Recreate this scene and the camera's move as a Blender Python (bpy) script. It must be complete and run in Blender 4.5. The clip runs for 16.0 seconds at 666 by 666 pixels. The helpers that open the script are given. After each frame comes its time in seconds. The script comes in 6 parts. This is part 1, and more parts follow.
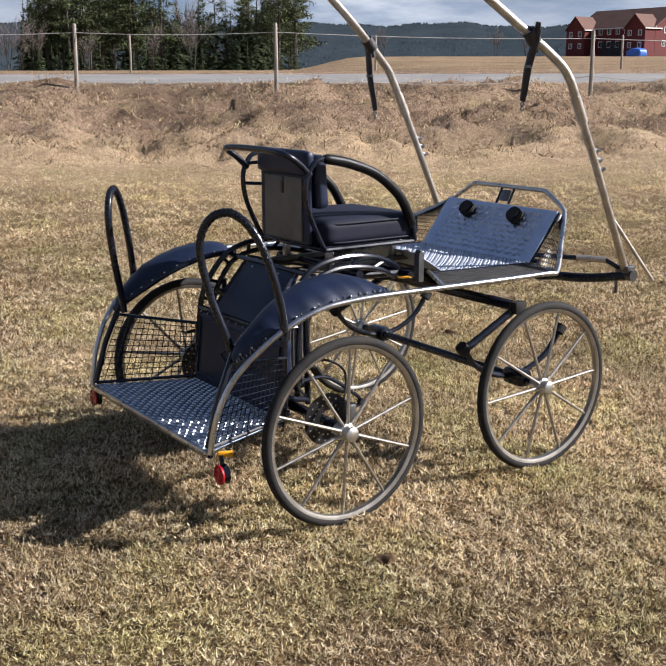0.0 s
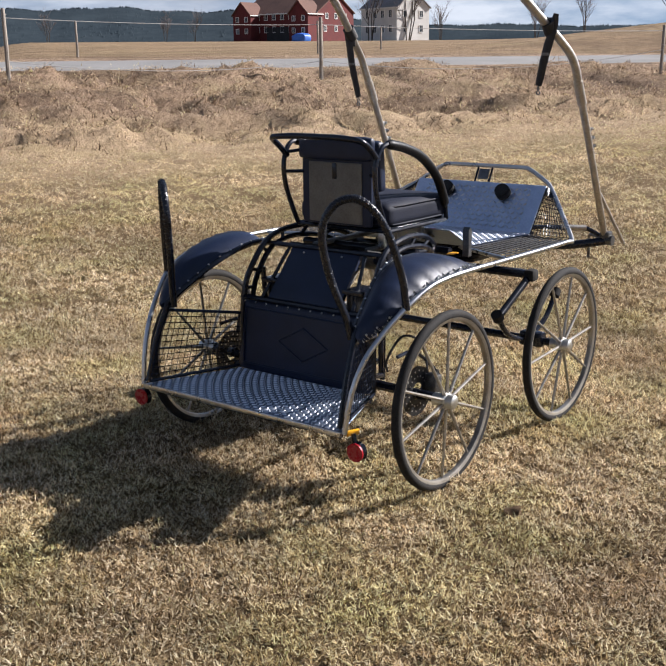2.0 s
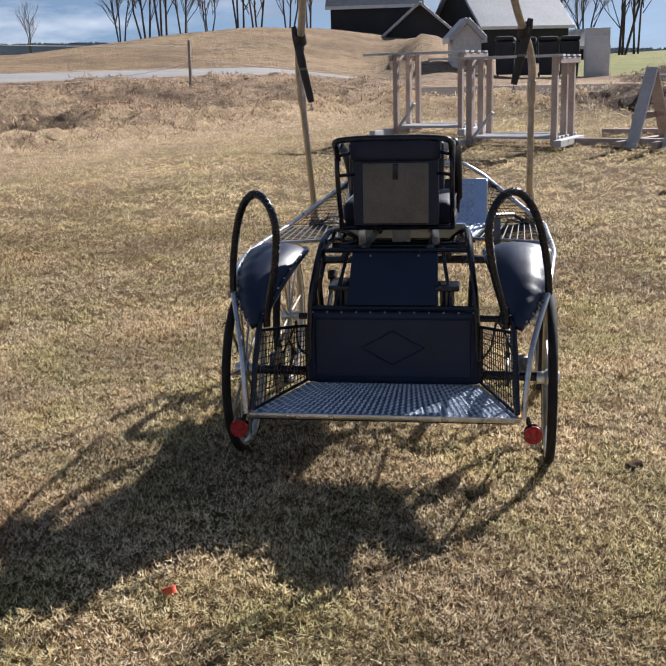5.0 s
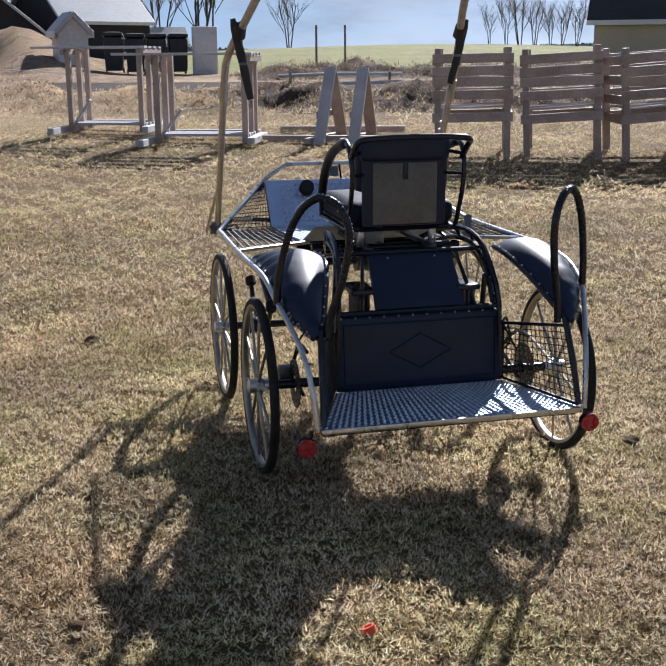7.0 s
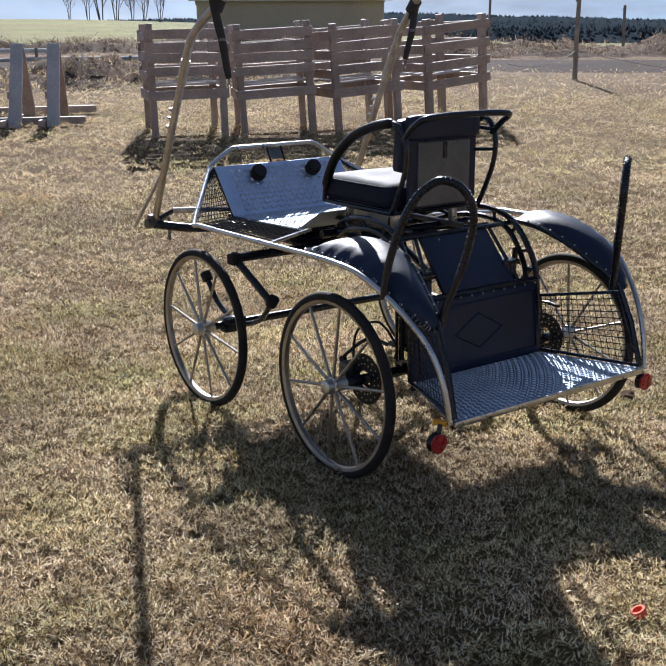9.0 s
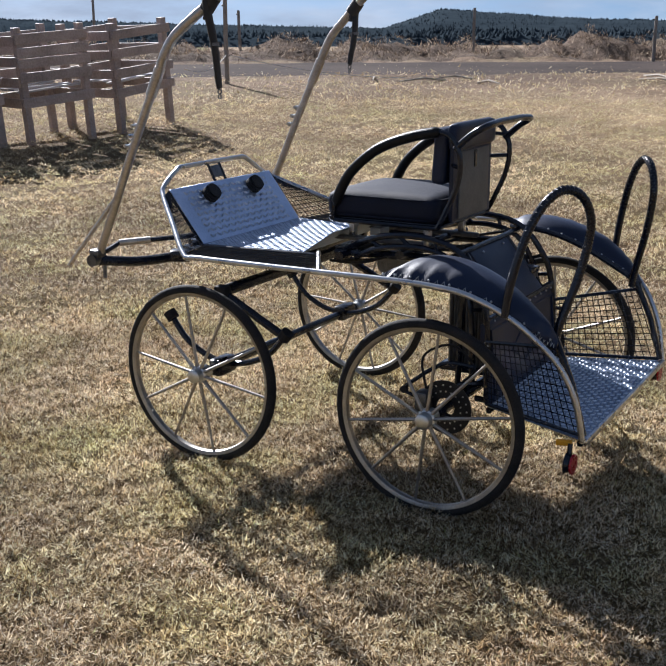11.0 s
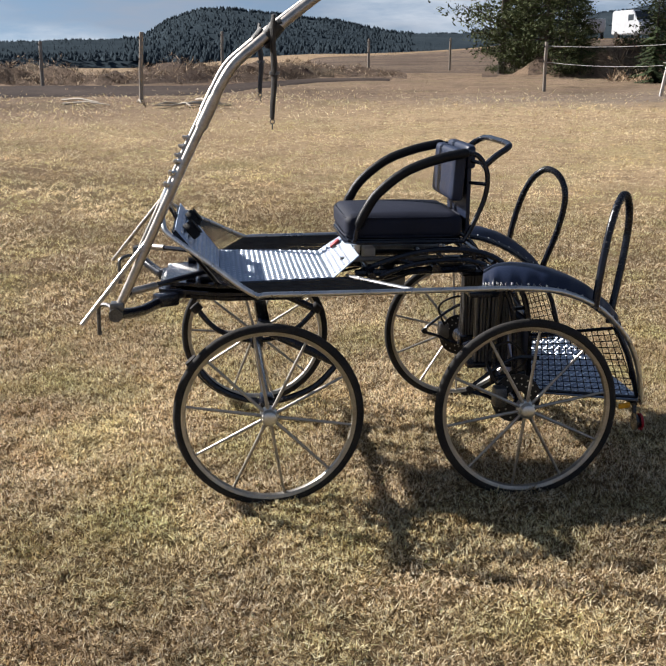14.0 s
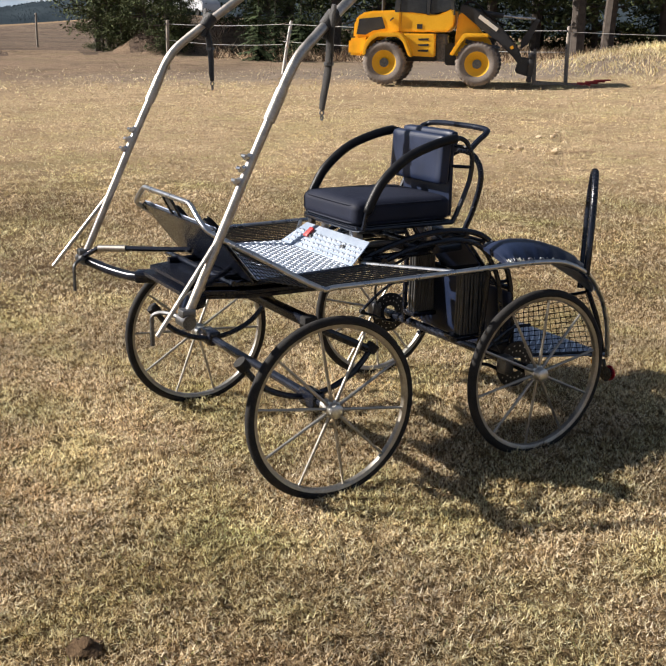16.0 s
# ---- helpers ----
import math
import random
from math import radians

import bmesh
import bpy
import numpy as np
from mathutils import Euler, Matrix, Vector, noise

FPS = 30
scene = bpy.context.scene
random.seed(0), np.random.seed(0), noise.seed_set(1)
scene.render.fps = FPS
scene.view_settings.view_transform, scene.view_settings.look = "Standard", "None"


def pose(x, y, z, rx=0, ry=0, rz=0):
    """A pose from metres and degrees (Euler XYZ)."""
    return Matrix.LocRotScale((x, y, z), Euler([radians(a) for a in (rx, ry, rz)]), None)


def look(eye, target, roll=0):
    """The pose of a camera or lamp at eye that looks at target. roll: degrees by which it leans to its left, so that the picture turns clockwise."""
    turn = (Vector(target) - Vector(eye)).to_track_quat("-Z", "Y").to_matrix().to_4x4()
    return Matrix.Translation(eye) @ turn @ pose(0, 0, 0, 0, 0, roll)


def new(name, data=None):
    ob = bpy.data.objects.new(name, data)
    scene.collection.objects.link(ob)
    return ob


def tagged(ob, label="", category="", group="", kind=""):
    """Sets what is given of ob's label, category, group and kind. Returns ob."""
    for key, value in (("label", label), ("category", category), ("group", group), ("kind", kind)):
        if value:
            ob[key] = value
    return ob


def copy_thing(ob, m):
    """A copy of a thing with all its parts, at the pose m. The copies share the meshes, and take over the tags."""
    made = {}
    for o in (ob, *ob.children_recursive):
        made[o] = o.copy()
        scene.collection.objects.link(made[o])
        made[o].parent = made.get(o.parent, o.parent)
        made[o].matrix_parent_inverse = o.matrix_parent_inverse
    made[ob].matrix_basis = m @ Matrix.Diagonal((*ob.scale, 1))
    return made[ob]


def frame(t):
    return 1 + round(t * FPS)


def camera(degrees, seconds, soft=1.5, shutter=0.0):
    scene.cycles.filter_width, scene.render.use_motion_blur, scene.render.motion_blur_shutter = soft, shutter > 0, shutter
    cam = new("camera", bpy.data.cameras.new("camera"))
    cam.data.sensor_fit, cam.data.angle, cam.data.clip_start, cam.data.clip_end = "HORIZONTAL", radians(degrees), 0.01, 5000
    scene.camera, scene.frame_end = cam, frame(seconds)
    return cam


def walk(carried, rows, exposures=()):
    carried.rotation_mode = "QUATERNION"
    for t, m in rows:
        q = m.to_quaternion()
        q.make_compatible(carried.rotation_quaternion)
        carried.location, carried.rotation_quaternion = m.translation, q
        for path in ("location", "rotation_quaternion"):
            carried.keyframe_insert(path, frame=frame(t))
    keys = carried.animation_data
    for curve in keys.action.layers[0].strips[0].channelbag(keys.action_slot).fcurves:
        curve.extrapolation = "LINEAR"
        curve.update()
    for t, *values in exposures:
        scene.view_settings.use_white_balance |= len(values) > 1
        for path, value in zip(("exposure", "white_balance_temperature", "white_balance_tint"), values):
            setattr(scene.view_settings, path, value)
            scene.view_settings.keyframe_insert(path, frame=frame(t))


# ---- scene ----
cam = camera(34.9, 16.0)
PATH = [
    (0, (-2.042, -3.679, 1.583), (-0.975, -2.053, 1.116), -0.1),
    (0.5, (-2.383, -3.508, 1.6), (-1.201, -1.967, 1.123), -0.1),
    (1, (-2.661, -3.283, 1.583), (-1.366, -1.838, 1.096), -0.2),
    (1.5, (-2.937, -3.056, 1.594), (-1.537, -1.715, 1.104), -0.3),
    (2, (-3.284, -2.785, 1.607), (-1.787, -1.555, 1.111), -0.7),
    (2.5, (-3.521, -2.493, 1.576), (-1.934, -1.381, 1.081), -0.9),
    (3, (-3.75, -2.189, 1.59), (-2.079, -1.207, 1.096), -1.1),
    (3.5, (-4.013, -1.838, 1.598), (-2.265, -1.0, 1.105), -1.3),
    (4, (-4.121, -1.458, 1.582), (-2.306, -0.773, 1.094), -1.5),
    (4.5, (-4.22, -1.051, 1.595), (-2.353, -0.524, 1.108), -1.8),
    (4.7, (-4.276, -0.845, 1.593), (-2.391, -0.383, 1.107), -1.8),
    (6.8, (-4.142, 1.08, 1.634), (-2.238, 0.727, 1.134), -0.3),
    (7, (-4.052, 1.245, 1.623), (-2.163, 0.823, 1.119), -0.3),
    (7.5, (-3.905, 1.715, 1.62), (-2.067, 1.119, 1.103), -0.2),
    (8, (-3.716, 2.109, 1.649), (-1.946, 1.344, 1.116), -0.2),
    (8.5, (-3.422, 2.427, 1.647), (-1.739, 1.492, 1.104), -0.2),
    (9, (-3.105, 2.812, 1.629), (-1.528, 1.711, 1.08), -0.3),
    (9.2, (-2.974, 2.969, 1.637), (-1.442, 1.806, 1.089), -0.3),
    (11.3, (-1.332, 3.834, 1.629), (-0.414, 2.141, 1.092), -0.3),
    (11.5, (-1.174, 3.911, 1.624), (-0.331, 2.177, 1.094), -0.2),
    (12, (-0.729, 4.119, 1.651), (-0.077, 2.302, 1.129), -0.1),
    (12.5, (-0.295, 4.218, 1.622), (0.159, 2.338, 1.112), -0.0),
    (13, (0.139, 4.337, 1.628), (0.39, 2.417, 1.127), -0.0),
    (13.5, (0.619, 4.462, 1.652), (0.663, 2.525, 1.153), 0.1),
    (14, (1.07, 4.438, 1.655), (0.901, 2.51, 1.149), 0.3),
    (14.5, (1.548, 4.407, 1.654), (1.175, 2.51, 1.142), 0.6),
    (15, (1.965, 4.327, 1.689), (1.397, 2.482, 1.165), 0.8),
    (15.5, (2.337, 4.143, 1.696), (1.588, 2.367, 1.162), 0.9),
    (16, (2.761, 3.949, 1.69), (1.841, 2.257, 1.15), 0.8),
]
walk(cam, [(t, look(eye, target, roll)) for t, eye, target, roll in PATH], [(0, 1.0, 6450, 15), (4.5, 1.0, 6400, 14), (7, 1.0, 6050, 14), (11.5, 1.0, 6050, 14), (12.5, 1.0, 6300, 13), (14.5, 0.98, 6700, 12), (16, 0.98, 6900, 12)])

# ---- light ----
SUN_AZ, SUN_EL = radians(-31.5), radians(32.5)
world = bpy.data.worlds.new("sky")
scene.world = world
world.use_nodes = True
wt = world.node_tree
sky = wt.nodes.new("ShaderNodeTexSky")
sky.sky_type = "NISHITA"
sky.sun_disc = False
sky.sun_elevation = SUN_EL
sky.sun_rotation = radians(90) - SUN_AZ
sky.air_density, sky.dust_density, sky.ozone_density = 1.0, 0.4, 2.5
# the sky is read a little above the line of sight, so that it stays blue down to the hills; thin clouds lie over it
geo = wt.nodes.new("ShaderNodeTexCoord")
lift = wt.nodes.new("ShaderNodeVectorMath")
lift.operation = "ADD"
lift.inputs[1].default_value = (0, 0, 0.16)
unit = wt.nodes.new("ShaderNodeVectorMath")
unit.operation = "NORMALIZE"
wt.links.new(geo.outputs["Generated"], lift.inputs[0])
wt.links.new(lift.outputs[0], unit.inputs[0])
wt.links.new(unit.outputs[0], sky.inputs["Vector"])
squash = wt.nodes.new("ShaderNodeMapping")
squash.inputs["Scale"].default_value = (1, 1, 4.5)
cloud = wt.nodes.new("ShaderNodeTexNoise")
cloud.inputs["Scale"].default_value, cloud.inputs["Detail"].default_value, cloud.inputs["Roughness"].default_value = 4.5, 7, 0.6
wt.links.new(geo.outputs["Generated"], squash.inputs["Vector"])
wt.links.new(squash.outputs[0], cloud.inputs["Vector"])
cover = wt.nodes.new("ShaderNodeMapRange")
cover.inputs["From Min"].default_value, cover.inputs["From Max"].default_value, cover.inputs["To Max"].default_value = 0.4, 0.64, 0.9
wt.links.new(cloud.outputs["Fac"], cover.inputs["Value"])
blend = wt.nodes.new("ShaderNodeMix")
blend.data_type = "RGBA"
apart_z = wt.nodes.new("ShaderNodeSeparateXYZ")
wt.links.new(geo.outputs["Generated"], apart_z.inputs[0])
thin = wt.nodes.new("ShaderNodeMapRange")
thin.inputs["From Min"].default_value, thin.inputs["From Max"].default_value = 0.1, 0.5
thin.inputs["To Min"].default_value, thin.inputs["To Max"].default_value = 1.0, 0.25
wt.links.new(apart_z.outputs[2], thin.inputs["Value"])
veil = wt.nodes.new("ShaderNodeMath")
veil.operation = "MULTIPLY"
wt.links.new(cover.outputs[0], veil.inputs[0])
wt.links.new(thin.outputs[0], veil.inputs[1])
wt.links.new(veil.outputs[0], blend.inputs[0])
under = wt.nodes.new("ShaderNodeTexNoise")
under.inputs["Scale"].default_value, under.inputs["Detail"].default_value = 3.2, 6
wt.links.new(squash.outputs[0], under.inputs["Vector"])
grey = wt.nodes.new("ShaderNodeMapRange")
grey.inputs["From Min"].default_value, grey.inputs["From Max"].default_value = 0.42, 0.62
wt.links.new(under.outputs["Fac"], grey.inputs["Value"])
tone = wt.nodes.new("ShaderNodeMix")
tone.data_type = "RGBA"
tone.inputs[6].default_value, tone.inputs[7].default_value = (9.6, 10.5, 11.6, 1), (4.2, 4.9, 6.0, 1)
wt.links.new(grey.outputs[0], tone.inputs[0])
wt.links.new(tone.outputs[2], blend.inputs[7])
wt.links.new(sky.outputs[0], blend.inputs[6])
wt.links.new(blend.outputs[2], wt.nodes["Background"].inputs[0])
wt.nodes["Background"].inputs[1].default_value = 0.043
sun = new("sun", bpy.data.lights.new("sun", "SUN"))
sun.data.energy, sun.data.angle, sun.data.color = 5.0, radians(0.5), (1.0, 0.98, 0.935)
SUN_DIR = Vector((math.cos(SUN_AZ) * math.cos(SUN_EL), math.sin(SUN_AZ) * math.cos(SUN_EL), math.sin(SUN_EL)))
sun.matrix_world = look(SUN_DIR * 60, (0, 0, 0))


# ---- materials ----
def surface(name, col, col2, rough=0.6, metal=0.0, scale=20.0, fine=150.0, bump=0.1, rough2=None, coat=0.0, island=0.0, random_ob=0.0, spec=0.5):
    """A material with colour variation at two scales, changing gloss and fine relief."""
    m = bpy.data.materials.new(name)
    m.use_nodes = True
    nt = m.node_tree
    n, l = nt.nodes, nt.links
    b = n["Principled BSDF"]
    co = n.new("ShaderNodeTexCoord")
    a = n.new("ShaderNodeTexNoise")
    a.inputs["Scale"].default_value, a.inputs["Detail"].default_value = scale, 5
    f = n.new("ShaderNodeTexNoise")
    f.inputs["Scale"].default_value, f.inputs["Detail"].default_value = fine, 4
    for t in (a, f):
        l.new(co.outputs["Object"], t.inputs["Vector"])
    mix = n.new("ShaderNodeMath")
    mix.operation = "MULTIPLY_ADD"
    mix.inputs[1].default_value = 0.45
    l.new(f.outputs["Fac"], mix.inputs[0])
    half = n.new("ShaderNodeMath")
    half.operation = "MULTIPLY"
    half.inputs[1].default_value = 0.55
    l.new(a.outputs["Fac"], half.inputs[0])
    l.new(half.outputs[0], mix.inputs[2])
    ramp = n.new("ShaderNodeValToRGB")
    ramp.color_ramp.elements[0].position, ramp.color_ramp.elements[1].position = 0.36, 0.64
    ramp.color_ramp.elements[0].color, ramp.color_ramp.elements[1].color = (*col, 1), (*col2, 1)
    l.new(mix.outputs[0], ramp.inputs[0])
    out = ramp.outputs[0]
    if island or random_ob:
        src = n.new("ShaderNodeNewGeometry").outputs["Random Per Island"] if island else n.new("ShaderNodeObjectInfo").outputs["Random"]
        k = island or random_ob
        mr = n.new("ShaderNodeMapRange")
        mr.inputs["To Min"].default_value, mr.inputs["To Max"].default_value = 1 - k, 1 + k
        l.new(src, mr.inputs["Value"])
        mul = n.new("ShaderNodeVectorMath")
        mul.operation = "SCALE"
        l.new(out, mul.inputs[0])
        l.new(mr.outputs[0], mul.inputs["Scale"])
        out = mul.outputs[0]
    l.new(out, b.inputs["Base Color"])
    rr = n.new("ShaderNodeMapRange")
    rr.inputs["To Min"].default_value, rr.inputs["To Max"].default_value = rough, rough2 if rough2 is not None else min(1, rough + 0.15)
    l.new(a.outputs["Fac"], rr.inputs["Value"])
    l.new(rr.outputs[0], b.inputs["Roughness"])
    b.inputs["Metallic"].default_value = metal
    b.inputs["Coat Weight"].default_value = coat
    b.inputs["Specular IOR Level"].default_value = spec
    if bump:
        bp = n.new("ShaderNodeBump")
        bp.inputs["Strength"].default_value, bp.inputs["Distance"].default_value = bump, 0.01
        l.new(f.outputs["Fac"], bp.inputs["Height"])
        l.new(bp.outputs[0], b.inputs["Normal"])
    return m


BLACK = surface("black_gloss_paint", (0.005, 0.006, 0.011), (0.009, 0.012, 0.021), 0.16, 0.0, 14, 160, 0.03, 0.32, 0.1, spec=0.38)
LEATHER = surface("black_leather", (0.004, 0.009, 0.026), (0.008, 0.016, 0.046), 0.36, 0.0, 9, 260, 0.1, 0.54, spec=0.4)
SEATING = surface("black_seat_leather", (0.006, 0.008, 0.018), (0.012, 0.015, 0.03), 0.58, 0.0, 9, 260, 0.14, 0.78, spec=0.22)
FOAM = surface("black_foam_grip", (0.003, 0.003, 0.004), (0.008, 0.008, 0.01), 0.34, 0.0, 30, 300, 0.15, 0.5, spec=0.22)
RUBBER = surface("tyre_rubber", (0.008, 0.008, 0.009), (0.03, 0.027, 0.025), 0.75, 0.0, 12, 180, 0.2, spec=0.3)
CHROME = surface("bright_steel", (0.42, 0.42, 0.43), (0.62, 0.62, 0.62), 0.2, 1.0, 18, 200, 0.03, 0.38)
ALLOY = surface("brushed_aluminium", (0.5, 0.49, 0.46), (0.68, 0.67, 0.64), 0.3, 1.0, 22, 240, 0.06, 0.5)
RIM = surface("dull_wheel_aluminium", (0.27, 0.25, 0.225), (0.43, 0.405, 0.365), 0.34, 0.95, 14, 160, 0.06, 0.5)
GALV = surface("galvanised_tube", (0.35, 0.315, 0.275), (0.55, 0.505, 0.455), 0.34, 1.0, 25, 160, 0.08, 0.5)
# Blue sky reflection is put into the plate colours, strongest on the footplate.
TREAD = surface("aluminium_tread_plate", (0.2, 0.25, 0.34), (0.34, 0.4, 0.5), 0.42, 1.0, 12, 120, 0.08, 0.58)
FOOTPLATE = surface("sky_tinted_aluminium_footplate", (0.45, 0.53, 0.68), (0.6, 0.67, 0.82), 0.42, 1.0, 12, 120, 0.08, 0.55)
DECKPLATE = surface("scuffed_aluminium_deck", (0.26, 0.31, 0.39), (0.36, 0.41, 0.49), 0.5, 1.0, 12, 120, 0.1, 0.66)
# Bumps paler than the plate: worn metal plus painted-in glints.
BUMPS = surface("worn_glint_tread_bumps", (0.52, 0.56, 0.63), (0.7, 0.73, 0.78), 0.42, 1.0, 12, 120, 0.05, 0.55)
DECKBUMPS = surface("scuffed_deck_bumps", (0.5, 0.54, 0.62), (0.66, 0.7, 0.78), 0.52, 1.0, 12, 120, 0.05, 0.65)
DISC = surface("black_brake_steel", (0.012, 0.012, 0.014), (0.04, 0.04, 0.043), 0.35, 0.6, 20, 200, 0.1)
OLIVE = surface("faded_backing_board", (0.11, 0.1, 0.082), (0.2, 0.185, 0.155), 0.7, 0.0, 8, 200, 0.2)
RED = surface("red_reflector", (0.3, 0.005, 0.013), (0.4, 0.01, 0.02), 0.2, 0.0, 60, 300, 0.2)
YELLOW = surface("amber_reflector", (0.75, 0.32, 0.01), (0.85, 0.42, 0.02), 0.22, 0.0, 60, 300, 0.2)
STEEL = surface("dull_dark_steel", (0.08, 0.08, 0.085), (0.2, 0.2, 0.2), 0.35, 0.9, 20, 200, 0.1)
PLASTIC = surface("off_white_plastic", (0.5, 0.49, 0.44), (0.62, 0.6, 0.55), 0.5, 0.0, 20, 150, 0.05)
CORD = surface("shiny_black_cord", (0.02, 0.02, 0.022), (0.06, 0.06, 0.062), 0.3, 0.0, 40, 300, 0.1, spec=0.6)
SLAT = surface("worn_black_slats", (0.01, 0.01, 0.012), (0.045, 0.045, 0.046), 0.5, 0.0, 20, 200, 0.1)
STRAP = surface("worn_black_strap", (0.01, 0.009, 0.009), (0.03, 0.026, 0.024), 0.5, 0.0, 30, 300, 0.3)


# ---- mesh helpers ----
def part(name, bm, material, parent=None, label="", m=None, smooth=True, recalc=False, materials=()):
    """Links a bmesh as one mesh object under a thing or a part."""
    if recalc:
        bmesh.ops.recalc_face_normals(bm, faces=bm.faces)
    me = bpy.data.meshes.new(name)
    bm.to_mesh(me)
    bm.free()
    for k in (material, *materials):
        me.materials.append(k)
    if smooth:
        me.shade_smooth()
        me.set_sharp_from_angle(angle=radians(42))
    ob = new(name, me)
    if parent is not None:
        ob.parent = parent
    if m is not None:
        ob.matrix_basis = m
    if label:
        tagged(ob, label)
    return ob


def empty(name, m=None, parent=None):
    ob = new(name)
    ob.empty_display_size = 0.2
    if m is not None:
        ob.matrix_basis = m
    if parent is not None:
        ob.parent = parent
    return ob


def curve_through(pts, k=6, closed=False):
    """Points of a smooth line through pts."""
    p = [Vector(q) for q in pts]
    n = len(p)
    out = []
    for i in range(n if closed else n - 1):
        if closed:
            a, b, c, d = p[(i - 1) % n], p[i], p[(i + 1) % n], p[(i + 2) % n]
        else:
            a, b, c, d = p[max(i - 1, 0)], p[i], p[i + 1], p[min(i + 2, n - 1)]
        for j in range(k):
            t = j / k
            out.append(0.5 * (2 * b + (c - a) * t + (2 * a - 5 * b + 4 * c - d) * t * t + (3 * b - a - 3 * c + d) * t ** 3))
    if not closed:
        out.append(p[-1])
    return out


def tube(bm, pts, r, n=8, closed=False, flat=1.0):
    """A tube along pts; r is one radius or one for each point. flat squeezes the section."""
    p = [Vector(q) for q in pts]
    m = len(p)
    rad = r if isinstance(r, (list, tuple)) else [r] * m
    rings, side = [], None
    for i in range(m):
        if closed:
            d = p[(i + 1) % m] - p[i - 1]
        else:
            d = p[min(i + 1, m - 1)] - p[max(i - 1, 0)]
        d.normalize()
        if side is None:
            side = d.cross(Vector((0, 0, 1)) if abs(d.z) < 0.9 else Vector((1, 0, 0)))
        side = (side - d * side.dot(d)).normalized()
        up = d.cross(side)
        rings.append([bm.verts.new(p[i] + rad[i] * (math.cos(2 * math.pi * j / n) * side + flat * math.sin(2 * math.pi * j / n) * up)) for j in range(n)])
    for i in range(m if closed else m - 1):
        a, b = rings[i], rings[(i + 1) % m]
        for j in range(n):
            bm.faces.new((a[j], a[(j + 1) % n], b[(j + 1) % n], b[j]))
    if not closed:
        bm.faces.new(rings[0][::-1])
        bm.faces.new(rings[-1])
    return bm


def tubes(lines, r, n=8):
    bm = bmesh.new()
    for pts in lines:
        tube(bm, pts, r, n)
    return bm


def box(bm, size, m=None, bevel=0.0):
    """A box with its edges chamfered, put at m."""
    m = m or Matrix()
    sx, sy, sz = (s / 2 for s in size)
    b = min(bevel, sx * 0.9, sy * 0.9, sz * 0.9)
    if b <= 0:
        co = [(x, y, z) for x in (-sx, sx) for y in (-sy, sy) for z in (-sz, sz)]
        v = [bm.verts.new(m @ Vector(c)) for c in co]
        for f in ((0, 1, 3, 2), (4, 6, 7, 5), (0, 4, 5, 1), (2, 3, 7, 6), (0, 2, 6, 4), (1, 5, 7, 3)):
            bm.faces.new([v[i] for i in f])
        return bm
    tmp = bmesh.new()
    bmesh.ops.create_cube(tmp, size=1, matrix=Matrix.Diagonal((*size, 1)))
    bmesh.ops.bevel(tmp, geom=tmp.edges[:], offset=b, segments=2, affect="EDGES", profile=0.5)
    idx = {v: bm.verts.new(m @ v.co) for v in tmp.verts}
    for f in tmp.faces:
        bm.faces.new([idx[v] for v in f.verts])
    tmp.free()
    return bm


def cushion(bm, size, r, m=None, puff=0.0, seg=8, taper=None):
    """A soft box with round edges; puff raises the middle of its top."""
    m = m or Matrix()
    tmp = bmesh.new()
    bmesh.ops.create_cube(tmp, size=2)
    bmesh.ops.subdivide_edges(tmp, edges=tmp.edges[:], cuts=seg, use_grid_fill=True)
    h = Vector(size) / 2
    idx = {}
    for v in tmp.verts:
        c = Vector((math.copysign(abs(v.co[i]) ** 0.7, v.co[i]) * h[i] for i in range(3)))
        q = Vector((max(-h[i] + r, min(h[i] - r, c[i])) for i in range(3)))
        d = c - q
        if d.length > 1e-6:
            c = q + d.normalized() * r
        c.z += puff * (1 - v.co.x ** 2) * (1 - v.co.y ** 2) * (1 if v.co.z > 0 else -0.4) * abs(v.co.z)
        if taper:
            c = taper(c)
        idx[v] = bm.verts.new(m @ c)
    for f in tmp.faces:
        bm.faces.new([idx[v] for v in f.verts])
    tmp.free()
    return bm


def ring(bm, profile, seg=56, m=None):
    """Turns a closed profile of (radius, side) round the y axis."""
    m = m or Matrix()
    rows = []
    for i in range(seg):
        a = 2 * math.pi * i / seg
        rows.append([bm.verts.new(m @ Vector((math.cos(a) * r, y, math.sin(a) * r))) for r, y in profile])
    for i in range(seg):
        a, b = rows[i], rows[(i + 1) % seg]
        for j in range(len(profile)):
            k = (j + 1) % len(profile)
            bm.faces.new((a[j], a[k], b[k], b[j]))
    return bm


def disc(bm, r, depth, m=None, seg=20, r2=None):
    bmesh.ops.create_cone(bm, cap_ends=True, segments=seg, radius1=r, radius2=r if r2 is None else r2, depth=depth, matrix=m or Matrix())
    return bm


def prism(bm, outline, depth, m=None):
    """A flat outline in x, z of some thickness along y."""
    m = m or Matrix()
    a = [bm.verts.new(m @ Vector((x, -depth / 2, z))) for x, z in outline]
    b = [bm.verts.new(m @ Vector((x, depth / 2, z))) for x, z in outline]
    n = len(outline)
    bm.faces.new(a[::-1])
    bm.faces.new(b)
    for i in range(n):
        bm.faces.new((a[i], a[(i + 1) % n], b[(i + 1) % n], b[i]))
    return bm


def quad_at(c, u, v):
    """A place on the quad with corners c[0] to c[3]."""
    return (c[0] * (1 - u) + c[1] * u) * (1 - v) + (c[3] * (1 - u) + c[2] * u) * v


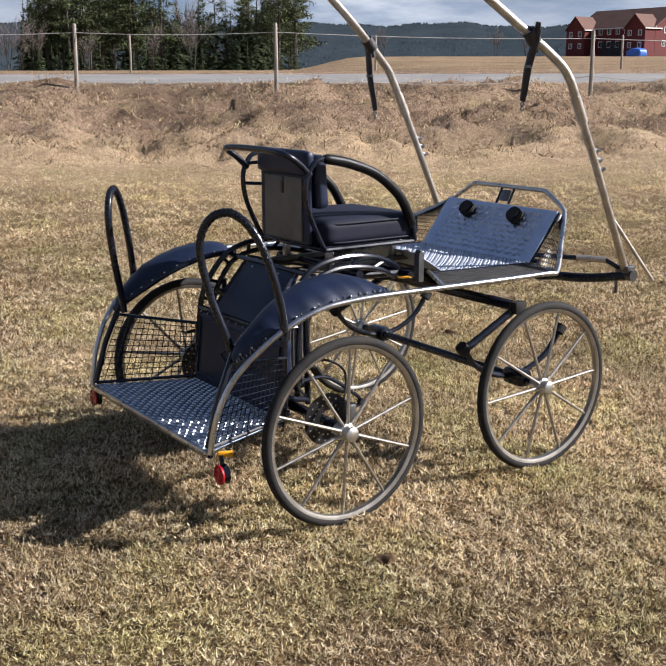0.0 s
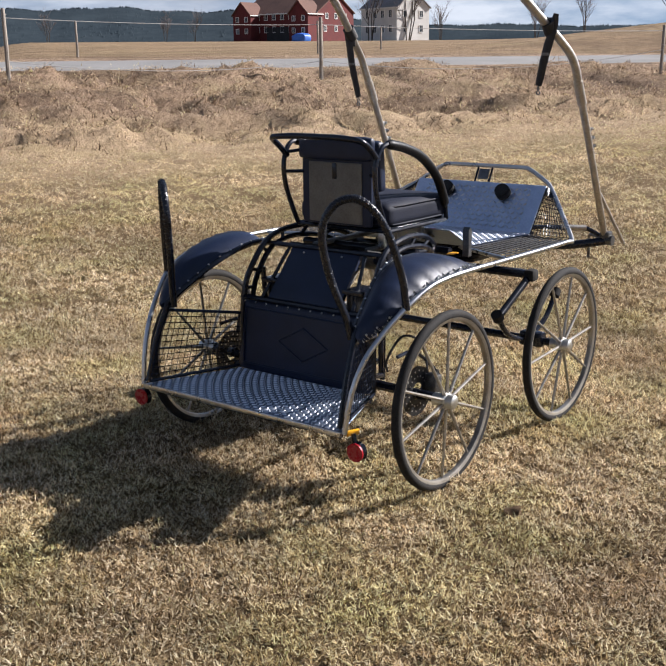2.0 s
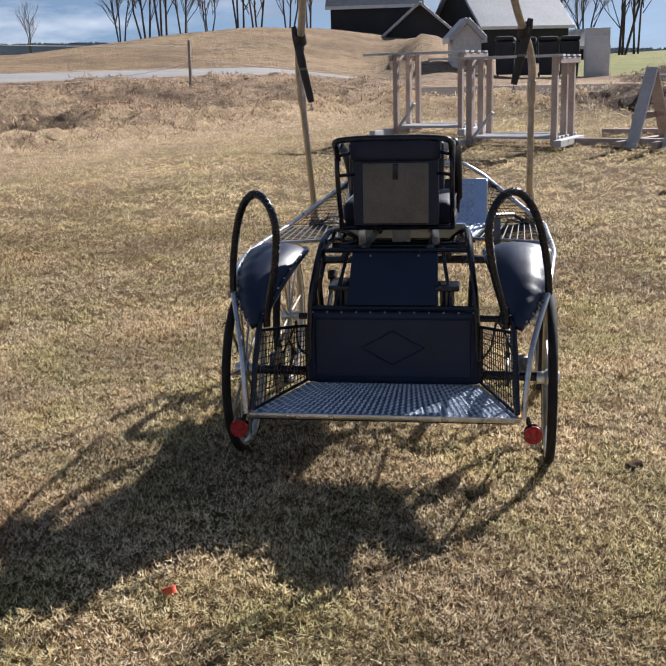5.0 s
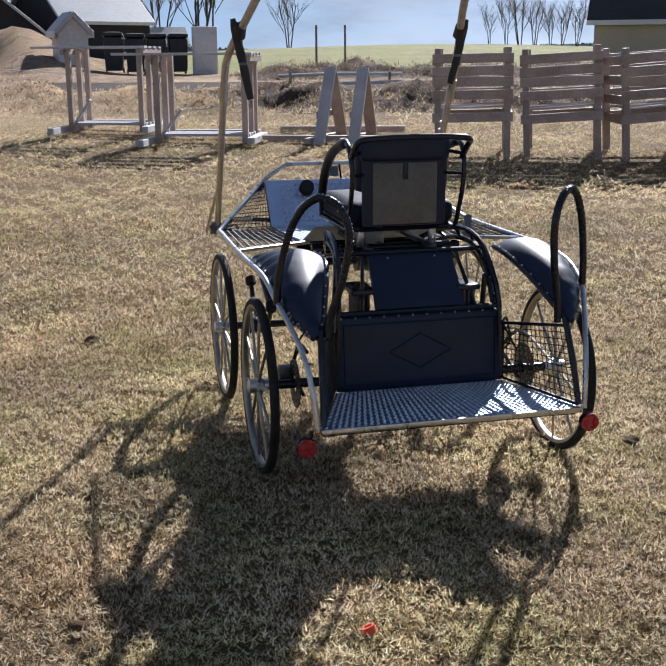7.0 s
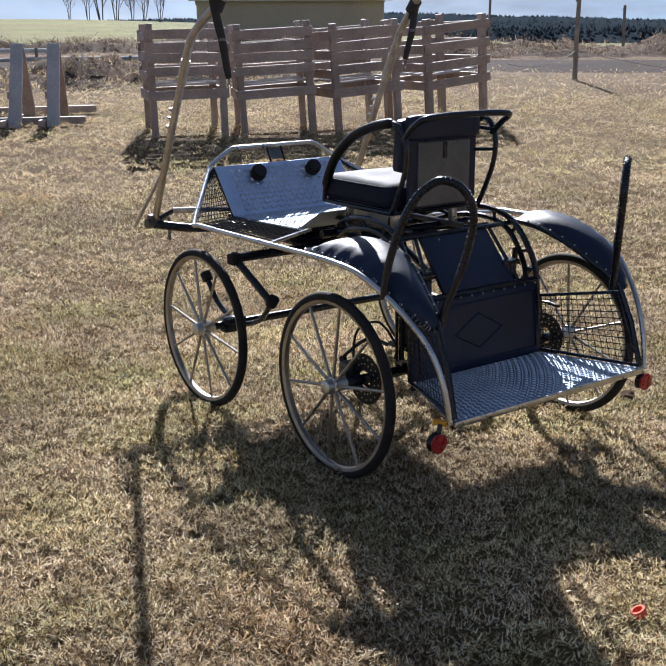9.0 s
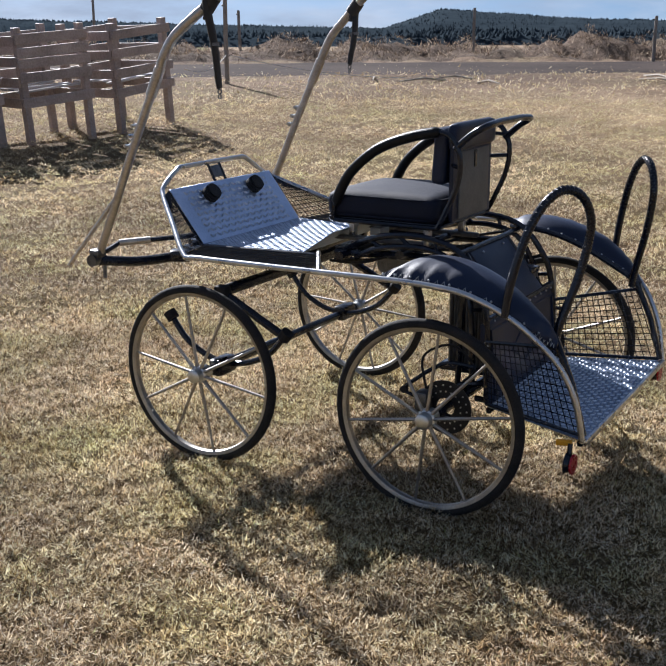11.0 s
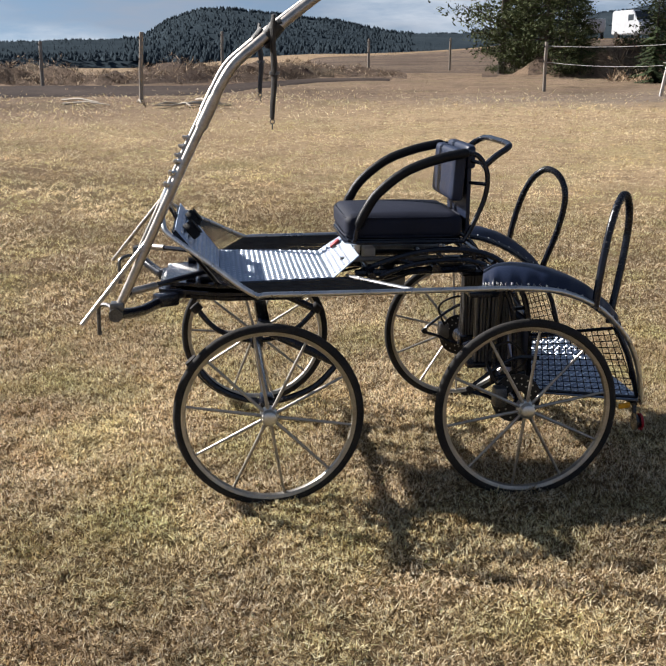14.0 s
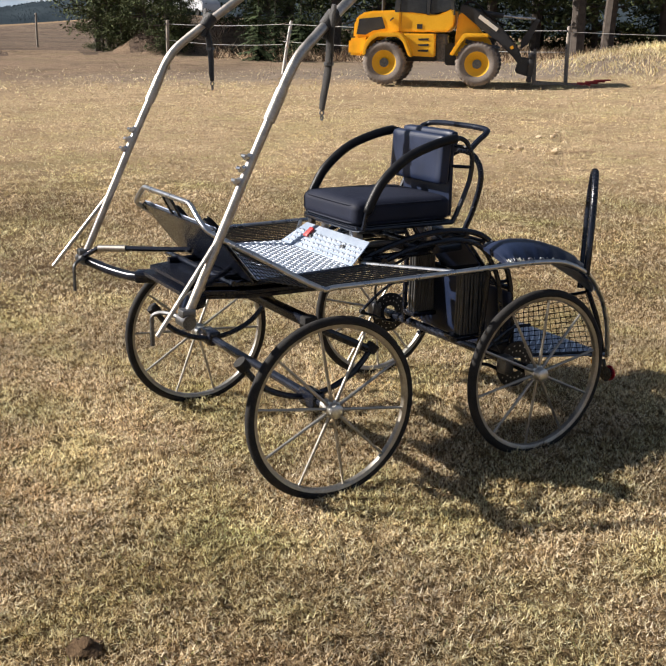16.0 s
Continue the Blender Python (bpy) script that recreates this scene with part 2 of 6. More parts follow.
def plate(c, thick):
    """A sheet with four corners, of some thickness below them."""
    c = [Vector(q) for q in c]
    nrm = (c[1] - c[0]).cross(c[3] - c[0]).normalized()
    if nrm.z < 0:
        nrm = -nrm
    bm = bmesh.new()
    a = [bm.verts.new(q) for q in c]
    b = [bm.verts.new(q - nrm * thick) for q in c]
    bm.faces.new(a)
    bm.faces.new(b[::-1])
    for i in range(4):
        bm.faces.new((a[i], b[i], b[(i + 1) % 4], a[(i + 1) % 4]))
    bmesh.ops.recalc_face_normals(bm, faces=bm.faces)
    bmesh.ops.bevel(bm, geom=bm.edges[:], offset=thick * 0.3, segments=1, affect="EDGES")
    return bm


def tread(c, step, length=0.017, width=0.007, high=0.0028):
    """Raised lozenges in turn across and along a quad, as on tread plate."""
    c = [Vector(q) for q in c]
    nrm = (c[1] - c[0]).cross(c[3] - c[0]).normalized()
    if nrm.z < 0:
        nrm = -nrm
    nu = max(2, int(((c[1] - c[0]).length + (c[2] - c[3]).length) / 2 / step))
    nv = max(2, int(((c[3] - c[0]).length + (c[2] - c[1]).length) / 2 / step))
    eu, ev = (c[1] - c[0]).normalized(), (c[3] - c[0]).normalized()
    bm = bmesh.new()
    for i in range(nu):
        for j in range(nv):
            p = quad_at(c, (i + 0.5) / nu, (j + 0.5) / nv)
            a, b = ((eu + ev).normalized(), (eu - ev).normalized()) if (i + j) % 2 else ((eu - ev).normalized(), (eu + ev).normalized())
            v = [bm.verts.new(p + d) for d in (a * length / 2, b * width / 2, -a * length / 2, -b * width / 2)]
            t = [bm.verts.new(p + nrm * high + d) for d in (a * length / 3.4, -a * length / 3.4)]
            for f in ((v[0], v[1], t[0]), (v[1], v[2], t[1]), (v[2], v[3], t[1]), (v[3], v[0], t[0]), (v[1], t[1], t[0]), (v[3], t[0], t[1])):
                bm.faces.new(f)
    bmesh.ops.recalc_face_normals(bm, faces=bm.faces)
    return bm


def wires(c, nu, nv, r=0.0016):
    """Crossed wires over a quad."""
    c = [Vector(q) for q in c]
    bm = bmesh.new()
    for i in range(nu + 1):
        tube(bm, [quad_at(c, i / nu, 0), quad_at(c, i / nu, 1)], r, 4)
    for j in range(nv + 1):
        tube(bm, [quad_at(c, 0, j / nv), quad_at(c, 1, j / nv)], r, 4)
    return bm


STUDS = []


def stud(place, parent):
    """A small bright stud; all share one mesh."""
    if STUDS:
        o = new("stud", STUDS[0])
        o.parent = parent
    else:
        bm = bmesh.new()
        bmesh.ops.create_icosphere(bm, subdivisions=1, radius=0.005)
        o = part("stud", bm, CHROME, parent)
        STUDS.append(o.data)
    o.matrix_basis = Matrix.Translation(place)
    return o


# ---- the carriage ----
cart = empty("horse_carriage", pose(0, 0, 0, 0, 0, 1.4))
tagged(cart, "black four-wheeled single-seat horse carriage with raised metal shafts on dry grass", "carriage")


def build_wheel(r):
    bm = bmesh.new()
    ring(bm, [(r - 0.032, -0.0155), (r - 0.024, -0.0165), (r - 0.025, 0.0), (r - 0.024, 0.0165), (r - 0.032, 0.0155), (r - 0.043, 0.011), (r - 0.047, 0), (r - 0.043, -0.011)], 64)
    w = part("wheel", bm, RIM, cart, "dull aluminium wheel rim", recalc=True)
    bm = bmesh.new()
    prof = [(r - 0.0195 + 0.0195 * math.cos(a), 0.0185 * math.sin(a)) for a in [2 * math.pi * i / 12 for i in range(12)]]
    ring(bm, prof, 64)
    part("tyre", bm, RUBBER, w, "black rubber tyre", recalc=True)
    bm = bmesh.new()
    ring(bm, [(0.0, 0.045), (0.02, 0.045), (0.027, 0.04), (0.029, 0.012), (0.036, 0.008), (0.036, -0.012), (0.026, -0.02), (0.026, -0.05), (0.0, -0.05)], 20)
    part("hub", bm, ALLOY, w, "bright metal hub cap", recalc=True)
    me = None
    for i in range(10):
        a = 2 * math.pi * (i + 0.3) / 10
        if me is None:
            bm = bmesh.new()
            tube(bm, [(0.028, 0.004, 0), (0.05, 0.004, 0), (r - 0.1, 0.0, 0), (r - 0.041, 0.0, 0)], [0.008, 0.007, 0.0056, 0.0052], 8)
            s = part("spoke", bm, RIM, w)
            me = s.data
        else:
            s = new("spoke", me)
            s.parent = w
        s.matrix_basis = Matrix.Rotation(a, 4, "Y")
    return w


WR = 0.358
wheel = build_wheel(WR)
wheel.matrix_basis = pose(0.008, 0.648, 0.345)
copy_thing(wheel, pose(-0.004, -0.638, 0.33, 0, 40, 180))
copy_thing(wheel, pose(0.994, 0.646, 0.349, 0, 17, 0))
copy_thing(wheel, pose(0.996, -0.638, 0.337, 0, 65, 180))

# running gear
part("rear_axle", tubes([[(0.0, -0.6, 0.332), (0.006, 0.61, 0.344)]], 0.02, 12), BLACK, cart)
part("front_axle", tubes([[(0.996, -0.6, 0.338), (0.994, 0.61, 0.348)]], 0.018, 12), BLACK, cart)
for s in (1, -1):
    bm = bmesh.new()
    ring(bm, [(0.035, -0.002), (0.1, -0.002), (0.1, 0.002), (0.035, 0.002)], 40)
    d = part("brake_disc", bm, DISC, cart, "black drilled brake disc", pose(0.005, s * 0.5, 0.342), recalc=True)
    bm = bmesh.new()
    for i in range(18):
        a = 2 * math.pi * i / 18
        for rr in (0.06, 0.083):
            disc(bm, 0.0036, 0.0048, pose(math.cos(a + rr * 9) * rr, 0, math.sin(a + rr * 9) * rr, 90), 8)
    part("disc_holes", bm, ALLOY, d, smooth=False)
    bm = box(bmesh.new(), (0.05, 0.06, 0.08), pose(0.08, s * 0.525, 0.36), 0.01)
    part("brake_caliper", bm, STEEL, cart)
    hose = curve_through([(0.08, s * 0.5, 0.39), (0.12, s * 0.45, 0.5), (0.02, s * 0.42, 0.55), (-0.06, s * 0.4, 0.47), (0.0, s * 0.36, 0.4)], 6)
    part("brake_hose", tubes([hose], 0.005, 6), RUBBER, cart)
    # curved rods with knobs at each axle end, the front ones linked to the cross beam
    arc = curve_through([(0.71, s * 0.46, 0.5), (0.8, s * 0.46, 0.405), (0.93, s * 0.46, 0.352), (1.06, s * 0.46, 0.352), (1.19, s * 0.46, 0.41), (1.275, s * 0.46, 0.51)], 5)
    part("spring_rod", tubes([arc], 0.0125, 8), BLACK, cart)
    for e, turn in ((arc[0], -40), (arc[-1], 40)):
        part("knob", disc(bmesh.new(), 0.026, 0.036, Matrix.Translation(e) @ pose(0, 0, 0, 0, turn)), RUBBER, cart)
    part("beam_link", tubes([[(0.73, s * 0.46, 0.5), (1.0, s * 0.46, 0.635)]], 0.017, 10), BLACK, cart)
    part("beam_end", box(bmesh.new(), (0.06, 0.05, 0.055), pose(1.0, s * 0.47, 0.642), 0.012), RUBBER, cart)
    part("knuckle", box(bmesh.new(), (0.06, 0.12, 0.07), pose(0.995, s * 0.49, 0.345), 0.014), BLACK, cart)
    loop = curve_through([(-0.09, s * 0.47, 0.497), (0.0, s * 0.47, 0.5), (0.06, s * 0.47, 0.475), (0.13, s * 0.47, 0.425), (0.185, s * 0.47, 0.372), (0.12, s * 0.47, 0.345), (0.05, s * 0.47, 0.31), (-0.01, s * 0.47, 0.297)], 5)
    part("brake_lever", tubes([loop], 0.0075, 8), BLACK, cart, "black bent brake lever")
    part("knob", disc(bmesh.new(), 0.013, 0.02, pose(0.186, s * 0.47, 0.372, 90)), RUBBER, cart)
part("cross_beam", box(bmesh.new(), (0.05, 0.92, 0.036), pose(1.0, 0, 0.645), 0.008), BLACK, cart)
bm = bmesh.new()
for z, r in ((0.735, 0.21), (0.752, 0.2), (0.772, 0.21)):
    ring(bm, [(r - 0.03, -0.006), (r, -0.006), (r, 0.006), (r - 0.03, 0.006)], 40, pose(0.99, 0, z, 90))
part("turntable", bm, BLACK, cart, recalc=True)
bm = bmesh.new()
for y in (-0.2, 0.2):
    tube(bm, [(0.72, y, 0.785), (1.3, y, 0.785)], 0.014, 8)
for x in (0.8, 1.05, 1.25):
    tube(bm, [(x, -0.34, 0.79), (x, 0.34, 0.79)], 0.012, 8)
for x in (0.86, 1.1):
    box(bm, (0.04, 0.42, 0.03), pose(x, 0, 0.725), 0.004)
part("deck_frame", bm, BLACK, cart)
for z, k in ((0.712, 0.86), (0.74, 1.0), (0.768, 0.94)):
    bm = prism(bmesh.new(), [(-0.24 * k, -0.2 * k), (-0.2 * k, -0.3 * k), (0.16 * k, -0.3 * k), (0.4 * k, -0.2 * k), (0.4 * k, 0.2 * k), (0.16 * k, 0.3 * k), (-0.2 * k, 0.3 * k), (-0.24 * k, 0.2 * k)], 0.014, pose(1.01, 0, z, 90))
    part("swivel_plate", bm, BLACK, cart, recalc=True)

# long bright rail: over the wheels, along the deck and round the footboard
RAIL = [(-0.505, 0.525, 0.315), (-0.478, 0.537, 0.455), (-0.425, 0.556, 0.572), (-0.345, 0.586, 0.665), (-0.25, 0.618, 0.743), (-0.12, 0.633, 0.798),
        (0.0, 0.643, 0.816), (0.15, 0.655, 0.823), (0.4, 0.657, 0.821), (0.7, 0.653, 0.817), (0.98, 0.65, 0.815), (1.05, 0.64, 0.818), (1.2, 0.515, 0.905),
        (1.345, 0.39, 0.99), (1.375, 0.345, 1.025), (1.38, 0.25, 1.082), (1.383, 0.21, 1.09)]
line = curve_through(RAIL, 5)
line = line + [Vector((q.x, -q.y, q.z)) for q in reversed(line)]
part("side_rail", tubes([line], 0.0105, 10), CHROME, cart, "polished steel rail")

for s in (1, -1):
    sd = (lambda q, s=s: (q[0], s * q[1], q[2]))
    # padded mudguard
    stations = [((0.2, 0.648, 0.826), (0.13, 0.4, 0.845), 0.012), ((0.14, 0.644, 0.828), (0.07, 0.375, 0.85), 0.04), ((0.04, 0.635, 0.822), (-0.02, 0.378, 0.842), 0.052),
                ((-0.08, 0.624, 0.806), (-0.11, 0.395, 0.815), 0.055), ((-0.2, 0.612, 0.768), (-0.2, 0.42, 0.772), 0.052), ((-0.29, 0.59, 0.712), (-0.28, 0.445, 0.722), 0.045),
                ((-0.36, 0.55, 0.66), (-0.345, 0.465, 0.68), 0.03), ((-0.4, 0.515, 0.63), (-0.385, 0.485, 0.645), 0.008)]
    outs = curve_through([a for a, b, h in stations], 5)
    ins = curve_through([b for a, b, h in stations], 5)
    hs = [v.x for v in curve_through([(h, 0, 0) for a, b, h in stations], 5)]
    bm = bmesh.new()
    rows = []
    nst = len(outs)
    for i, (a, b, h) in enumerate(zip(outs, ins, hs)):
        row = []
        tan = (outs[min(i + 1, nst - 1)] - outs[max(i - 1, 0)]).normalized()
        up = (b - a).cross(tan).normalized()
        if up.z < 0:
            up = -up
        for j in range(13):
            v = j / 12
            pucker = 0.008 * math.sin(i * 1.9) * (1 - v) ** 4
            hh = h * (1 - abs(2 * v - 1) ** 2.6) + pucker
            row.append(bm.verts.new(sd(a * (1 - v) + b * v + up * hh)))
        for j in range(12, -1, -1):
            v = j / 12
            row.append(bm.verts.new(sd(a * (1 - v) + b * v - up * 0.012)))
        rows.append(row)
    for i in range(nst - 1):
        n = len(rows[0])
        for j in range(n):
            bm.faces.new((rows[i][j], rows[i][(j + 1) % n], rows[i + 1][(j + 1) % n], rows[i + 1][j]))
    bm.faces.new(rows[0])
    bm.faces.new(rows[-1][::-1])
    pad = part("mudguard_pad", bm, LEATHER, cart, "padded black leather mudguard", recalc=True)
    for i in range(2, nst - 1, 3):
        for line2 in (outs, ins):
            stud(Vector(sd(line2[i])) + Vector((0, 0, 0.012)), pad)
    # The pale lacing doubles as painted highlights along the puckered leather edge.
    lace = []
    for i in range(1, nst - 2):
        a = outs[i]
        lace += [sd(a + Vector((0, -0.016, 0.014))), sd(a.lerp(outs[i + 1], 0.5) + Vector((0, 0.008, -0.006)))]
    part("lacing", tubes([lace], 0.0021, 4), PLASTIC, pad, "pale lacing cord along the edge, also standing in for glints")
    inner = [sd(b) for b in ins] + [sd((-0.45, 0.495, 0.5)), sd((-0.5, 0.502, 0.33))]
    part("inner_arch", tubes([inner], 0.012, 8), BLACK, cart)
    # wrapped grab hoop
    hoop = []
    for ha, hz in ((0.1, 0.735), (0.085, 0.85), (0.04, 1.0), (-0.01, 1.09), (-0.06, 1.133), (-0.1, 1.143), (-0.15, 1.125), (-0.19, 1.07), (-0.2, 0.99), (-0.17, 0.85), (-0.115, 0.7), (-0.1, 0.63)):
        hb = 0.02 * (hz - 0.7) / 0.44
        hoop.append(sd((-0.313 + 0.63 * ha - 0.78 * hb, 0.54 + 0.78 * ha + 0.63 * hb, hz)))
    hoop = curve_through(hoop, 9)
    grab = part("grab_hoop", tubes([hoop], 0.0145, 10), BLACK, cart, "black grab hoop wrapped in tape")
    bm = bmesh.new()
    seg = hoop[14:-16]
    spiral = []
    for i in range(len(seg) - 1):
        d = (seg[i + 1] - seg[i]).normalized()
        u = d.cross(Vector((0, 0, 1))).normalized()
        w = d.cross(u)
        for k in range(4):
            ang = (i * 4 + k) * 1.15
            spiral.append(seg[i].lerp(seg[i + 1], k / 4) + (u * math.cos(ang) + w * math.sin(ang)) * 0.0145)
    tube(bm, spiral, 0.0024, 5)
    part("wrap", bm, FOAM, grab, "spiral wound grip tape")
    # wire side of the rear platform
    q = [sd(v) for v in ((-0.09, 0.36, 0.33), (-0.495, 0.5, 0.33), (-0.385, 0.482, 0.615), (-0.085, 0.36, 0.562))]
    part("side_mesh", wires(q, 15, 11, 0.0019), BLACK, cart, "black square wire mesh")
    for k, j in ((3, 2), (0, 3), (0, 1)):
        part("mesh_bar", tubes([[q[k], q[j]]], 0.007, 6), BLACK, cart)
    # reflectors
    bm = box(bmesh.new(), (0.055, 0.012, 0.022), pose(-0.44, s * 0.515, 0.3, 0, 0, 18 * s), 0.004)
    part("side_reflector", bm, YELLOW, cart, "amber side reflector")
    part("reflector_stalk", tubes([[sd((-0.47, 0.54, 0.31)), sd((-0.472, 0.555, 0.25))]], 0.009, 8), BLACK, cart)
    lens = part("rear_reflector", disc(bmesh.new(), 0.035, 0.007, pose(-0.49, s * 0.562, 0.248, 0, 90, 0), 28), RED, cart, "round red reflector")
    part("reflector_cup", disc(bmesh.new(), 0.026, 0.022, pose(-0.4755, s * 0.562, 0.248, 0, 90, 0), 28, 0.036), BLACK, lens, "black backing cup")
    # ladder arch from the deck over to the back panel
    a1 = curve_through([sd(v) for v in ((0.6, 0.2, 0.8), (0.5, 0.24, 0.85), (0.36, 0.28, 0.895), (0.2, 0.3, 0.905), (0.06, 0.31, 0.87), (-0.03, 0.325, 0.77), (-0.075, 0.34, 0.64), (-0.09, 0.35, 0.33))], 6)
    a2 = curve_through([sd(v) for v in ((0.52, 0.24, 0.79), (0.42, 0.27, 0.835), (0.3, 0.29, 0.86), (0.18, 0.3, 0.862), (0.08, 0.31, 0.83), (0.02, 0.325, 0.75), (-0.015, 0.34, 0.64), (-0.03, 0.35, 0.4))], 6)
    arch = part("body_arch", tubes([a1], 0.0125, 8), BLACK, cart)
    part("lower_arch_tube", tubes([a2], 0.0115, 8), BLACK, arch)
    for k in (8, 14, 20, 26, 31, 35):
        part("rung", tubes([[a1[k], a2[k]]], 0.008, 6), BLACK, arch)
    part("body_post", tubes([[sd((0.05, 0.3, 0.345)), sd((0.03, 0.32, 0.75))]], 0.012, 8), BLACK, cart)
    part("body_stay", tubes([[sd((0.05, 0.3, 0.36)), sd((-0.09, 0.34, 0.4))]], 0.012, 8), BLACK, cart)
    # corded spring block between body and axle
    bm = bmesh.new()
    for i in range(9):
        for j in range(3):
            x = (-0.02 if s > 0 else -0.045) + (0.016 if s > 0 else 0.013) * i
            tube(bm, [(x, s * (0.2 + 0.02 * j), 0.42), (x + 0.004 * math.sin(i * 2.1 + j), s * (0.2 + 0.02 * j), 0.56), (x, s * (0.2 + 0.02 * j), 0.7)], 0.0075, 6)
    part("suspension_cords", bm, CORD, cart, "black rubber suspension cords")
    for z in (0.41, 0.71):
        part("spring_bracket", box(bmesh.new(), (0.19 if s > 0 else 0.13, 0.1, 0.02), pose(0.055 if s > 0 else 0.015, s * 0.22, z), 0.004), BLACK, cart)

# rear platform and back panels
fb = [(-0.095, 0.355, 0.32), (-0.095, -0.355, 0.32), (-0.51, -0.515, 0.32), (-0.51, 0.515, 0.32)]
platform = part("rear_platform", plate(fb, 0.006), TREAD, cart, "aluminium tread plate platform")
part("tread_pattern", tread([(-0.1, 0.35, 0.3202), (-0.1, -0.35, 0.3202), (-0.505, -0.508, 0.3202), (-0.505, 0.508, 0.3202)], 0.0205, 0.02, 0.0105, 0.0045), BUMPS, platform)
part("edge_strip", box(bmesh.new(), (0.012, 1.03, 0.022), pose(-0.512, 0, 0.312), 0.003), CHROME, platform, "bright edge strip")
part("platform_frame", tubes([[(-0.49, -0.5, 0.3), (-0.49, 0.5, 0.3)], [(-0.1, -0.35, 0.3), (-0.1, 0.35, 0.3)], [(-0.49, 0.3, 0.298), (0.0, 0.24, 0.298)], [(-0.49, -0.3, 0.298), (0.0, -0.24, 0.298)]], 0.012, 8), BLACK, cart)

tilt = math.degrees(math.atan2(0.03, 0.3))
PM = pose(-0.08, 0, 0.472, 0, tilt, 0)
bm = cushion(bmesh.new(), (0.032, 0.71, 0.305), 0.014, PM, 0, 10)
low = part("lower_panel", bm, LEATHER, cart, "quilted black leather back panel")
bm = bmesh.new()
dm = [(-0.017, 0, 0.07), (-0.017, 0.13, 0), (-0.017, 0, -0.07), (-0.017, -0.13, 0)]
tube(bm, [PM @ Vector(v) for v in dm], 0.0045, 6, closed=True)
fr = [(-0.017, y, z) for y, z in ((0.32, 0.12), (0.32, -0.12), (-0.32, -0.12), (-0.32, 0.12))]
tube(bm, [PM @ Vector(v) for v in fr], 0.005, 6, closed=True)
part("stitched_piping", bm, LEATHER, low, "raised diamond and border piping")
for i in range(12):
    stud(PM @ Vector((-0.013, -0.33 + 0.06 * i, 0.146)), low)
bm = bmesh.new()
c = [Vector(q) for q in ((-0.085, -0.187, 0.648), (-0.085, 0.187, 0.648), (0.078, 0.178, 0.845), (0.078, -0.178, 0.845))]
nr = Vector((-0.77, 0, 0.64))
grid = [[quad_at(c, i / 10, j / 10) for j in range(11)] for i in range(11)]
for side in (1, -1):
    vs = [[bm.verts.new(grid[i][j] + nr * (side * 0.008 + (0.01 * (1 - abs(i / 5 - 1) ** 4) * (1 - abs(j / 5 - 1) ** 4) if side > 0 else 0))) for j in range(11)] for i in range(11)]
    for i in range(10):
        for j in range(10):
            f = (vs[i][j], vs[i + 1][j], vs[i + 1][j + 1], vs[i][j + 1])
            bm.faces.new(f if side > 0 else f[::-1])
    edge = [vs[i][0] for i in range(11)] + [vs[10][j] for j in range(1, 11)] + [vs[i][10] for i in range(9, -1, -1)] + [vs[0][j] for j in range(9, 0, -1)]
    if side > 0:
        edge_a = edge
    else:
        for k in range(len(edge)):
            bm.faces.new((edge_a[k], edge_a[(k + 1) % len(edge)], edge[(k + 1) % len(edge)], edge[k]))
upper = part("upper_panel", bm, LEATHER, cart, "black leather flap", recalc=True)
for y in (-0.1, 0.1):
    stud(Vector((0.045, y, 0.832)), upper)
part("cross_bar", tubes([[(0.07, -0.32, 0.85), (0.07, 0.32, 0.85)]], 0.011, 8), BLACK, cart)
part("cross_bar", tubes([[(-0.075, -0.35, 0.635), (-0.075, 0.35, 0.635)]], 0.012, 8), BLACK, cart)
part("panel_side_tube", tubes([[(0.07, 0.2, 0.84), (-0.07, 0.24, 0.64)]], 0.008, 8), BLACK, cart)
part("panel_side_tube", tubes([[(0.07, -0.2, 0.84), (-0.07, -0.24, 0.64)]], 0.008, 8), BLACK, cart)

# seat
bm = cushion(bmesh.new(), (0.48, 0.47, 0.1), 0.034, pose(0.42, 0.0, 0.99), 0.014, 12)
part("seat_cushion", bm, SEATING, cart, "thick black leather seat cushion")
bm = bmesh.new()
for z in (1.027, 0.952):
    e = []
    for i in range(40):
        a = 2 * math.pi * i / 40
        k = (abs(math.cos(a)) ** 8 + abs(math.sin(a)) ** 8) ** (-1 / 8)
        e.append((0.42 + 0.2395 * k * math.cos(a), 0.2345 * k * math.sin(a), z))
    tube(bm, e, 0.004, 6, closed=True)
part("seat_piping", bm, SEATING, cart, "leather piping on the seat cushion")
bm = bmesh.new()
tube(bm, [(0.18, -0.236, 0.93), (0.62, -0.236, 0.93), (0.655, -0.2, 0.93), (0.655, 0.2, 0.93), (0.62, 0.236, 0.93), (0.18, 0.236, 0.93)], 0.01, 8)
tube(bm, [(0.18, -0.236, 0.93), (0.18, 0.236, 0.93)], 0.01, 8)
box(bm, (0.46, 0.45, 0.012), pose(0.42, 0, 0.936), 0.003)
part("seat_frame", bm, BLACK, cart)
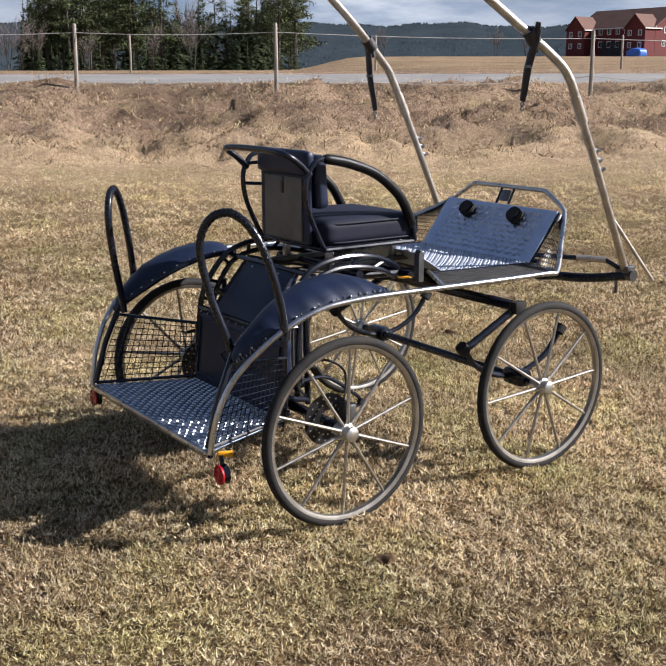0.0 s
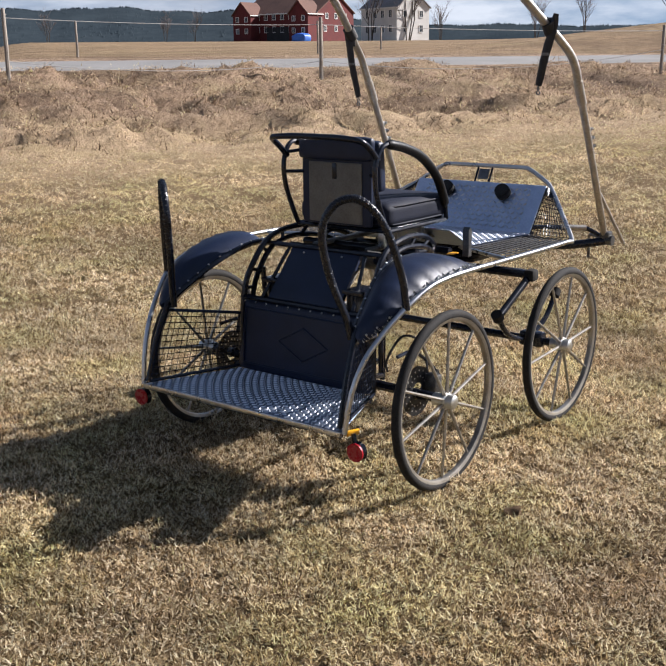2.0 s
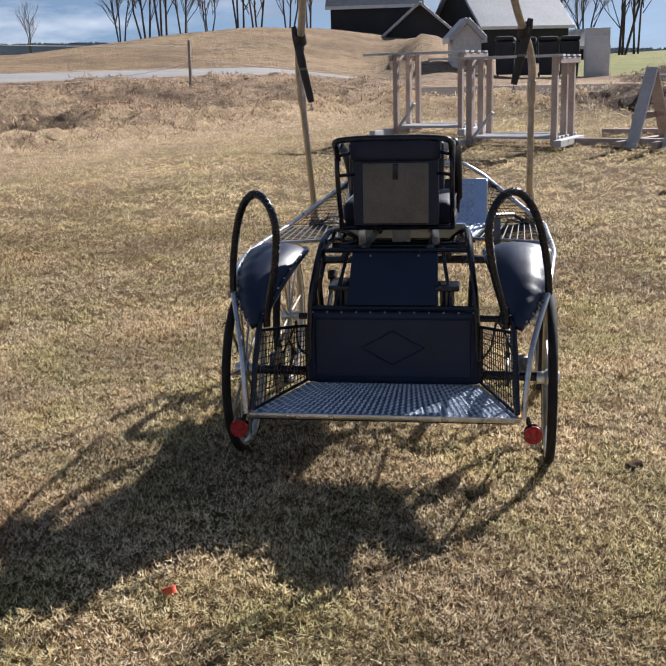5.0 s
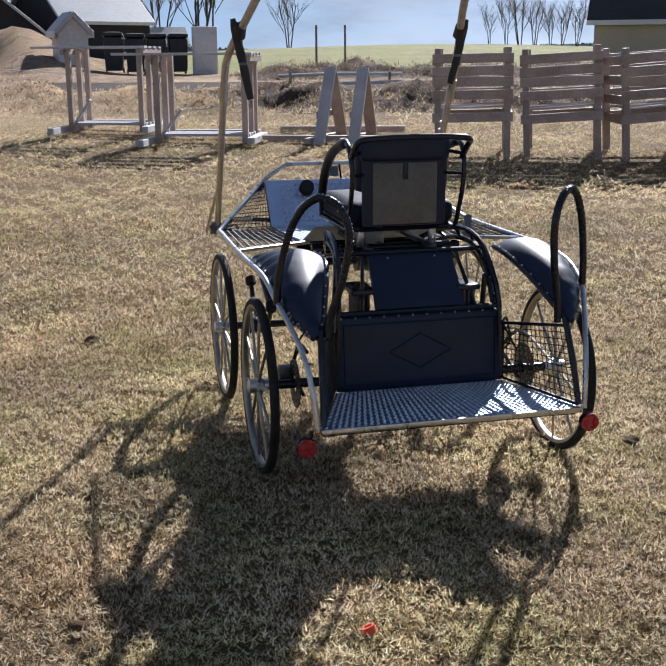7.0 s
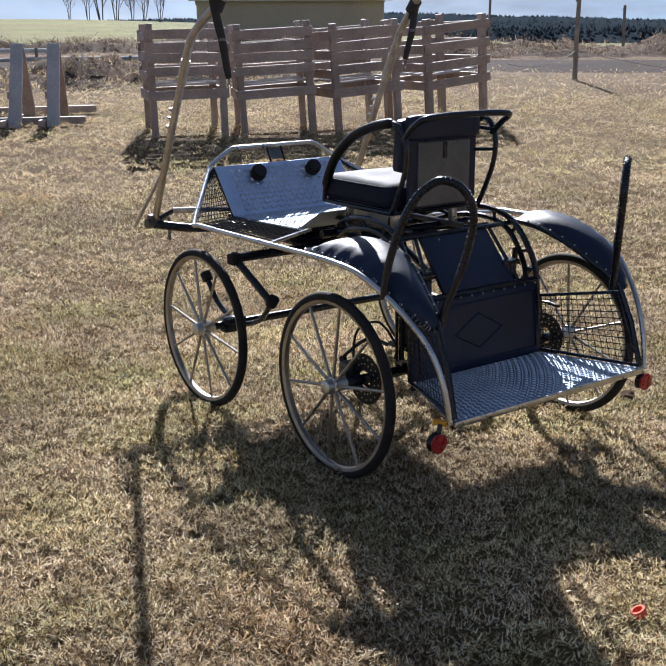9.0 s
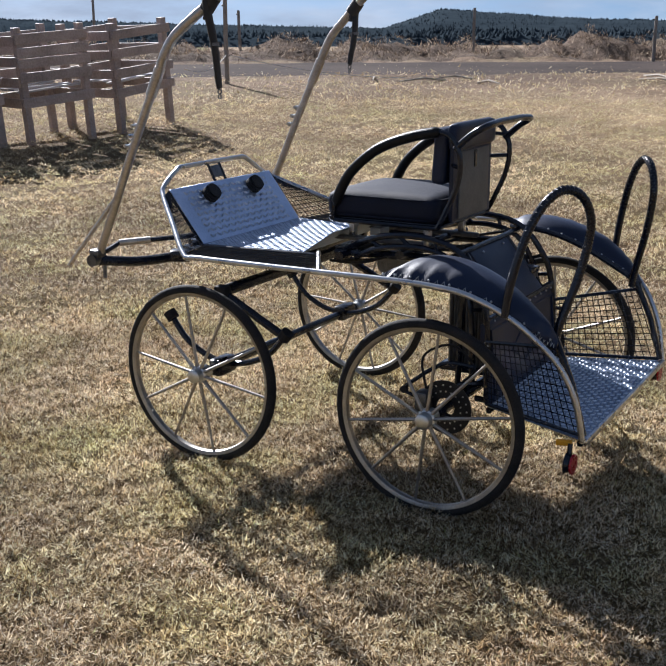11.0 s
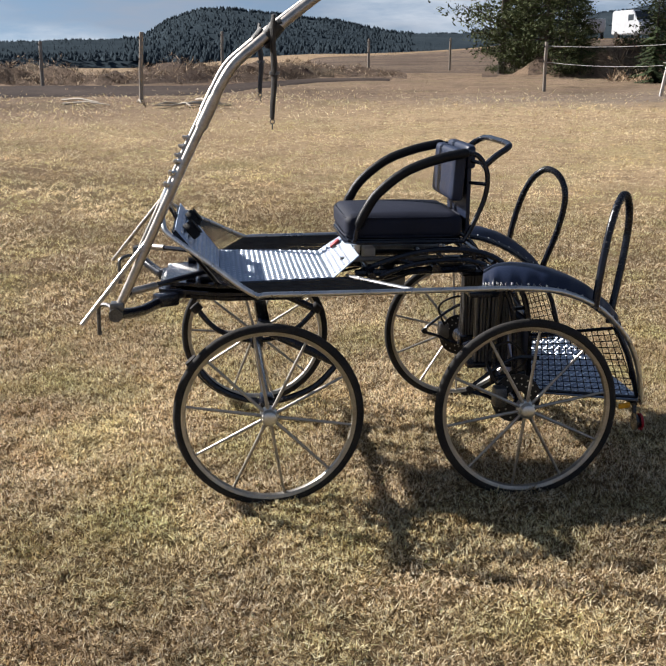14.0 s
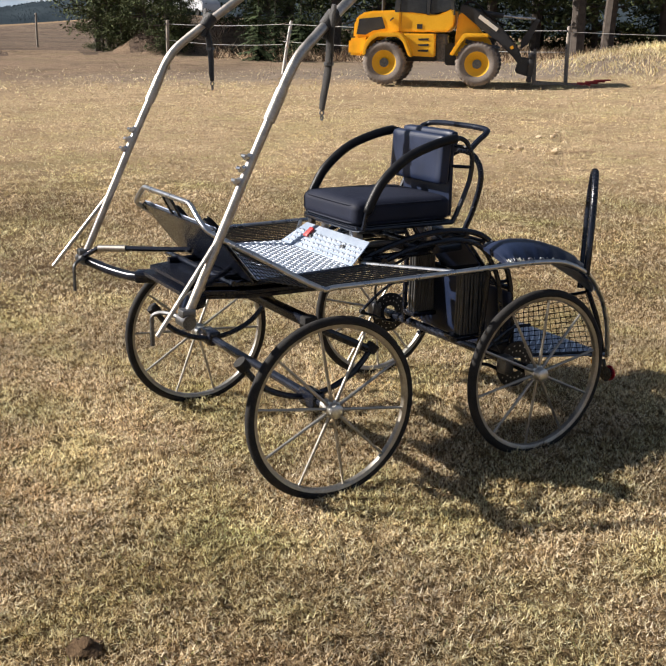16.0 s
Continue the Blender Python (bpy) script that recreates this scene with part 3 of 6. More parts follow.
for s in (1, -1):
    arm = curve_through([(0.612, s * 0.24, 0.985), (0.585, s * 0.241, 1.05), (0.53, s * 0.242, 1.13), (0.42, s * 0.243, 1.214), (0.29, s * 0.243, 1.262), (0.17, s * 0.24, 1.286)], 6)
    part("armrest", tubes([arm], [0.011] * 2 + [0.02] * (len(arm) - 3) + [0.013], 12), FOAM, cart, "foam-covered curved armrest")
    post = curve_through([(0.17, s * 0.24, 1.286), (0.125, s * 0.24, 1.268), (0.09, s * 0.238, 1.2), (0.098, s * 0.236, 1.1), (0.15, s * 0.236, 0.98), (0.178, s * 0.236, 0.93)], 6)
    part("back_post", tubes([post], 0.0105, 8), BLACK, cart)
    part("arm_foot", tubes([[(0.612, s * 0.24, 1.0), (0.625, s * 0.238, 0.93)]], 0.01, 8), BLACK, cart)
    part("back_strut", tubes([[(0.092, s * 0.238, 1.16), (0.15, s * 0.17, 1.16)]], 0.008, 6), BLACK, cart)
    part("back_strut", tubes([[(0.1, s * 0.238, 1.24), (0.15, s * 0.18, 1.25)]], 0.008, 6), BLACK, cart)
    part("seat_post", box(bmesh.new(), (0.025, 0.03, 0.09), pose(0.6, s * 0.12, 0.885), 0.004), CHROME, cart)
    part("seat_post", box(bmesh.new(), (0.025, 0.03, 0.08), pose(0.25, s * 0.16, 0.885), 0.004), CHROME, cart)
    part("seat_runner", box(bmesh.new(), (0.5, 0.03, 0.018), pose(0.42, s * 0.14, 0.845), 0.003), STEEL, cart)
loop = curve_through([(0.11, 0.236, 1.225), (0.06, 0.236, 1.27), (0.015, 0.232, 1.3), (-0.005, 0.2, 1.312), (-0.005, 0.1, 1.318)], 5)
loop = loop + [Vector((q.x, -q.y, q.z)) for q in reversed(loop)]
part("back_loop", tubes([loop], 0.0125, 10), BLACK, cart)
bm = cushion(bmesh.new(), (0.055, 0.4, 0.21), 0.02, pose(0.195, 0, 1.19, 0, -4, 0), 0, 10)
part("backrest_cushion", bm, LEATHER, cart, "black leather backrest cushion")
bm = cushion(bmesh.new(), (0.022, 0.36, 0.36), 0.009, pose(0.15, 0, 1.125), 0, 6)
back = part("backrest_shell", bm, LEATHER, cart)
part("backing_board", box(bmesh.new(), (0.008, 0.275, 0.25), pose(0.136, 0, 1.08), 0.003), OLIVE, back, "faded olive backing board")
part("backing_slot", box(bmesh.new(), (0.006, 0.022, 0.065), pose(0.131, 0, 1.17), 0.002), BLACK, back)
bm = cushion(bmesh.new(), (0.045, 0.38, 0.1), 0.02, pose(0.145, 0, 1.262), 0, 6)
part("back_cover", bm, LEATHER, back, "leather cover over the top")
part("cable_box", box(bmesh.new(), (0.05, 0.08, 0.07), pose(0.535, 0.015, 0.84), 0.008), PLASTIC, cart, "small off-white plastic box")
for k, (y0, y1) in enumerate(((-0.2, 0.16), (0.12, -0.12), (0.2, 0.22))):
    w = curve_through([(0.08, y0, 0.86), (0.22, y0 * 0.8, 0.83), (0.36, y1, 0.81), (0.5, y1 * 1.1, 0.77), (0.7, y1 * 0.6, 0.74)], 6)
    part("cable", tubes([w], 0.006, 6), RUBBER, cart)
# bundle of black cylinders and bars below the seat
bm = bmesh.new()
for y in (-0.22, 0.0, 0.22):
    tube(bm, [(0.12, y, 0.815), (0.62, y, 0.8)], 0.016, 8)
tube(bm, [(0.3, -0.3, 0.83), (0.3, 0.3, 0.83)], 0.018, 10)
tube(bm, [(0.56, -0.3, 0.8), (0.56, 0.3, 0.8)], 0.018, 10)
part("seat_cross_members", bm, BLACK, cart)
bm = disc(bmesh.new(), 0.045, 0.16, pose(0.44, 0.05, 0.75, 90), 24)
part("brake_reservoir", bm, STEEL, cart)

# deck
fl = [(1.165, 0.365, 0.803), (1.165, -0.365, 0.803), (0.72, -0.31, 0.803), (0.72, 0.31, 0.803)]
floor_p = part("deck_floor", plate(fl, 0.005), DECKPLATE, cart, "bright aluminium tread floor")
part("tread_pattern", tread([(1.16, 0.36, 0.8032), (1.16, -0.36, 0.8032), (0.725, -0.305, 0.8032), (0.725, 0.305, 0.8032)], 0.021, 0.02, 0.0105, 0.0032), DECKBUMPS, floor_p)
ri = [(0.72, 0.31, 0.803), (0.72, -0.31, 0.803), (0.61, -0.27, 0.885), (0.61, 0.27, 0.885)]
rise = part("heel_plate", plate(ri, 0.005), DECKPLATE, cart, "sloping aluminium heel plate")
part("tread_pattern", tread([(0.716, 0.3, 0.807), (0.716, -0.3, 0.807), (0.64, -0.27, 0.864), (0.64, 0.27, 0.864)], 0.021, 0.02, 0.0105, 0.0032), DECKBUMPS, rise)
da = [(1.165, 0.365, 0.803), (1.165, -0.365, 0.803), (1.33, -0.365, 1.015), (1.33, 0.365, 1.015)]
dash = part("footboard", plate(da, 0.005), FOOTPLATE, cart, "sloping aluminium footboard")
back_c = [tuple(Vector(q) + Vector((0.0105, 0, -0.0085))) for q in da]
part("footboard_back", plate(back_c, 0.006), BLACK, dash, "black painted back of the footboard")
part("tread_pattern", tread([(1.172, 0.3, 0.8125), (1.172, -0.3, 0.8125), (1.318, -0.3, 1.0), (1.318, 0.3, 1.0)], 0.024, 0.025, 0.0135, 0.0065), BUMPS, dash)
for s in (1, -1):
    bm = bmesh.new()
    pm = look((1.287, s * 0.16, 0.965), (0.3, s * 0.16, 0.965 + 0.78))
    disc(bm, 0.034, 0.03, pm @ pose(0, 0, -0.018), 24)
    for i in range(3):
        ring(bm, [(0.03, -0.004), (0.037, -0.004), (0.037, 0.004), (0.03, 0.004)], 20, pm @ pose(0, 0, -0.008 - 0.011 * i, 90))
    disc(bm, 0.034, 0.012, pm @ pose(0, 0, -0.04), 24, 0.026)
    part("foot_peg", bm, RUBBER, dash, "round black rubber foot peg", recalc=True)
    sd = (lambda q, s=s: (q[0], s * q[1], q[2]))
    tri_q = [sd(v) for v in ((1.165, 0.37, 0.805), (1.06, 0.63, 0.818), (1.345, 0.385, 0.988), (1.33, 0.37, 1.01))]
    part("corner_mesh", wires(tri_q, 12, 12, 0.0018), BLACK, cart, "black wire mesh corner")
    bm = bmesh.new()
    for i in range(11):
        u = i / 10
        a = Vector((1.155 - 0.02 * u, 0.37 + 0.26 * u, 0.802 + 0.008 * u))
        a.x = 1.155 - 0.1 * u
        b = Vector((0.64 - 0.2 * u, 0.3 + 0.345 * u, 0.802 + 0.012 * u))
        tube(bm, [sd(a), sd(b)], 0.0034, 5)
    part("deck_slats", bm, SLAT, cart, "black slatted side deck")
    bm = bmesh.new()
    for i in range(13):
        u = (i + 0.5) / 13
        a = Vector((1.155 * (1 - u) + 0.64 * u, 0.37 * (1 - u) + 0.3 * u, 0.798))
        b = Vector((1.055 * (1 - u) + 0.44 * u, 0.63 * (1 - u) + 0.645 * u, 0.808))
        tube(bm, [sd(a), sd(b)], 0.0022, 4)
    part("deck_cross_wires", bm, SLAT, cart, "black cross wires under the slats")
    part("deck_end_bar", tubes([[sd((0.66, 0.29, 0.805)), sd((0.44, 0.65, 0.818))]], 0.009, 8), CHROME, cart)
    part("deck_edge_bar", tubes([[sd((0.66, 0.31, 0.795)), sd((1.16, 0.375, 0.795))]], 0.01, 8), BLACK, cart)
part("deck_latch", prism(bmesh.new(), [(-0.01, 0), (0.014, 0), (0.014, 0.11), (0.0, 0.125), (-0.01, 0.11)], 0.03, pose(0.5, -0.42, 0.8)), STEEL, cart, "upright dull steel latch plate")
part("warning_sticker", box(bmesh.new(), (0.05, 0.03, 0.003), pose(0.47, -0.37, 0.812), 0), YELLOW, cart, "yellow warning sticker")
for y in (-0.04, 0.04):
    part("dash_bracket", tubes([[(1.335, y, 1.0), (1.383, y, 1.09)]], 0.006, 6), BLACK, cart)
part("dash_holder", box(bmesh.new(), (0.006, 0.06, 0.055), pose(1.36, 0, 1.05, 0, 27, 0), 0.003), STEEL, cart)
bm = box(bmesh.new(), (0.05, 0.035, 0.012), pose(0.66, -0.16, 0.86, 0, 40, 0), 0.004)
part("brake_pedal", bm, surface("red_paint", (0.4, 0.03, 0.03), (0.5, 0.05, 0.05), 0.4), cart, "small red brake pedal")

# shafts
for s in (1, -1):
    sd = (lambda q, s=s: (q[0], s * q[1], q[2]))
    arm = curve_through([sd(v) for v in ((1.12, 0.1, 0.755), (1.28, 0.17, 0.735), (1.4, 0.27, 0.71), (1.47, 0.43, 0.712), (1.55, 0.61, 0.742))], 5)
    shaft_arm = part("shaft_arm", tubes([arm], 0.021, 10), BLACK, cart)
    part("arm_clamp", box(bmesh.new(), (0.09, 0.07, 0.05), pose(1.38, s * 0.25, 0.715, 0, 0, 30 * s), 0.01), BLACK, cart)
    part("upper_stay", tubes([[sd((1.2, 0.2, 0.82)), sd((1.5, 0.5, 0.8)), sd((1.545, 0.56, 0.76))]], 0.011, 8), BLACK, cart)
    part("stay_sleeve", tubes([[sd((1.41, 0.41, 0.806)), sd((1.5, 0.5, 0.8))]], 0.0145, 10), GALV, cart, "galvanised sleeve")
    part("shaft_hinge", box(disc(bmesh.new(), 0.025, 0.07, pose(1.545, s * 0.59, 0.742, 90), 16), (0.05, 0.05, 0.03), pose(1.54, s * 0.59, 0.77), 0.006), STEEL, cart)
    sh = curve_through([sd(v) for v in ((1.54, 0.585, 0.752), (1.42, 0.584, 1.0), (1.3, 0.582, 1.25), (1.19, 0.58, 1.47), (1.145, 0.58, 1.56), (1.1, 0.572, 1.625), (1.03, 0.555, 1.685), (0.96, 0.533, 1.74), (0.8, 0.49, 1.86), (0.6, 0.45, 2.0))], 6)
    shaft = part("shaft", tubes([sh], [0.0165] * 20 + [0.0185] * (len(sh) - 20), 12), GALV, cart, "galvanised steel shaft folded upright")
    part("shaft_sleeve", tubes([[sh[16], sh[18], sh[20]]], 0.0215, 12), GALV, shaft)
    for k in range(3):
        bm = bmesh.new()
        q = sh[11].lerp(sh[13], k / 2)
        box(bm, (0.03, 0.02, 0.014), Matrix.Translation(q + Vector((0.022, 0, 0.0))) @ pose(0, 0, 0, 0, 25, 0), 0.003)
        disc(bm, 0.007, 0.03, Matrix.Translation(q + Vector((0.034, 0, 0.002))) @ pose(0, 0, 0, 90), 8)
        part("clamp_bolt", bm, CHROME, shaft, "bright clamp bolt")
    part("trace_rod", tubes([[sd((1.43, 0.585, 1.0)), sd((1.665, 0.63, 0.712))]], 0.0085, 8), GALV, shaft)
    part("trace_hook", tubes([curve_through([sd(v) for v in ((1.545, 0.57, 0.745), (1.585, 0.5, 0.755), (1.618, 0.468, 0.742), (1.622, 0.466, 0.7), (1.622, 0.466, 0.632))], 4)], 0.008, 6), STEEL, cart)
    # hanging strap with buckle and snap hook
    top = sh[42]
    ln = 0.36 if s > 0 else 0.3
    bm = bmesh.new()
    ring(bm, [(0.018, -0.03), (0.028, -0.03), (0.028, 0.03), (0.018, 0.03)], 20, Matrix.Translation(top) @ pose(0, 0, 0, 0, 0, 90) @ pose(0, 0, 0, 50))
    drop = []
    for k in range(10):
        drop.append(top + Vector((0.004 * math.sin(k * 0.9), s * (0.032 - 0.075 * k / 9), 0.055 - ln * k / 9)))
    tube(bm, drop, [0.012, 0.019, 0.021, 0.02, 0.021, 0.019, 0.02, 0.018, 0.018, 0.015], 8, flat=0.55)
    tube(bm, [top + Vector((-0.03, 0, 0.03)), top + Vector((0.0, 0.0, 0.02)), top + Vector((0.02, 0, -0.06))], 0.014, 6)
    strap = part("tug_strap", bm, STRAP, cart, "black leather strap hanging from the shaft", recalc=True)
    for k in (5,):
        bm = bmesh.new()
        ring(bm, [(0.014, -0.006), (0.018, -0.006), (0.018, 0.006), (0.014, 0.006)], 12, Matrix.Translation(drop[k]) @ pose(0, 0, 0, 90))
        part("buckle", bm, STEEL, strap, recalc=True)
    bm = bmesh.new()
    for k in range(2):
        ring(bm, [(0.006, -0.002), (0.01, -0.002), (0.01, 0.002), (0.006, 0.002)], 12, Matrix.Translation(drop[-1] + Vector((0, 0, -0.012 - 0.018 * k))) @ pose(0, 0, 0, 0, 0, 90 * (k % 2)))
    part("chain", bm, STEEL, strap, "short steel chain", recalc=True)

# ---- the land ----
def smooth_step(a, b, x):
    t = np.clip((np.asarray(x, float) - a) / (b - a), 0, 1)
    return t * t * (3 - 2 * t)


def berm_line(az):
    """How far out the ridge of loose earth lies behind the track."""
    return 30.5 - 5.0 * smooth_step(-96, -84, az) * (1 - smooth_step(-34, -22, az))


def land_base(x, y):
    """Height of the ground without its clods."""
    x, y = np.asarray(x, float), np.asarray(y, float)
    r, az = np.hypot(x, y), np.degrees(np.arctan2(y, x))
    z1 = np.interp(r, [0, 3.2, 5, 6.5, 8, 10, 12, 15, 18, 23, 30, 60, 120, 250, 600, 3000], [0, 0, 0.06, 0.14, 0.21, 0.31, 0.42, 0.6, 0.78, 0.88, 1.0, 1.3, 1.8, 2.2, 2.6, 4])
    d = 0.51 * x + 0.86 * y
    z2 = np.interp(d, [0, 9, 11, 13.5, 16.5, 19, 21, 22, 28, 60, 120, 200, 300, 3000], [0, 0, 0.16, 0.5, 0.9, 1.22, 1.4, 1.47, 1.75, 2.2, 3.6, 5.6, 6.9, 8])
    flat = np.interp(d, [0, 9, 11, 13.5, 16.5, 19, 21, 22, 28, 60, 120, 200, 300, 3000], [0, 0, 0.16, 0.5, 0.9, 1.22, 1.4, 1.47, 1.75, 1.9, 2.3, 3.2, 4, 8])
    turn = smooth_step(55, 59, az)
    z2 = z2 * (1 - turn) + flat * turn
    side = smooth_step(4, 16, az)
    z = np.maximum(z1, z2 * side + z1 * (1 - side))
    z = z + 2.4 * np.exp(-((az - 10) / np.where(az < 10, 10, 16)) ** 2) * smooth_step(-1, 5, az) * (smooth_step(29, 46, r) * (1 - smooth_step(5, 8, az)) + smooth_step(28.5, 46, d) * smooth_step(5, 8, az)) * (1 - smooth_step(150, 260, r))
    z = z + 1.2 * np.exp(-((az + 18) / 14) ** 2) * smooth_step(40, 120, r) * (1 - smooth_step(300, 600, r))
    berm = smooth_step(-100, -88, az) * (1 - smooth_step(-12, -6, az))
    z = z - 9.0 * smooth_step(-94, -84, az) * (1 - smooth_step(-46, -36, az)) * smooth_step(37, 75, r)
    z = z + 1.0 * smooth_step(-114.5, -112.5, az) * (1 - smooth_step(-107, -104, az)) * smooth_step(31.5, 33, r) * (1 - smooth_step(46, 62, r))
    z = z + 0.65 * np.exp(-((az + 138) / 7) ** 2) * np.exp(-((r - 25) / 3.5) ** 2)
    # the lawn under the carriage dips a little to one side
    z = z + (0.0165 * np.clip(y, -1.2, 1.2) - 0.017) * (1 - smooth_step(2.5, 6.5, r))
    return z + (0.42 - 0.18 * smooth_step(-95, -85, az)) * berm * np.exp(-((r - berm_line(az)) / 1.7) ** 2) - 0.6 * smooth_step(-100, -70, az) * (1 - smooth_step(-45, -30, az)) * smooth_step(34, 60, r) + 1.75 * np.exp(-((az + 110) / 9) ** 2) * smooth_step(70, 96, r) * (1 - smooth_step(115, 180, r))


def rough(x, y):
    """How cloddy the ground is: the banks are, the lawn and the roads hardly."""
    r, az = np.hypot(x, y), np.degrees(np.arctan2(y, x))
    d = 0.51 * x + 0.86 * y
    bank = smooth_step(10.5, 13, d) * (1 - smooth_step(20.8, 21.6, d)) * smooth_step(2, 14, az)
    q = r - berm_line(az)
    berm = smooth_step(-2.6, -1.2, q) * (1 - smooth_step(2.5, 5.5, q)) * smooth_step(-104, -90, az) * (1 - smooth_step(-10, -4, az))
    brush = smooth_step(15, 17, r) * (1 - smooth_step(20.5, 21.5, r)) * smooth_step(-38, -22, az) * (1 - smooth_step(6, 14, az))
    return np.maximum(np.maximum(bank, berm), brush)


def d_az(x, y):
    return np.degrees(np.arctan2(y, x))


def land(x, y):
    x, y = np.asarray(x, float), np.asarray(y, float)
    n = np.zeros_like(x)
    for i, (f, a) in enumerate(((1.3, 0.5), (2.9, 0.32), (5.7, 0.2), (10.5, 0.13))):
        c, s = math.cos(1.1 * i + 0.4), math.sin(1.1 * i + 0.4)
        n = n + a * np.sin(f * (c * x - s * y) + 2.1 * np.sin(0.7 * f * (s * x + c * y) + i)) * np.sin(f * 0.83 * (s * x + c * y) + 1.7 * i)
    return land_base(x, y) + n * (0.012 * smooth_step(3, 7, np.hypot(x, y)) + (0.4 + 0.1 * (d_az(x, y) < -4)) * rough(x, y))


def sheet(name, verts, faces, material, smooth=True):
    me = bpy.data.meshes.new(name)
    me.from_pydata(verts, [], faces)
    me.materials.append(material)
    if smooth:
        me.shade_smooth()
    return new(name, me)


def ground_material(name, straw, straw2, green, earth, patch_scale, bump, fine=1.0, zones=()):
    """Dry ground in mottled colours. zones: (direction, from, to, straw, straw2, green, earth, fine), further soils
    that take over with a ragged edge on the way out in that direction."""
    m = bpy.data.materials.new(name)
    m.use_nodes = True
    nt = m.node_tree
    n, l = nt.nodes, nt.links
    b = n["Principled BSDF"]
    b.inputs["Roughness"].default_value, b.inputs["Specular IOR Level"].default_value = 0.95, 0.15
    co = n.new("ShaderNodeTexCoord")

    def noise_tex(scale, detail, rough_v=0.6):
        t = n.new("ShaderNodeTexNoise")
        t.inputs["Scale"].default_value, t.inputs["Detail"].default_value, t.inputs["Roughness"].default_value = scale, detail, rough_v
        l.new(co.outputs["Object"], t.inputs["Vector"])
        return t.outputs["Fac"]

    def ramp(src, p0, p1):
        r = n.new("ShaderNodeMapRange")
        r.inputs["From Min"].default_value, r.inputs["From Max"].default_value = p0, p1
        l.new(src, r.inputs["Value"])
        return r.outputs[0]

    def mix(fac, a, c):
        x = n.new("ShaderNodeMix")
        x.data_type = "RGBA"
        l.new(fac, x.inputs[0])
        for sock, v in ((x.inputs[6], a), (x.inputs[7], c)):
            if isinstance(v, tuple):
                sock.default_value = (*v, 1)
            else:
                l.new(v, sock)
        return x.outputs[2]

    def soil(straw, straw2, green, earth, fine):
        c = mix(ramp(noise_tex(38 * fine, 8, 0.75), 0.35, 0.65), straw, straw2)
        c = mix(ramp(noise_tex(patch_scale, 5), 0.48, 0.7), c, green)
        c = mix(ramp(noise_tex(1.7 * fine, 8, 0.75), 0.52, 0.68), c, earth)
        c = mix(ramp(noise_tex(7 * fine, 6, 0.8), 0.5, 0.7), c, tuple(v * 0.62 for v in earth))
        c = mix(ramp(noise_tex(95 * fine, 3, 0.8), 0.55, 0.72), c, tuple(v * 0.3 for v in earth))
        return mix(ramp(noise_tex(0.16, 4, 0.6), 0.45, 0.75), c, earth)
    c = soil(straw, straw2, green, earth, fine)
    if zones:
        ragged = noise_tex(0.9, 8, 0.75)
        for way, z0, z1, *cols in zones:
            dot = n.new("ShaderNodeVectorMath")
            dot.operation = "DOT_PRODUCT"
            dot.inputs[1].default_value = (*way, 0)
            l.new(co.outputs["Object"], dot.inputs[0])
            wave = n.new("ShaderNodeMath")
            wave.operation = "MULTIPLY_ADD"
            wave.inputs[1].default_value = 4.0
            l.new(ragged, wave.inputs[0])
            l.new(dot.outputs["Value"], wave.inputs[2])
            c = mix(ramp(wave.outputs[0], z0 + 2, z1 + 2), c, soil(*cols))
    l.new(c, b.inputs["Base Color"])
    bp = n.new("ShaderNodeBump")
    bp.inputs["Strength"].default_value, bp.inputs["Distance"].default_value = bump, 0.05
    l.new(noise_tex(60, 9, 0.8), bp.inputs["Height"])
    l.new(bp.outputs[0], b.inputs["Normal"])
    return m


# Near lawn: brown earth, darkened further to paint shade in gaps between blades.
LAWN = ground_material("dry_lawn", (0.46, 0.33, 0.185), (0.12, 0.08, 0.044), (0.22, 0.18, 0.078), (0.17, 0.11, 0.063), 0.8, 1.0, 1.9,
                       [((0.51, 0.86), 6.8, 12.0, (0.66, 0.49, 0.32), (0.42, 0.3, 0.19), (0.5, 0.38, 0.22), (0.32, 0.22, 0.14), 0.5),
                        ((0.51, 0.86), 13.0, 15.2, (0.5, 0.36, 0.245), (0.22, 0.145, 0.098), (0.4, 0.3, 0.18), (0.09, 0.058, 0.04), 0.5),
                        ((-0.62, -0.78), 4.6, 8.4, (0.64, 0.48, 0.3), (0.4, 0.28, 0.165), (0.5, 0.4, 0.22), (0.3, 0.205, 0.125), 0.9),
                        ((-0.25, -0.97), 16.6, 18.6, (0.36, 0.29, 0.23), (0.24, 0.19, 0.152), (0.31, 0.25, 0.18), (0.18, 0.138, 0.108), 0.4),
                        ((0.42, -0.91), 12.5, 17.0, (0.4, 0.285, 0.19), (0.2, 0.138, 0.094), (0.28, 0.215, 0.125), (0.13, 0.087, 0.06), 0.6)])
BANKSOIL = ground_material("rough_bank", (0.24, 0.172, 0.122), (0.1, 0.068, 0.05), (0.17, 0.13, 0.088), (0.055, 0.036, 0.028), 0.5, 1.0, 0.6)
FIELD = ground_material("dry_field", (0.4, 0.285, 0.175), (0.22, 0.145, 0.085), (0.3, 0.23, 0.13), (0.13, 0.085, 0.052), 0.12, 1.0, 0.32)
MEADOW = ground_material("spring_meadow", (0.24, 0.24, 0.09), (0.19, 0.2, 0.065), (0.16, 0.19, 0.055), (0.2, 0.16, 0.08), 0.06, 0.6, 0.07)
ASPHALT = surface("worn_asphalt", (0.16, 0.155, 0.15), (0.25, 0.24, 0.23), 0.8, 0, 0.6, 20, 0.3)
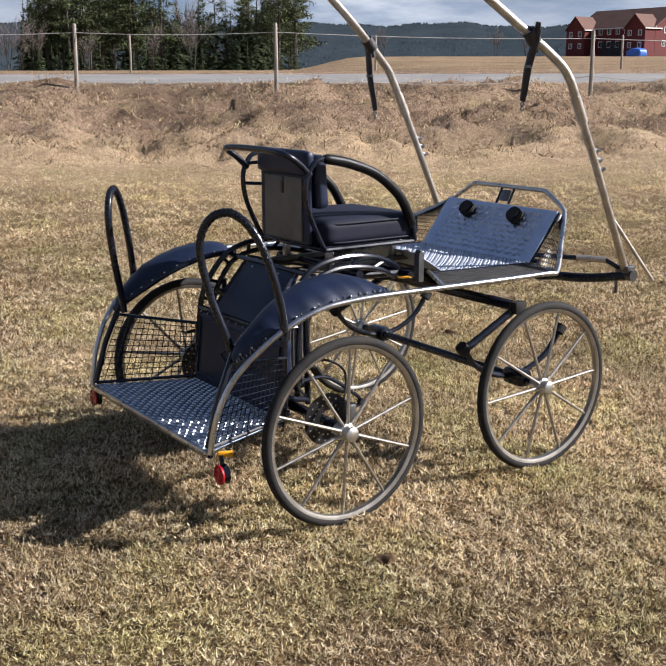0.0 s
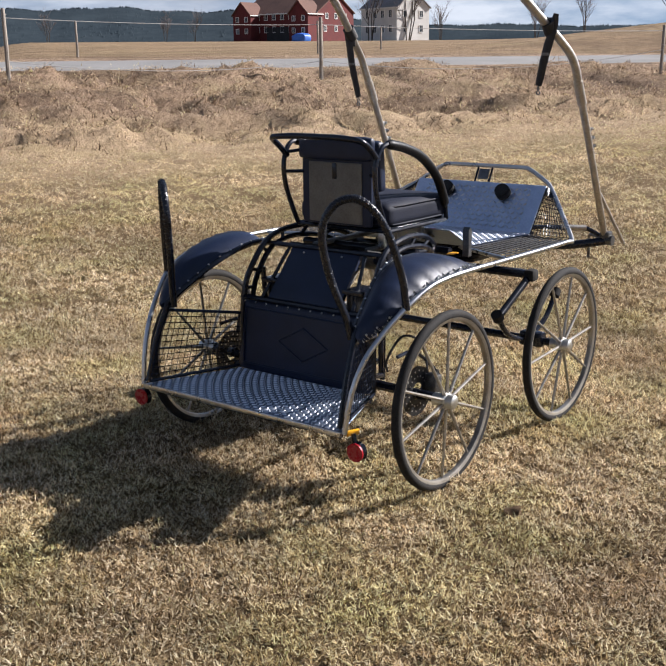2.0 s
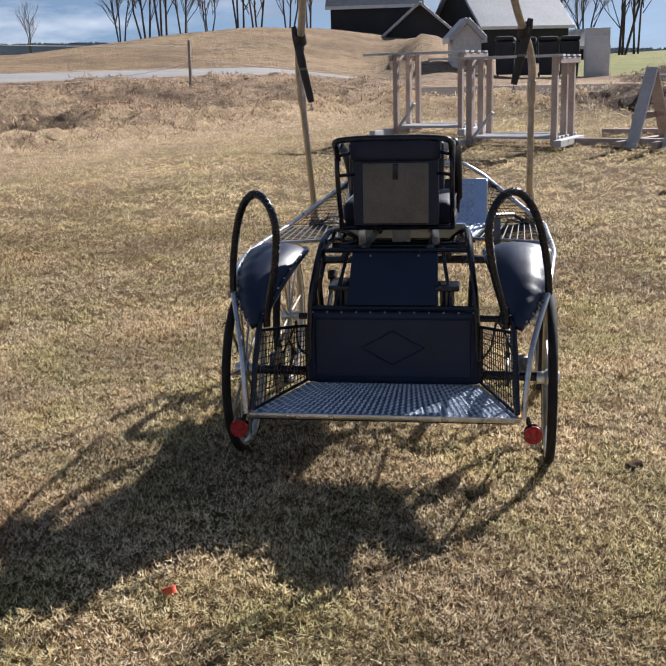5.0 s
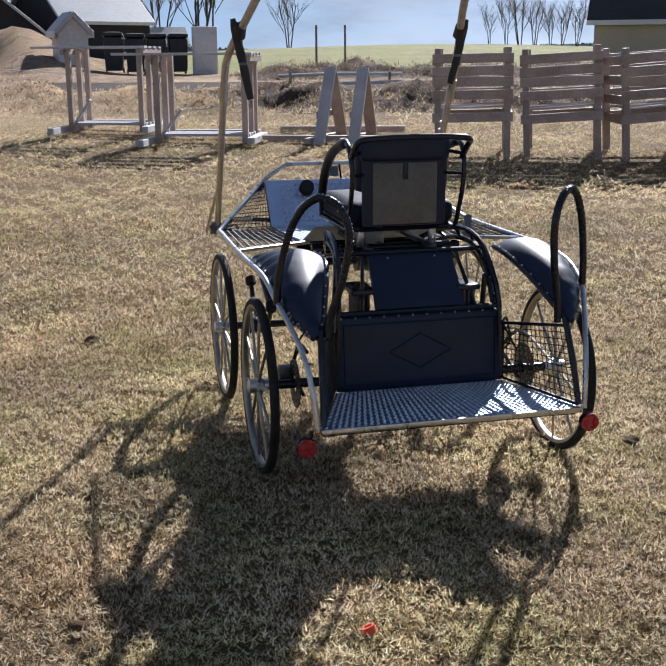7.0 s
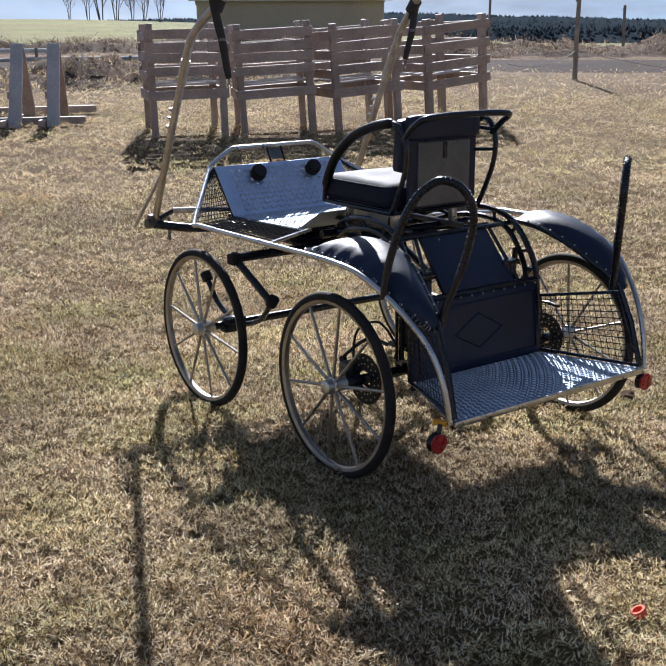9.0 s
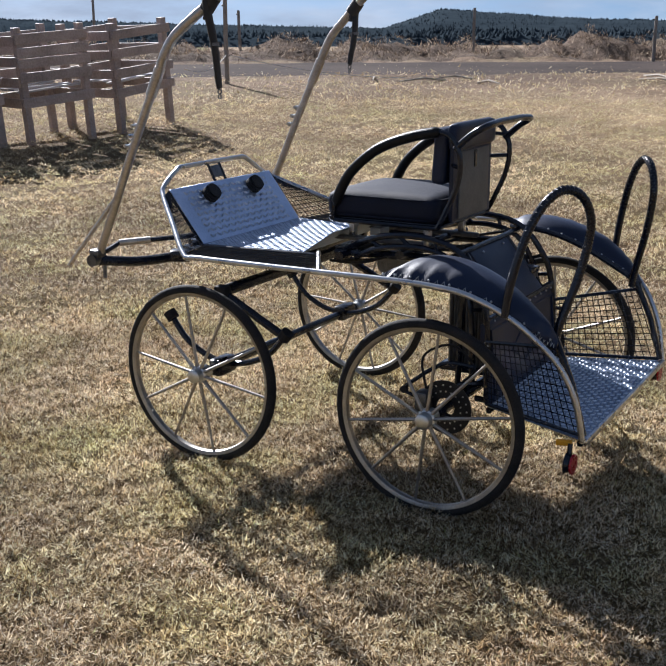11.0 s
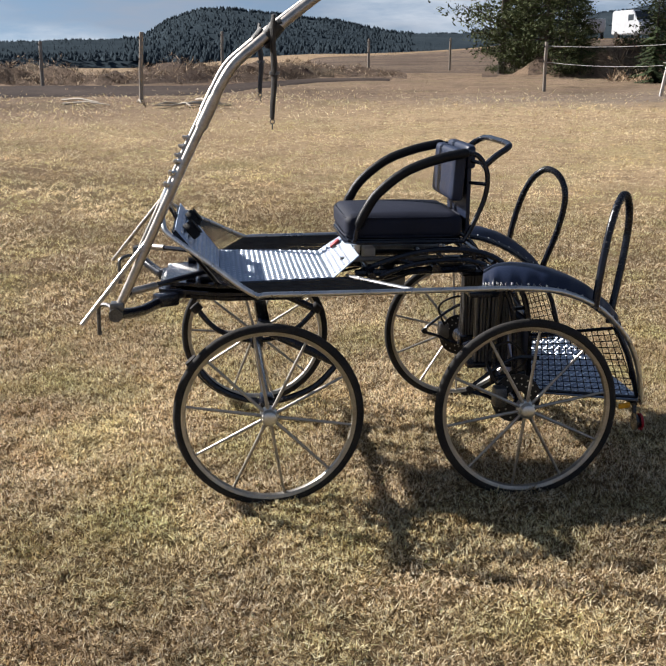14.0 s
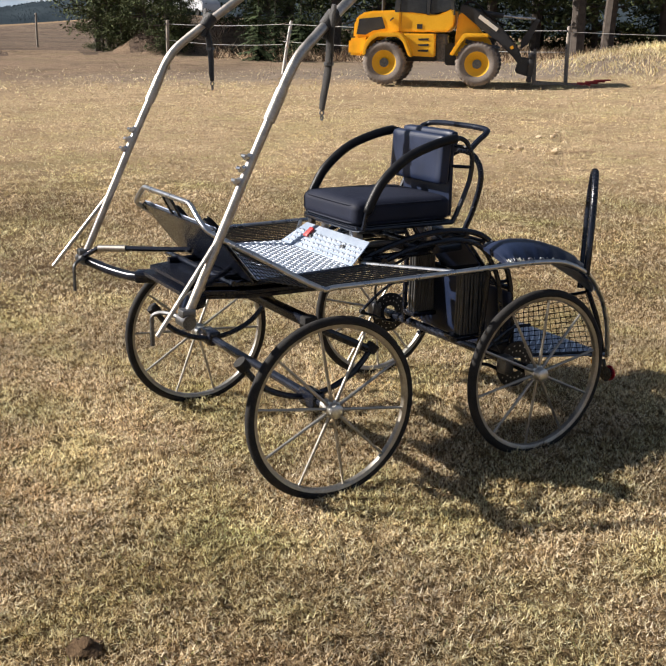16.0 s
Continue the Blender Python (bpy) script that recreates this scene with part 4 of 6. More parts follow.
DIRT = surface("trodden_dirt", (0.032, 0.023, 0.02), (0.075, 0.056, 0.047), 1.0, 0, 0.5, 9, 0.6, spec=0.08)

rings = [0.0] + list(np.linspace(0.8, 9, 12)) + list(np.linspace(9.4, 36, 90)) + list(np.geomspace(38, 420, 34)) + [600, 900, 1500, 2500, 4000]
NA = 400
R, A = np.meshgrid(rings, np.arange(NA) * 2 * np.pi / NA, indexing="ij")
X, Y = R * np.cos(A), R * np.sin(A)
Z = land(X, Y)
verts = np.stack([X, Y, Z], -1).reshape(-1, 3).tolist()
faces, slots = [], []
for i in range(len(rings) - 1):
    for j in range(NA):
        k = (j + 1) % NA
        faces.append((i * NA + j, i * NA + k, (i + 1) * NA + k, (i + 1) * NA + j) if i else (j, (i + 1) * NA + k, (i + 1) * NA + j))
        az = (j * 360 / NA + 180) % 360 - 180
        mx, my = rings[i + 1] * math.cos(radians(az)), rings[i + 1] * math.sin(radians(az))
        slots.append((3 if float(rough(mx, my)) > 0.35 and az < -4 + 3 * math.sin(1.7 * rings[i]) + 2 * math.sin(5.3 * rings[i]) or -116 < az < -103 and rings[i] > 32 + 1.2 * math.sin(1.3 * az) + 0.8 * math.sin(3.1 * az) else 0) if rings[i] < 36 else (2 if -52 < az < -2 else 3 if -128 < az < -84 and rings[i] < 90 else 1))
ground = sheet("ground", verts, faces, LAWN)
for k in (FIELD, MEADOW, BANKSOIL):
    ground.data.materials.append(k)
ground.data.polygons.foreach_set("material_index", slots)
tagged(ground, "dry straw-coloured spring grass with bare patches", "ground", kind="structure")


def ribbon(name, left, right, material, label, lift=0.03):
    v, f = [], []
    n = 7
    for a, b in zip(left, right):
        for j in range(n):
            u = j / (n - 1)
            x, y = a[0] * (1 - u) + b[0] * u, a[1] * (1 - u) + b[1] * u
            edge = 0.05 if j in (0, n - 1) else 0
            v.append((x, y, float(land_base(x, y)) + lift - edge))
    for i in range(len(left) - 1):
        for j in range(n - 1):
            f.append((i * n + j, i * n + j + 1, (i + 1) * n + j + 1, (i + 1) * n + j))
    return tagged(sheet(name, v, f, material), label, "road", kind="structure")


along, across = Vector((0.86, -0.51)), Vector((0.51, 0.86))
la = [across * 22.0 + along * s for s in np.linspace(-90, 27, 80)]
lb = [across * 27.4 + along * s for s in np.linspace(-90, 27, 80)]
ribbon("road", [tuple(p) for p in la], [tuple(p) for p in lb], ASPHALT, "grey country road with worn surface")
angs = [radians(a) for a in np.linspace(16, -97, 90)]
wob = [0.6 * math.sin(3 * a) + 0.3 * math.sin(7 * a) for a in angs]
pull = [(30.5 - float(berm_line(math.degrees(a)))) / 5 for a in angs]
near_edge = [22.0 + w - 3.6 * p + 4.6 * float(smooth_step(-82, -97, math.degrees(a))) + 5.3 * float(smooth_step(3, 16, math.degrees(a))) for p, w, a in zip(pull, wob, angs)]
ribbon("road", [(e * math.cos(a), e * math.sin(a)) for a, e in zip(angs, near_edge)], [((27.6 - 4.2 * p + w * (1 - p)) * math.cos(a), (27.6 - 4.2 * p + w * (1 - p)) * math.sin(a)) for a, w, p in zip(angs, wob, pull)], DIRT, "brown dirt track with wheel ruts")


# ---- grass ----
track_az, track_edge = np.degrees(angs)[::-1], near_edge[::-1]


def blade_material(name, stops, rough_v=0.8, patchy=False):
    m = bpy.data.materials.new(name)
    m.use_nodes = True
    nt = m.node_tree
    b = nt.nodes["Principled BSDF"]
    b.inputs["Roughness"].default_value, b.inputs["Specular IOR Level"].default_value = rough_v, 0.2
    g = nt.nodes.new("ShaderNodeNewGeometry")
    r = nt.nodes.new("ShaderNodeValToRGB")
    e = r.color_ramp.elements
    e[0].position, e[0].color = stops[0][0], (*stops[0][1], 1)
    e[1].position, e[1].color = stops[-1][0], (*stops[-1][1], 1)
    for p, c in stops[1:-1]:
        q = e.new(p)
        q.color = (*c, 1)
    nt.links.new(g.outputs["Random Per Island"], r.inputs[0])
    tc = nt.nodes.new("ShaderNodeTexCoord")
    no = nt.nodes.new("ShaderNodeTexNoise")
    no.inputs["Scale"].default_value, no.inputs["Detail"].default_value = 0.9, 5
    nt.links.new(tc.outputs["Object"], no.inputs["Vector"])
    mp = nt.nodes.new("ShaderNodeMapRange")
    mp.inputs["From Min"].default_value, mp.inputs["From Max"].default_value = 0.3, 0.7
    mp.inputs["To Min"].default_value, mp.inputs["To Max"].default_value = 0.65, 1.25
    nt.links.new(no.outputs["Fac"], mp.inputs["Value"])
    sc = nt.nodes.new("ShaderNodeVectorMath")
    sc.operation = "SCALE"
    nt.links.new(r.outputs[0], sc.inputs[0])
    nt.links.new(mp.outputs[0], sc.inputs["Scale"])
    tint = sc.outputs[0]
    if patchy:
        for scale, lo, hi, c in ((1.6, 0.45, 0.75, (0.85, 0.955, 0.7)), (1.5, 0.55, 0.8, (0.95, 0.82, 0.72)), (0.45, 0.5, 0.7, (0.84, 0.8, 0.75)), (7.0, 0.5, 0.75, (0.66, 0.6, 0.52))):
            pn = nt.nodes.new("ShaderNodeTexNoise")
            pn.inputs["Scale"].default_value, pn.inputs["Detail"].default_value = scale, 6
            pn.noise_dimensions = "4D"
            pn.inputs["W"].default_value = scale * 7
            nt.links.new(tc.outputs["Object"], pn.inputs["Vector"])
            pr = nt.nodes.new("ShaderNodeMapRange")
            pr.inputs["From Min"].default_value, pr.inputs["From Max"].default_value = lo, hi
            nt.links.new(pn.outputs["Fac"], pr.inputs["Value"])
            mx = nt.nodes.new("ShaderNodeMix")
            mx.data_type, mx.blend_type = "RGBA", "MULTIPLY"
            nt.links.new(pr.outputs[0], mx.inputs[0])
            nt.links.new(tint, mx.inputs[6])
            mx.inputs[7].default_value = (*c, 1)
            tint = mx.outputs[2]
    nt.links.new(tint, b.inputs["Base Color"])
    tr = nt.nodes.new("ShaderNodeBsdfTranslucent")
    nt.links.new(tint, tr.inputs["Color"])
    both = nt.nodes.new("ShaderNodeMixShader")
    both.inputs[0].default_value = 0.4
    nt.links.new(b.outputs[0], both.inputs[1])
    nt.links.new(tr.outputs[0], both.inputs[2])
    nt.links.new(both.outputs[0], nt.nodes["Material Output"].inputs["Surface"])
    return m


def blades(name, x, y, length, width, lean, material, label, category="grass", seed=1, hump=()):
    """Thin blades of grass standing at x, y, a triangle each."""
    g = np.random.default_rng(seed)
    n = len(x)
    z = land(x, y) - 0.003
    for size, tall in hump:
        worn = 0.4 + 0.6 * smooth_step(-104, -74, d_az(x, y))
        z = z + tall * (worn if size > 0.1 else 1) * np.clip(clump(x, y, size) + 0.4, 0, 1.6)
    a, b = g.uniform(0, 2 * np.pi, n), g.uniform(0, 2 * np.pi, n)
    el = np.radians(np.clip(g.normal(lean, 24, n), 3, 86))
    ln, wd = length * g.uniform(0.45, 1.5, n), width * g.uniform(0.6, 1.3, n)
    base = np.stack([x, y, z], -1)
    way = np.stack([np.cos(a) * np.cos(el), np.sin(a) * np.cos(el), np.sin(el)], -1) * ln[:, None]
    side = np.stack([np.cos(b), np.sin(b), np.zeros(n)], -1) * wd[:, None]
    p = np.stack([base - side / 2, base + side / 2, base + way], 1).reshape(-1, 3)
    me = bpy.data.meshes.new(name)
    me.vertices.add(3 * n)
    me.vertices.foreach_set("co", p.astype(np.float32).ravel())
    me.loops.add(3 * n)
    me.loops.foreach_set("vertex_index", np.arange(3 * n, dtype=np.int32))
    me.polygons.add(n)
    me.polygons.foreach_set("loop_start", np.arange(0, 3 * n, 3, dtype=np.int32))
    me.update(calc_edges=True)
    me.materials.append(material)
    return tagged(new(name, me), label, category, kind="stuff")


def clump(x, y, size):
    """A field of small uneven humps, about -1 to 1."""
    n = np.zeros_like(x)
    for i, f in enumerate((0.37, 1.0, 1.9)):
        c, s = math.cos(0.9 * i + 0.2), math.sin(0.9 * i + 0.2)
        u, v = (c * x - s * y) * f * 3 / size, (s * x + c * y) * f * 3 / size
        n = n + np.sin(u + 1.6 * np.sin(v * 0.71 + i)) * np.sin(v + 1.4 * np.sin(u * 0.57 - i)) * (0.5, 0.8, 0.5)[i]
    return n


def tufted(x, y, g, size, keep=0.45):
    """Thins points out so that they stand in tufts of about that size."""
    n = clump(x, y, size)
    ok = n + g.normal(0, 0.3, len(x)) > np.quantile(n, 1 - keep) - 0.1
    return x[ok], y[ok]


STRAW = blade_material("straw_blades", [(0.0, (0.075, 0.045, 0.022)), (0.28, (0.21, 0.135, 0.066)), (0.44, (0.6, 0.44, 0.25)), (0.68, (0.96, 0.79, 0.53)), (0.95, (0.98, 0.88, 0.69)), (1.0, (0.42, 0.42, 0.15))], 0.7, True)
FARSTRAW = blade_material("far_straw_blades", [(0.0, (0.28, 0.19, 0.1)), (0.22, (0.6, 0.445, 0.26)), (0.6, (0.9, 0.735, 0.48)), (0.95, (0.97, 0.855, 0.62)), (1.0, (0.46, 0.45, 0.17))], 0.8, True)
BANK = blade_material("bank_straw", [(0.0, (0.06, 0.037, 0.024)), (0.4, (0.2, 0.13, 0.085)), (0.72, (0.5, 0.36, 0.235)), (1.0, (0.8, 0.62, 0.43))])
BERM = blade_material("berm_straw", [(0.0, (0.035, 0.023, 0.016)), (0.5, (0.12, 0.078, 0.052)), (0.8, (0.36, 0.265, 0.18)), (1.0, (0.76, 0.62, 0.46))])
gen = np.random.default_rng(7)


def sown(n, r0, r1, a0, a1, power, soft, tuft, keep):
    """Places for n blades between two radii, thinned out into tufts."""
    r = np.sqrt(r0 * r0 + (r1 * r1 - r0 * r0) * gen.uniform(0, 1, n) ** power) + gen.normal(0, soft, n)
    a = radians(a0) + gen.uniform(0, 1, n) * radians(a1 - a0)
    x, y = tufted(0.3 * (r0 == 0) + r * np.cos(a), r * np.sin(a), gen, tuft, keep)
    d = 0.51 * x + 0.86 * y
    bare = smooth_step(7.2, 11.6, d) * (y > 1) * 0.72
    bare = np.maximum(bare, 0.45 * smooth_step(0.25, 0.9, -clump(x, y, 0.22)) + 0.2 * smooth_step(0.3, 1.0, clump(x + 3, y, 1.3)))
    bare = np.maximum(bare, 0.9 * smooth_step(15.2, 18.5, -0.25 * x - 0.97 * y + 1.2 * clump(x, y, 2.0)))
    bare = np.maximum(bare, 0.5 * smooth_step(4.6, 8.6, -0.62 * x - 0.78 * y + 0.6 * clump(x, y, 1.1)))
    bare = np.maximum(bare, 0.6 * smooth_step(13.0, 17.5, 0.42 * x - 0.91 * y + 0.9 * clump(x, y, 1.6)))
    on_track = (d_az(x, y) < 16) & (d_az(x, y) > -97) & (np.hypot(x, y) > np.interp(d_az(x, y), track_az, track_edge) + 0.5 * clump(x, y, 0.9))
    bare = np.where(on_track, 0.985, bare)
    ok = gen.uniform(0, 1, len(x)) > bare
    return x[ok], y[ok]


bx, by = sown(1250000, 0, 2.75, -180, 180, 1.0, 0.12, 0.03, 0.74)
blades("grass", bx, by, 0.021, 0.005, 27, STRAW, "short matted dry lawn grass with green shoots", seed=3, hump=((0.03, 0.016), (0.13, 0.012)))
bx, by = sown(1050000, 2.7, 6.4, -165, 100, 1.1, 0.15, 0.05, 0.7)
blades("grass", bx, by, 0.025, 0.0075, 25, STRAW, "dry lawn grass round the carriage", seed=4, hump=((0.05, 0.022), (0.16, 0.026)))
bx, by = sown(1000000, 6.3, 14, -150, 90, 1.2, 0.2, 0.15, 0.66)
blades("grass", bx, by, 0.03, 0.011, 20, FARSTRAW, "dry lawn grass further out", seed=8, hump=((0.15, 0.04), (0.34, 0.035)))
bx, by = sown(230000, 13.8, 22, -150, 90, 1.0, 0.6, 0.4, 0.6)
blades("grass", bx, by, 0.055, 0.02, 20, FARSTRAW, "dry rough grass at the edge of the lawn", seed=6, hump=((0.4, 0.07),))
cx, cy = gen.uniform(-4, 40, 150000), gen.uniform(-40, 34, 150000)
keep = rough(cx, cy) > gen.uniform(0.15, 0.9, 150000)
cx, cy = tufted(cx[keep], cy[keep], gen, 0.6, 0.62)
cx, cy = np.repeat(cx, 9) + gen.normal(0, 0.09, 9 * len(cx)), np.repeat(cy, 9) + gen.normal(0, 0.09, 9 * len(cy))
far_side = (cy < 0) & (np.hypot(cx, cy) > 22)
blades("dry_tussocks", cx[far_side], cy[far_side], 0.125, 0.019, 24, BERM, "dark brown matted tussocks on the ridge of earth behind the track", seed=5, hump=((0.55, 0.09),))
blades("dry_tussocks", cx[~far_side], cy[~far_side], 0.1, 0.017, 24, BANK, "rough brown straw tussocks on the bank below the road", seed=5)

ua, ur = np.radians(gen.uniform(-147, -110, 26000)), gen.uniform(27.5, 44, 26000)
ux, uy = tufted(ur * np.cos(ua), ur * np.sin(ua), gen, 1.6, 0.6)
blades("dry_undergrowth", ux, uy, 0.34, 0.05, 35, BANK, "brown dry bracken and brush under the pines", "undergrowth", seed=12)
ua, ur = np.radians(gen.normal(-138, 4.2, 11000)), gen.normal(24, 1.7, 11000)
ux, uy = tufted(ur * np.cos(ua), ur * np.sin(ua), gen, 0.7, 0.75)
blades("tall_straw", ux, uy, 0.17, 0.022, 32, FARSTRAW, "rough pale straw grass on a low mound", seed=13)

# ---- far country ----
NEEDLE = surface("conifer_needles", (0.02, 0.032, 0.013), (0.055, 0.075, 0.03), 0.8, 0, 3, 30, 0.0, island=0.45, spec=0.2)
# Distance haze is mixed into this blue-grey colour of the far spruce woods.
HAZED_WOOD = surface("hazed_far_spruce_wood", (0.027, 0.037, 0.046), (0.04, 0.053, 0.063), 1.0, 0, 0.02, 0.15, 0.0, island=0.12, spec=0.0)
BARK = surface("grey_brown_bark", (0.04, 0.031, 0.026), (0.1, 0.08, 0.066), 0.9, 0, 6, 60, 0.5)
# Twig colour is lightened to carry the haze of distance.
TWIG = surface("hazed_bare_twigs", (0.17, 0.14, 0.13), (0.28, 0.235, 0.22), 0.9, 0, 4, 30, 0.0, spec=0.1)
RIDGE = [(-180, 0.02), (-150, 0.034), (-122, 0.05), (-112, 0.048), (-106, 0.034), (-102, 0.022), (-98, 0.022), (-94.6, 0.033), (-91, 0.041), (-88, 0.042), (-86.3, 0.032), (-84.8, 0.015), (-79, 0.012), (-74.5, 0.009),
         (-69, 0.013), (-66.5, 0.017), (-63.5, 0.022), (-62, 0.012), (-60.5, 0.004), (-52, 0.008), (-38, 0.016), (-30, 0.012), (-10, 0.006), (8, 0.02), (25, 0.03), (35, 0.034), (42, 0.046), (50, 0.051),
         (60, 0.051), (75, 0.051), (100, 0.045), (140, 0.03), (180, 0.02)]


def ridge_height(az):
    return float(np.interp(az, [q[0] for q in RIDGE], [q[1] for q in RIDGE]))


def build_ridge():
    v, f = [], []
    n = 720
    for i in range(n):
        az = i * 360 / n - 180
        h = ridge_height(az)
        a = radians(az)
        w = 1 + 0.025 * math.sin(az * 0.9) + 0.015 * math.sin(az * 2.3)
        for r, k in ((700, -0.3), (760, 0.25), (850, 0.7), (930, 0.93), (1000, 0.8), (1300, -0.02)):
            v.append((r * math.cos(a), r * math.sin(a), 1.6 + 930 * h * k * (w if k > 0.3 else 1) - (9 if k < 0 else 0)))
    for i in range(n):
        for j in range(5):
            k = (i + 1) % n
            f.append((i * 6 + j, k * 6 + j, k * 6 + j + 1, i * 6 + j + 1))
    tagged(sheet("backdrop", v, f, HAZED_WOOD), "dark wooded ridges on the horizon", "hills", kind="structure")
    rng = random.Random(5)
    v, f = [], []
    for _ in range(62000):
        az = rng.uniform(-142, 82)
        h = ridge_height(az)
        if rng.random() > h / 0.035 + 0.15:
            continue
        k = rng.uniform(-0.15, 0.93) if rng.random() < 0.75 else 0.93
        r = 700 + 60 * min(1, (k + 0.3) / 0.55) + 90 * max(0, min(1, (k - 0.25) / 0.45)) + 80 * max(0, (k - 0.7) / 0.23)
        w = 1 + 0.025 * math.sin(az * 0.9) + 0.015 * math.sin(az * 2.3)
        a = radians(az)
        c = Vector((r * math.cos(a), r * math.sin(a), 1.6 + 930 * h * k * (w if k > 0.3 else 1) - 2))
        near = 1.45 if -99 < az < -84 else 1.0
        t, q = near * rng.uniform(1.6, 3.8), near * rng.uniform(1.3, 2.2)
        base = len(v)
        for j in range(3):
            b = 2 * math.pi * j / 3 + t
            v.append((c.x + q * math.cos(b), c.y + q * math.sin(b), c.z))
        v.append((c.x, c.y, c.z + t))
        f += [(base + j, base + (j + 1) % 3, base + 3) for j in range(3)]
    tagged(sheet("far_spruces", v, f, HAZED_WOOD), "dark spruce forest on the far ridges", "forest", kind="stuff")


build_ridge()


def conifer_mesh(h, spread, seed, low=0.12, dense=1.0, sprays=7):
    """The trunk and the crown of a spruce or pine as two bmeshes."""
    rng = random.Random(seed)
    trunk = bmesh.new()
    tube(trunk, [(0, 0, -0.3), (0.03 * h * 0.1, 0, h * 0.3), (0, 0.02, h * 0.7), (0, 0, h)], [h * 0.017, h * 0.013, h * 0.007, 0.01], 7)
    v, f = [], []
    z = low * h
    while z < h * 0.985:
        t = (z / h - low) / (1 - low)
        reach = spread * h * (1 - t) ** 0.8 * rng.uniform(0.75, 1.15) + 0.05 * h * (1 - t)
        for _ in range(max(4, int((7 - 2 * t) * dense))):
            a = rng.uniform(0, 6.283)
            ln = reach * rng.uniform(0.55, 1.1)
            droop = rng.uniform(0.15, 0.45)
            d = Vector((math.cos(a), math.sin(a), 0))
            sd = Vector((-d.y, d.x, 0))
            for k in range(sprays):
                u = (k + rng.uniform(0.2, 1.0)) / sprays
                c = d * ln * u + Vector((0, 0, z - droop * ln * u * u + 0.1 * ln * u))
                w = ln * rng.uniform(0.98, 1.96) / sprays * (1.15 - u * 0.7)
                tip = c + d * w * rng.uniform(0.5, 1.3) + sd * w * rng.uniform(-1, 1) + Vector((0, 0, -w * rng.uniform(0.1, 0.9)))
                b = len(v)
                v += [tuple(c - sd * w * 0.7 + Vector((0, 0, rng.uniform(-0.2, 0.25) * w))), tuple(c + sd * w * 0.7 + Vector((0, 0, rng.uniform(-0.2, 0.25) * w))), tuple(tip)]
                f.append((b, b + 1, b + 2))
        z += h * 0.016 * rng.uniform(0.8, 1.5) / dense
    me = bpy.data.meshes.new("crown")
    me.from_pydata(v, [], f)
    me.materials.append(NEEDLE)
    return trunk, me


def build_conifer(name, h, spread, seed, low, dense, label, sprays=7):
    tr, me = conifer_mesh(h, spread, seed, low, dense, sprays)
    t = tagged(empty(name), label, "tree", "conifers")
    part("trunk", tr, BARK, t)
    c = new("crown", me)
    c.parent = t
    return t


def stand(t, x, y, rz, s, sink=0.0):
    t.matrix_basis = Matrix.Translation((x, y, float(land_base(x, y)) - sink)) @ Matrix.Rotation(rz, 4, "Z")
    t.scale = (s, s, s)
    return t


def place_copies(protos, spots, rng):
    """The first of each proto goes to a spot itself, the rest are copies."""
    for i, (x, y, s) in enumerate(spots):
        p = protos[i % len(protos)]
        if i >= len(protos):
            c = copy_thing(p, Matrix())
        else:
            c = p
        stand(c, x, y, rng.uniform(0, 6.28), s)


def build_pine(h, seed, label, low=0.22, boughs=34, pads=5, needles=15, leaf=1.0, broad_top=False):
    """A pine: a bare lower trunk, rising boughs and loose, layered pads of needles."""
    rng = random.Random(seed)
    t = tagged(empty("pine"), label, "tree", "conifers")
    bm = bmesh.new()
    lean = Vector((rng.uniform(-0.03, 0.03), rng.uniform(-0.03, 0.03), 1))
    tube(bm, [lean * (h * k) + Vector((0.12 * math.sin(k * 6), 0, -0.3)) for k in (0, 0.3, 0.6, 0.85, 1)], [h * 0.017, h * 0.014, h * 0.01, h * 0.005, 0.02], 7)
    v, f = [], []
    for b in range(boughs):
        k = low + (1 - low) * (b + rng.random()) / boughs
        z, a = h * k, rng.uniform(0, 6.283)
        ln = h * (0.24 - 0.2 * k ** 2.5) * rng.uniform(0.45, 1.2)
        if broad_top:
            ln = h * (0.12 + 0.52 * k * (1 - k)) * rng.uniform(0.5, 1.15)
        if k < 0.45 and rng.random() < 0.45 and low > 0.2:
            ln *= 0.4
        d = Vector((math.cos(a), math.sin(a), rng.uniform(-0.05, 0.35) if low > 0.2 or broad_top else rng.uniform(-0.3, 0.15)))
        root = lean * z
        tube(bm, [root, root + d * ln * 0.5, root + d * ln + Vector((0, 0, 0.08 * ln))], [0.05, 0.035, 0.012], 4)
        for _ in range(pads):
            c = root + d * ln * rng.uniform(0.35, 1.1) + Vector((rng.uniform(-1, 1), rng.uniform(-1, 1), rng.uniform(-0.1, 0.5))) * ln * 0.22
            size = (0.35 + 0.22 * ln) * rng.uniform(0.6, 1.2)
            for _ in range(needles):
                p = c + Vector((rng.gauss(0, 0.5), rng.gauss(0, 0.5), rng.gauss(0, 0.24))) * size
                e1 = Vector((rng.uniform(-1, 1), rng.uniform(-1, 1), rng.uniform(-0.5, 0.9))).normalized() * size * 0.42 * leaf
                e2 = Vector((rng.uniform(-1, 1), rng.uniform(-1, 1), rng.uniform(-0.6, 0.6))).normalized() * size * 0.24 * leaf
                n = len(v)
                v += [tuple(p), tuple(p + e1), tuple(p + e2)]
                f.append((n, n + 1, n + 2))
    part("trunk", bm, BARK, t)
    me = bpy.data.meshes.new("crown")
    me.from_pydata(v, [], f)
    me.materials.append(PINE)
    c = new("crown", me)
    c.parent = t
    return t


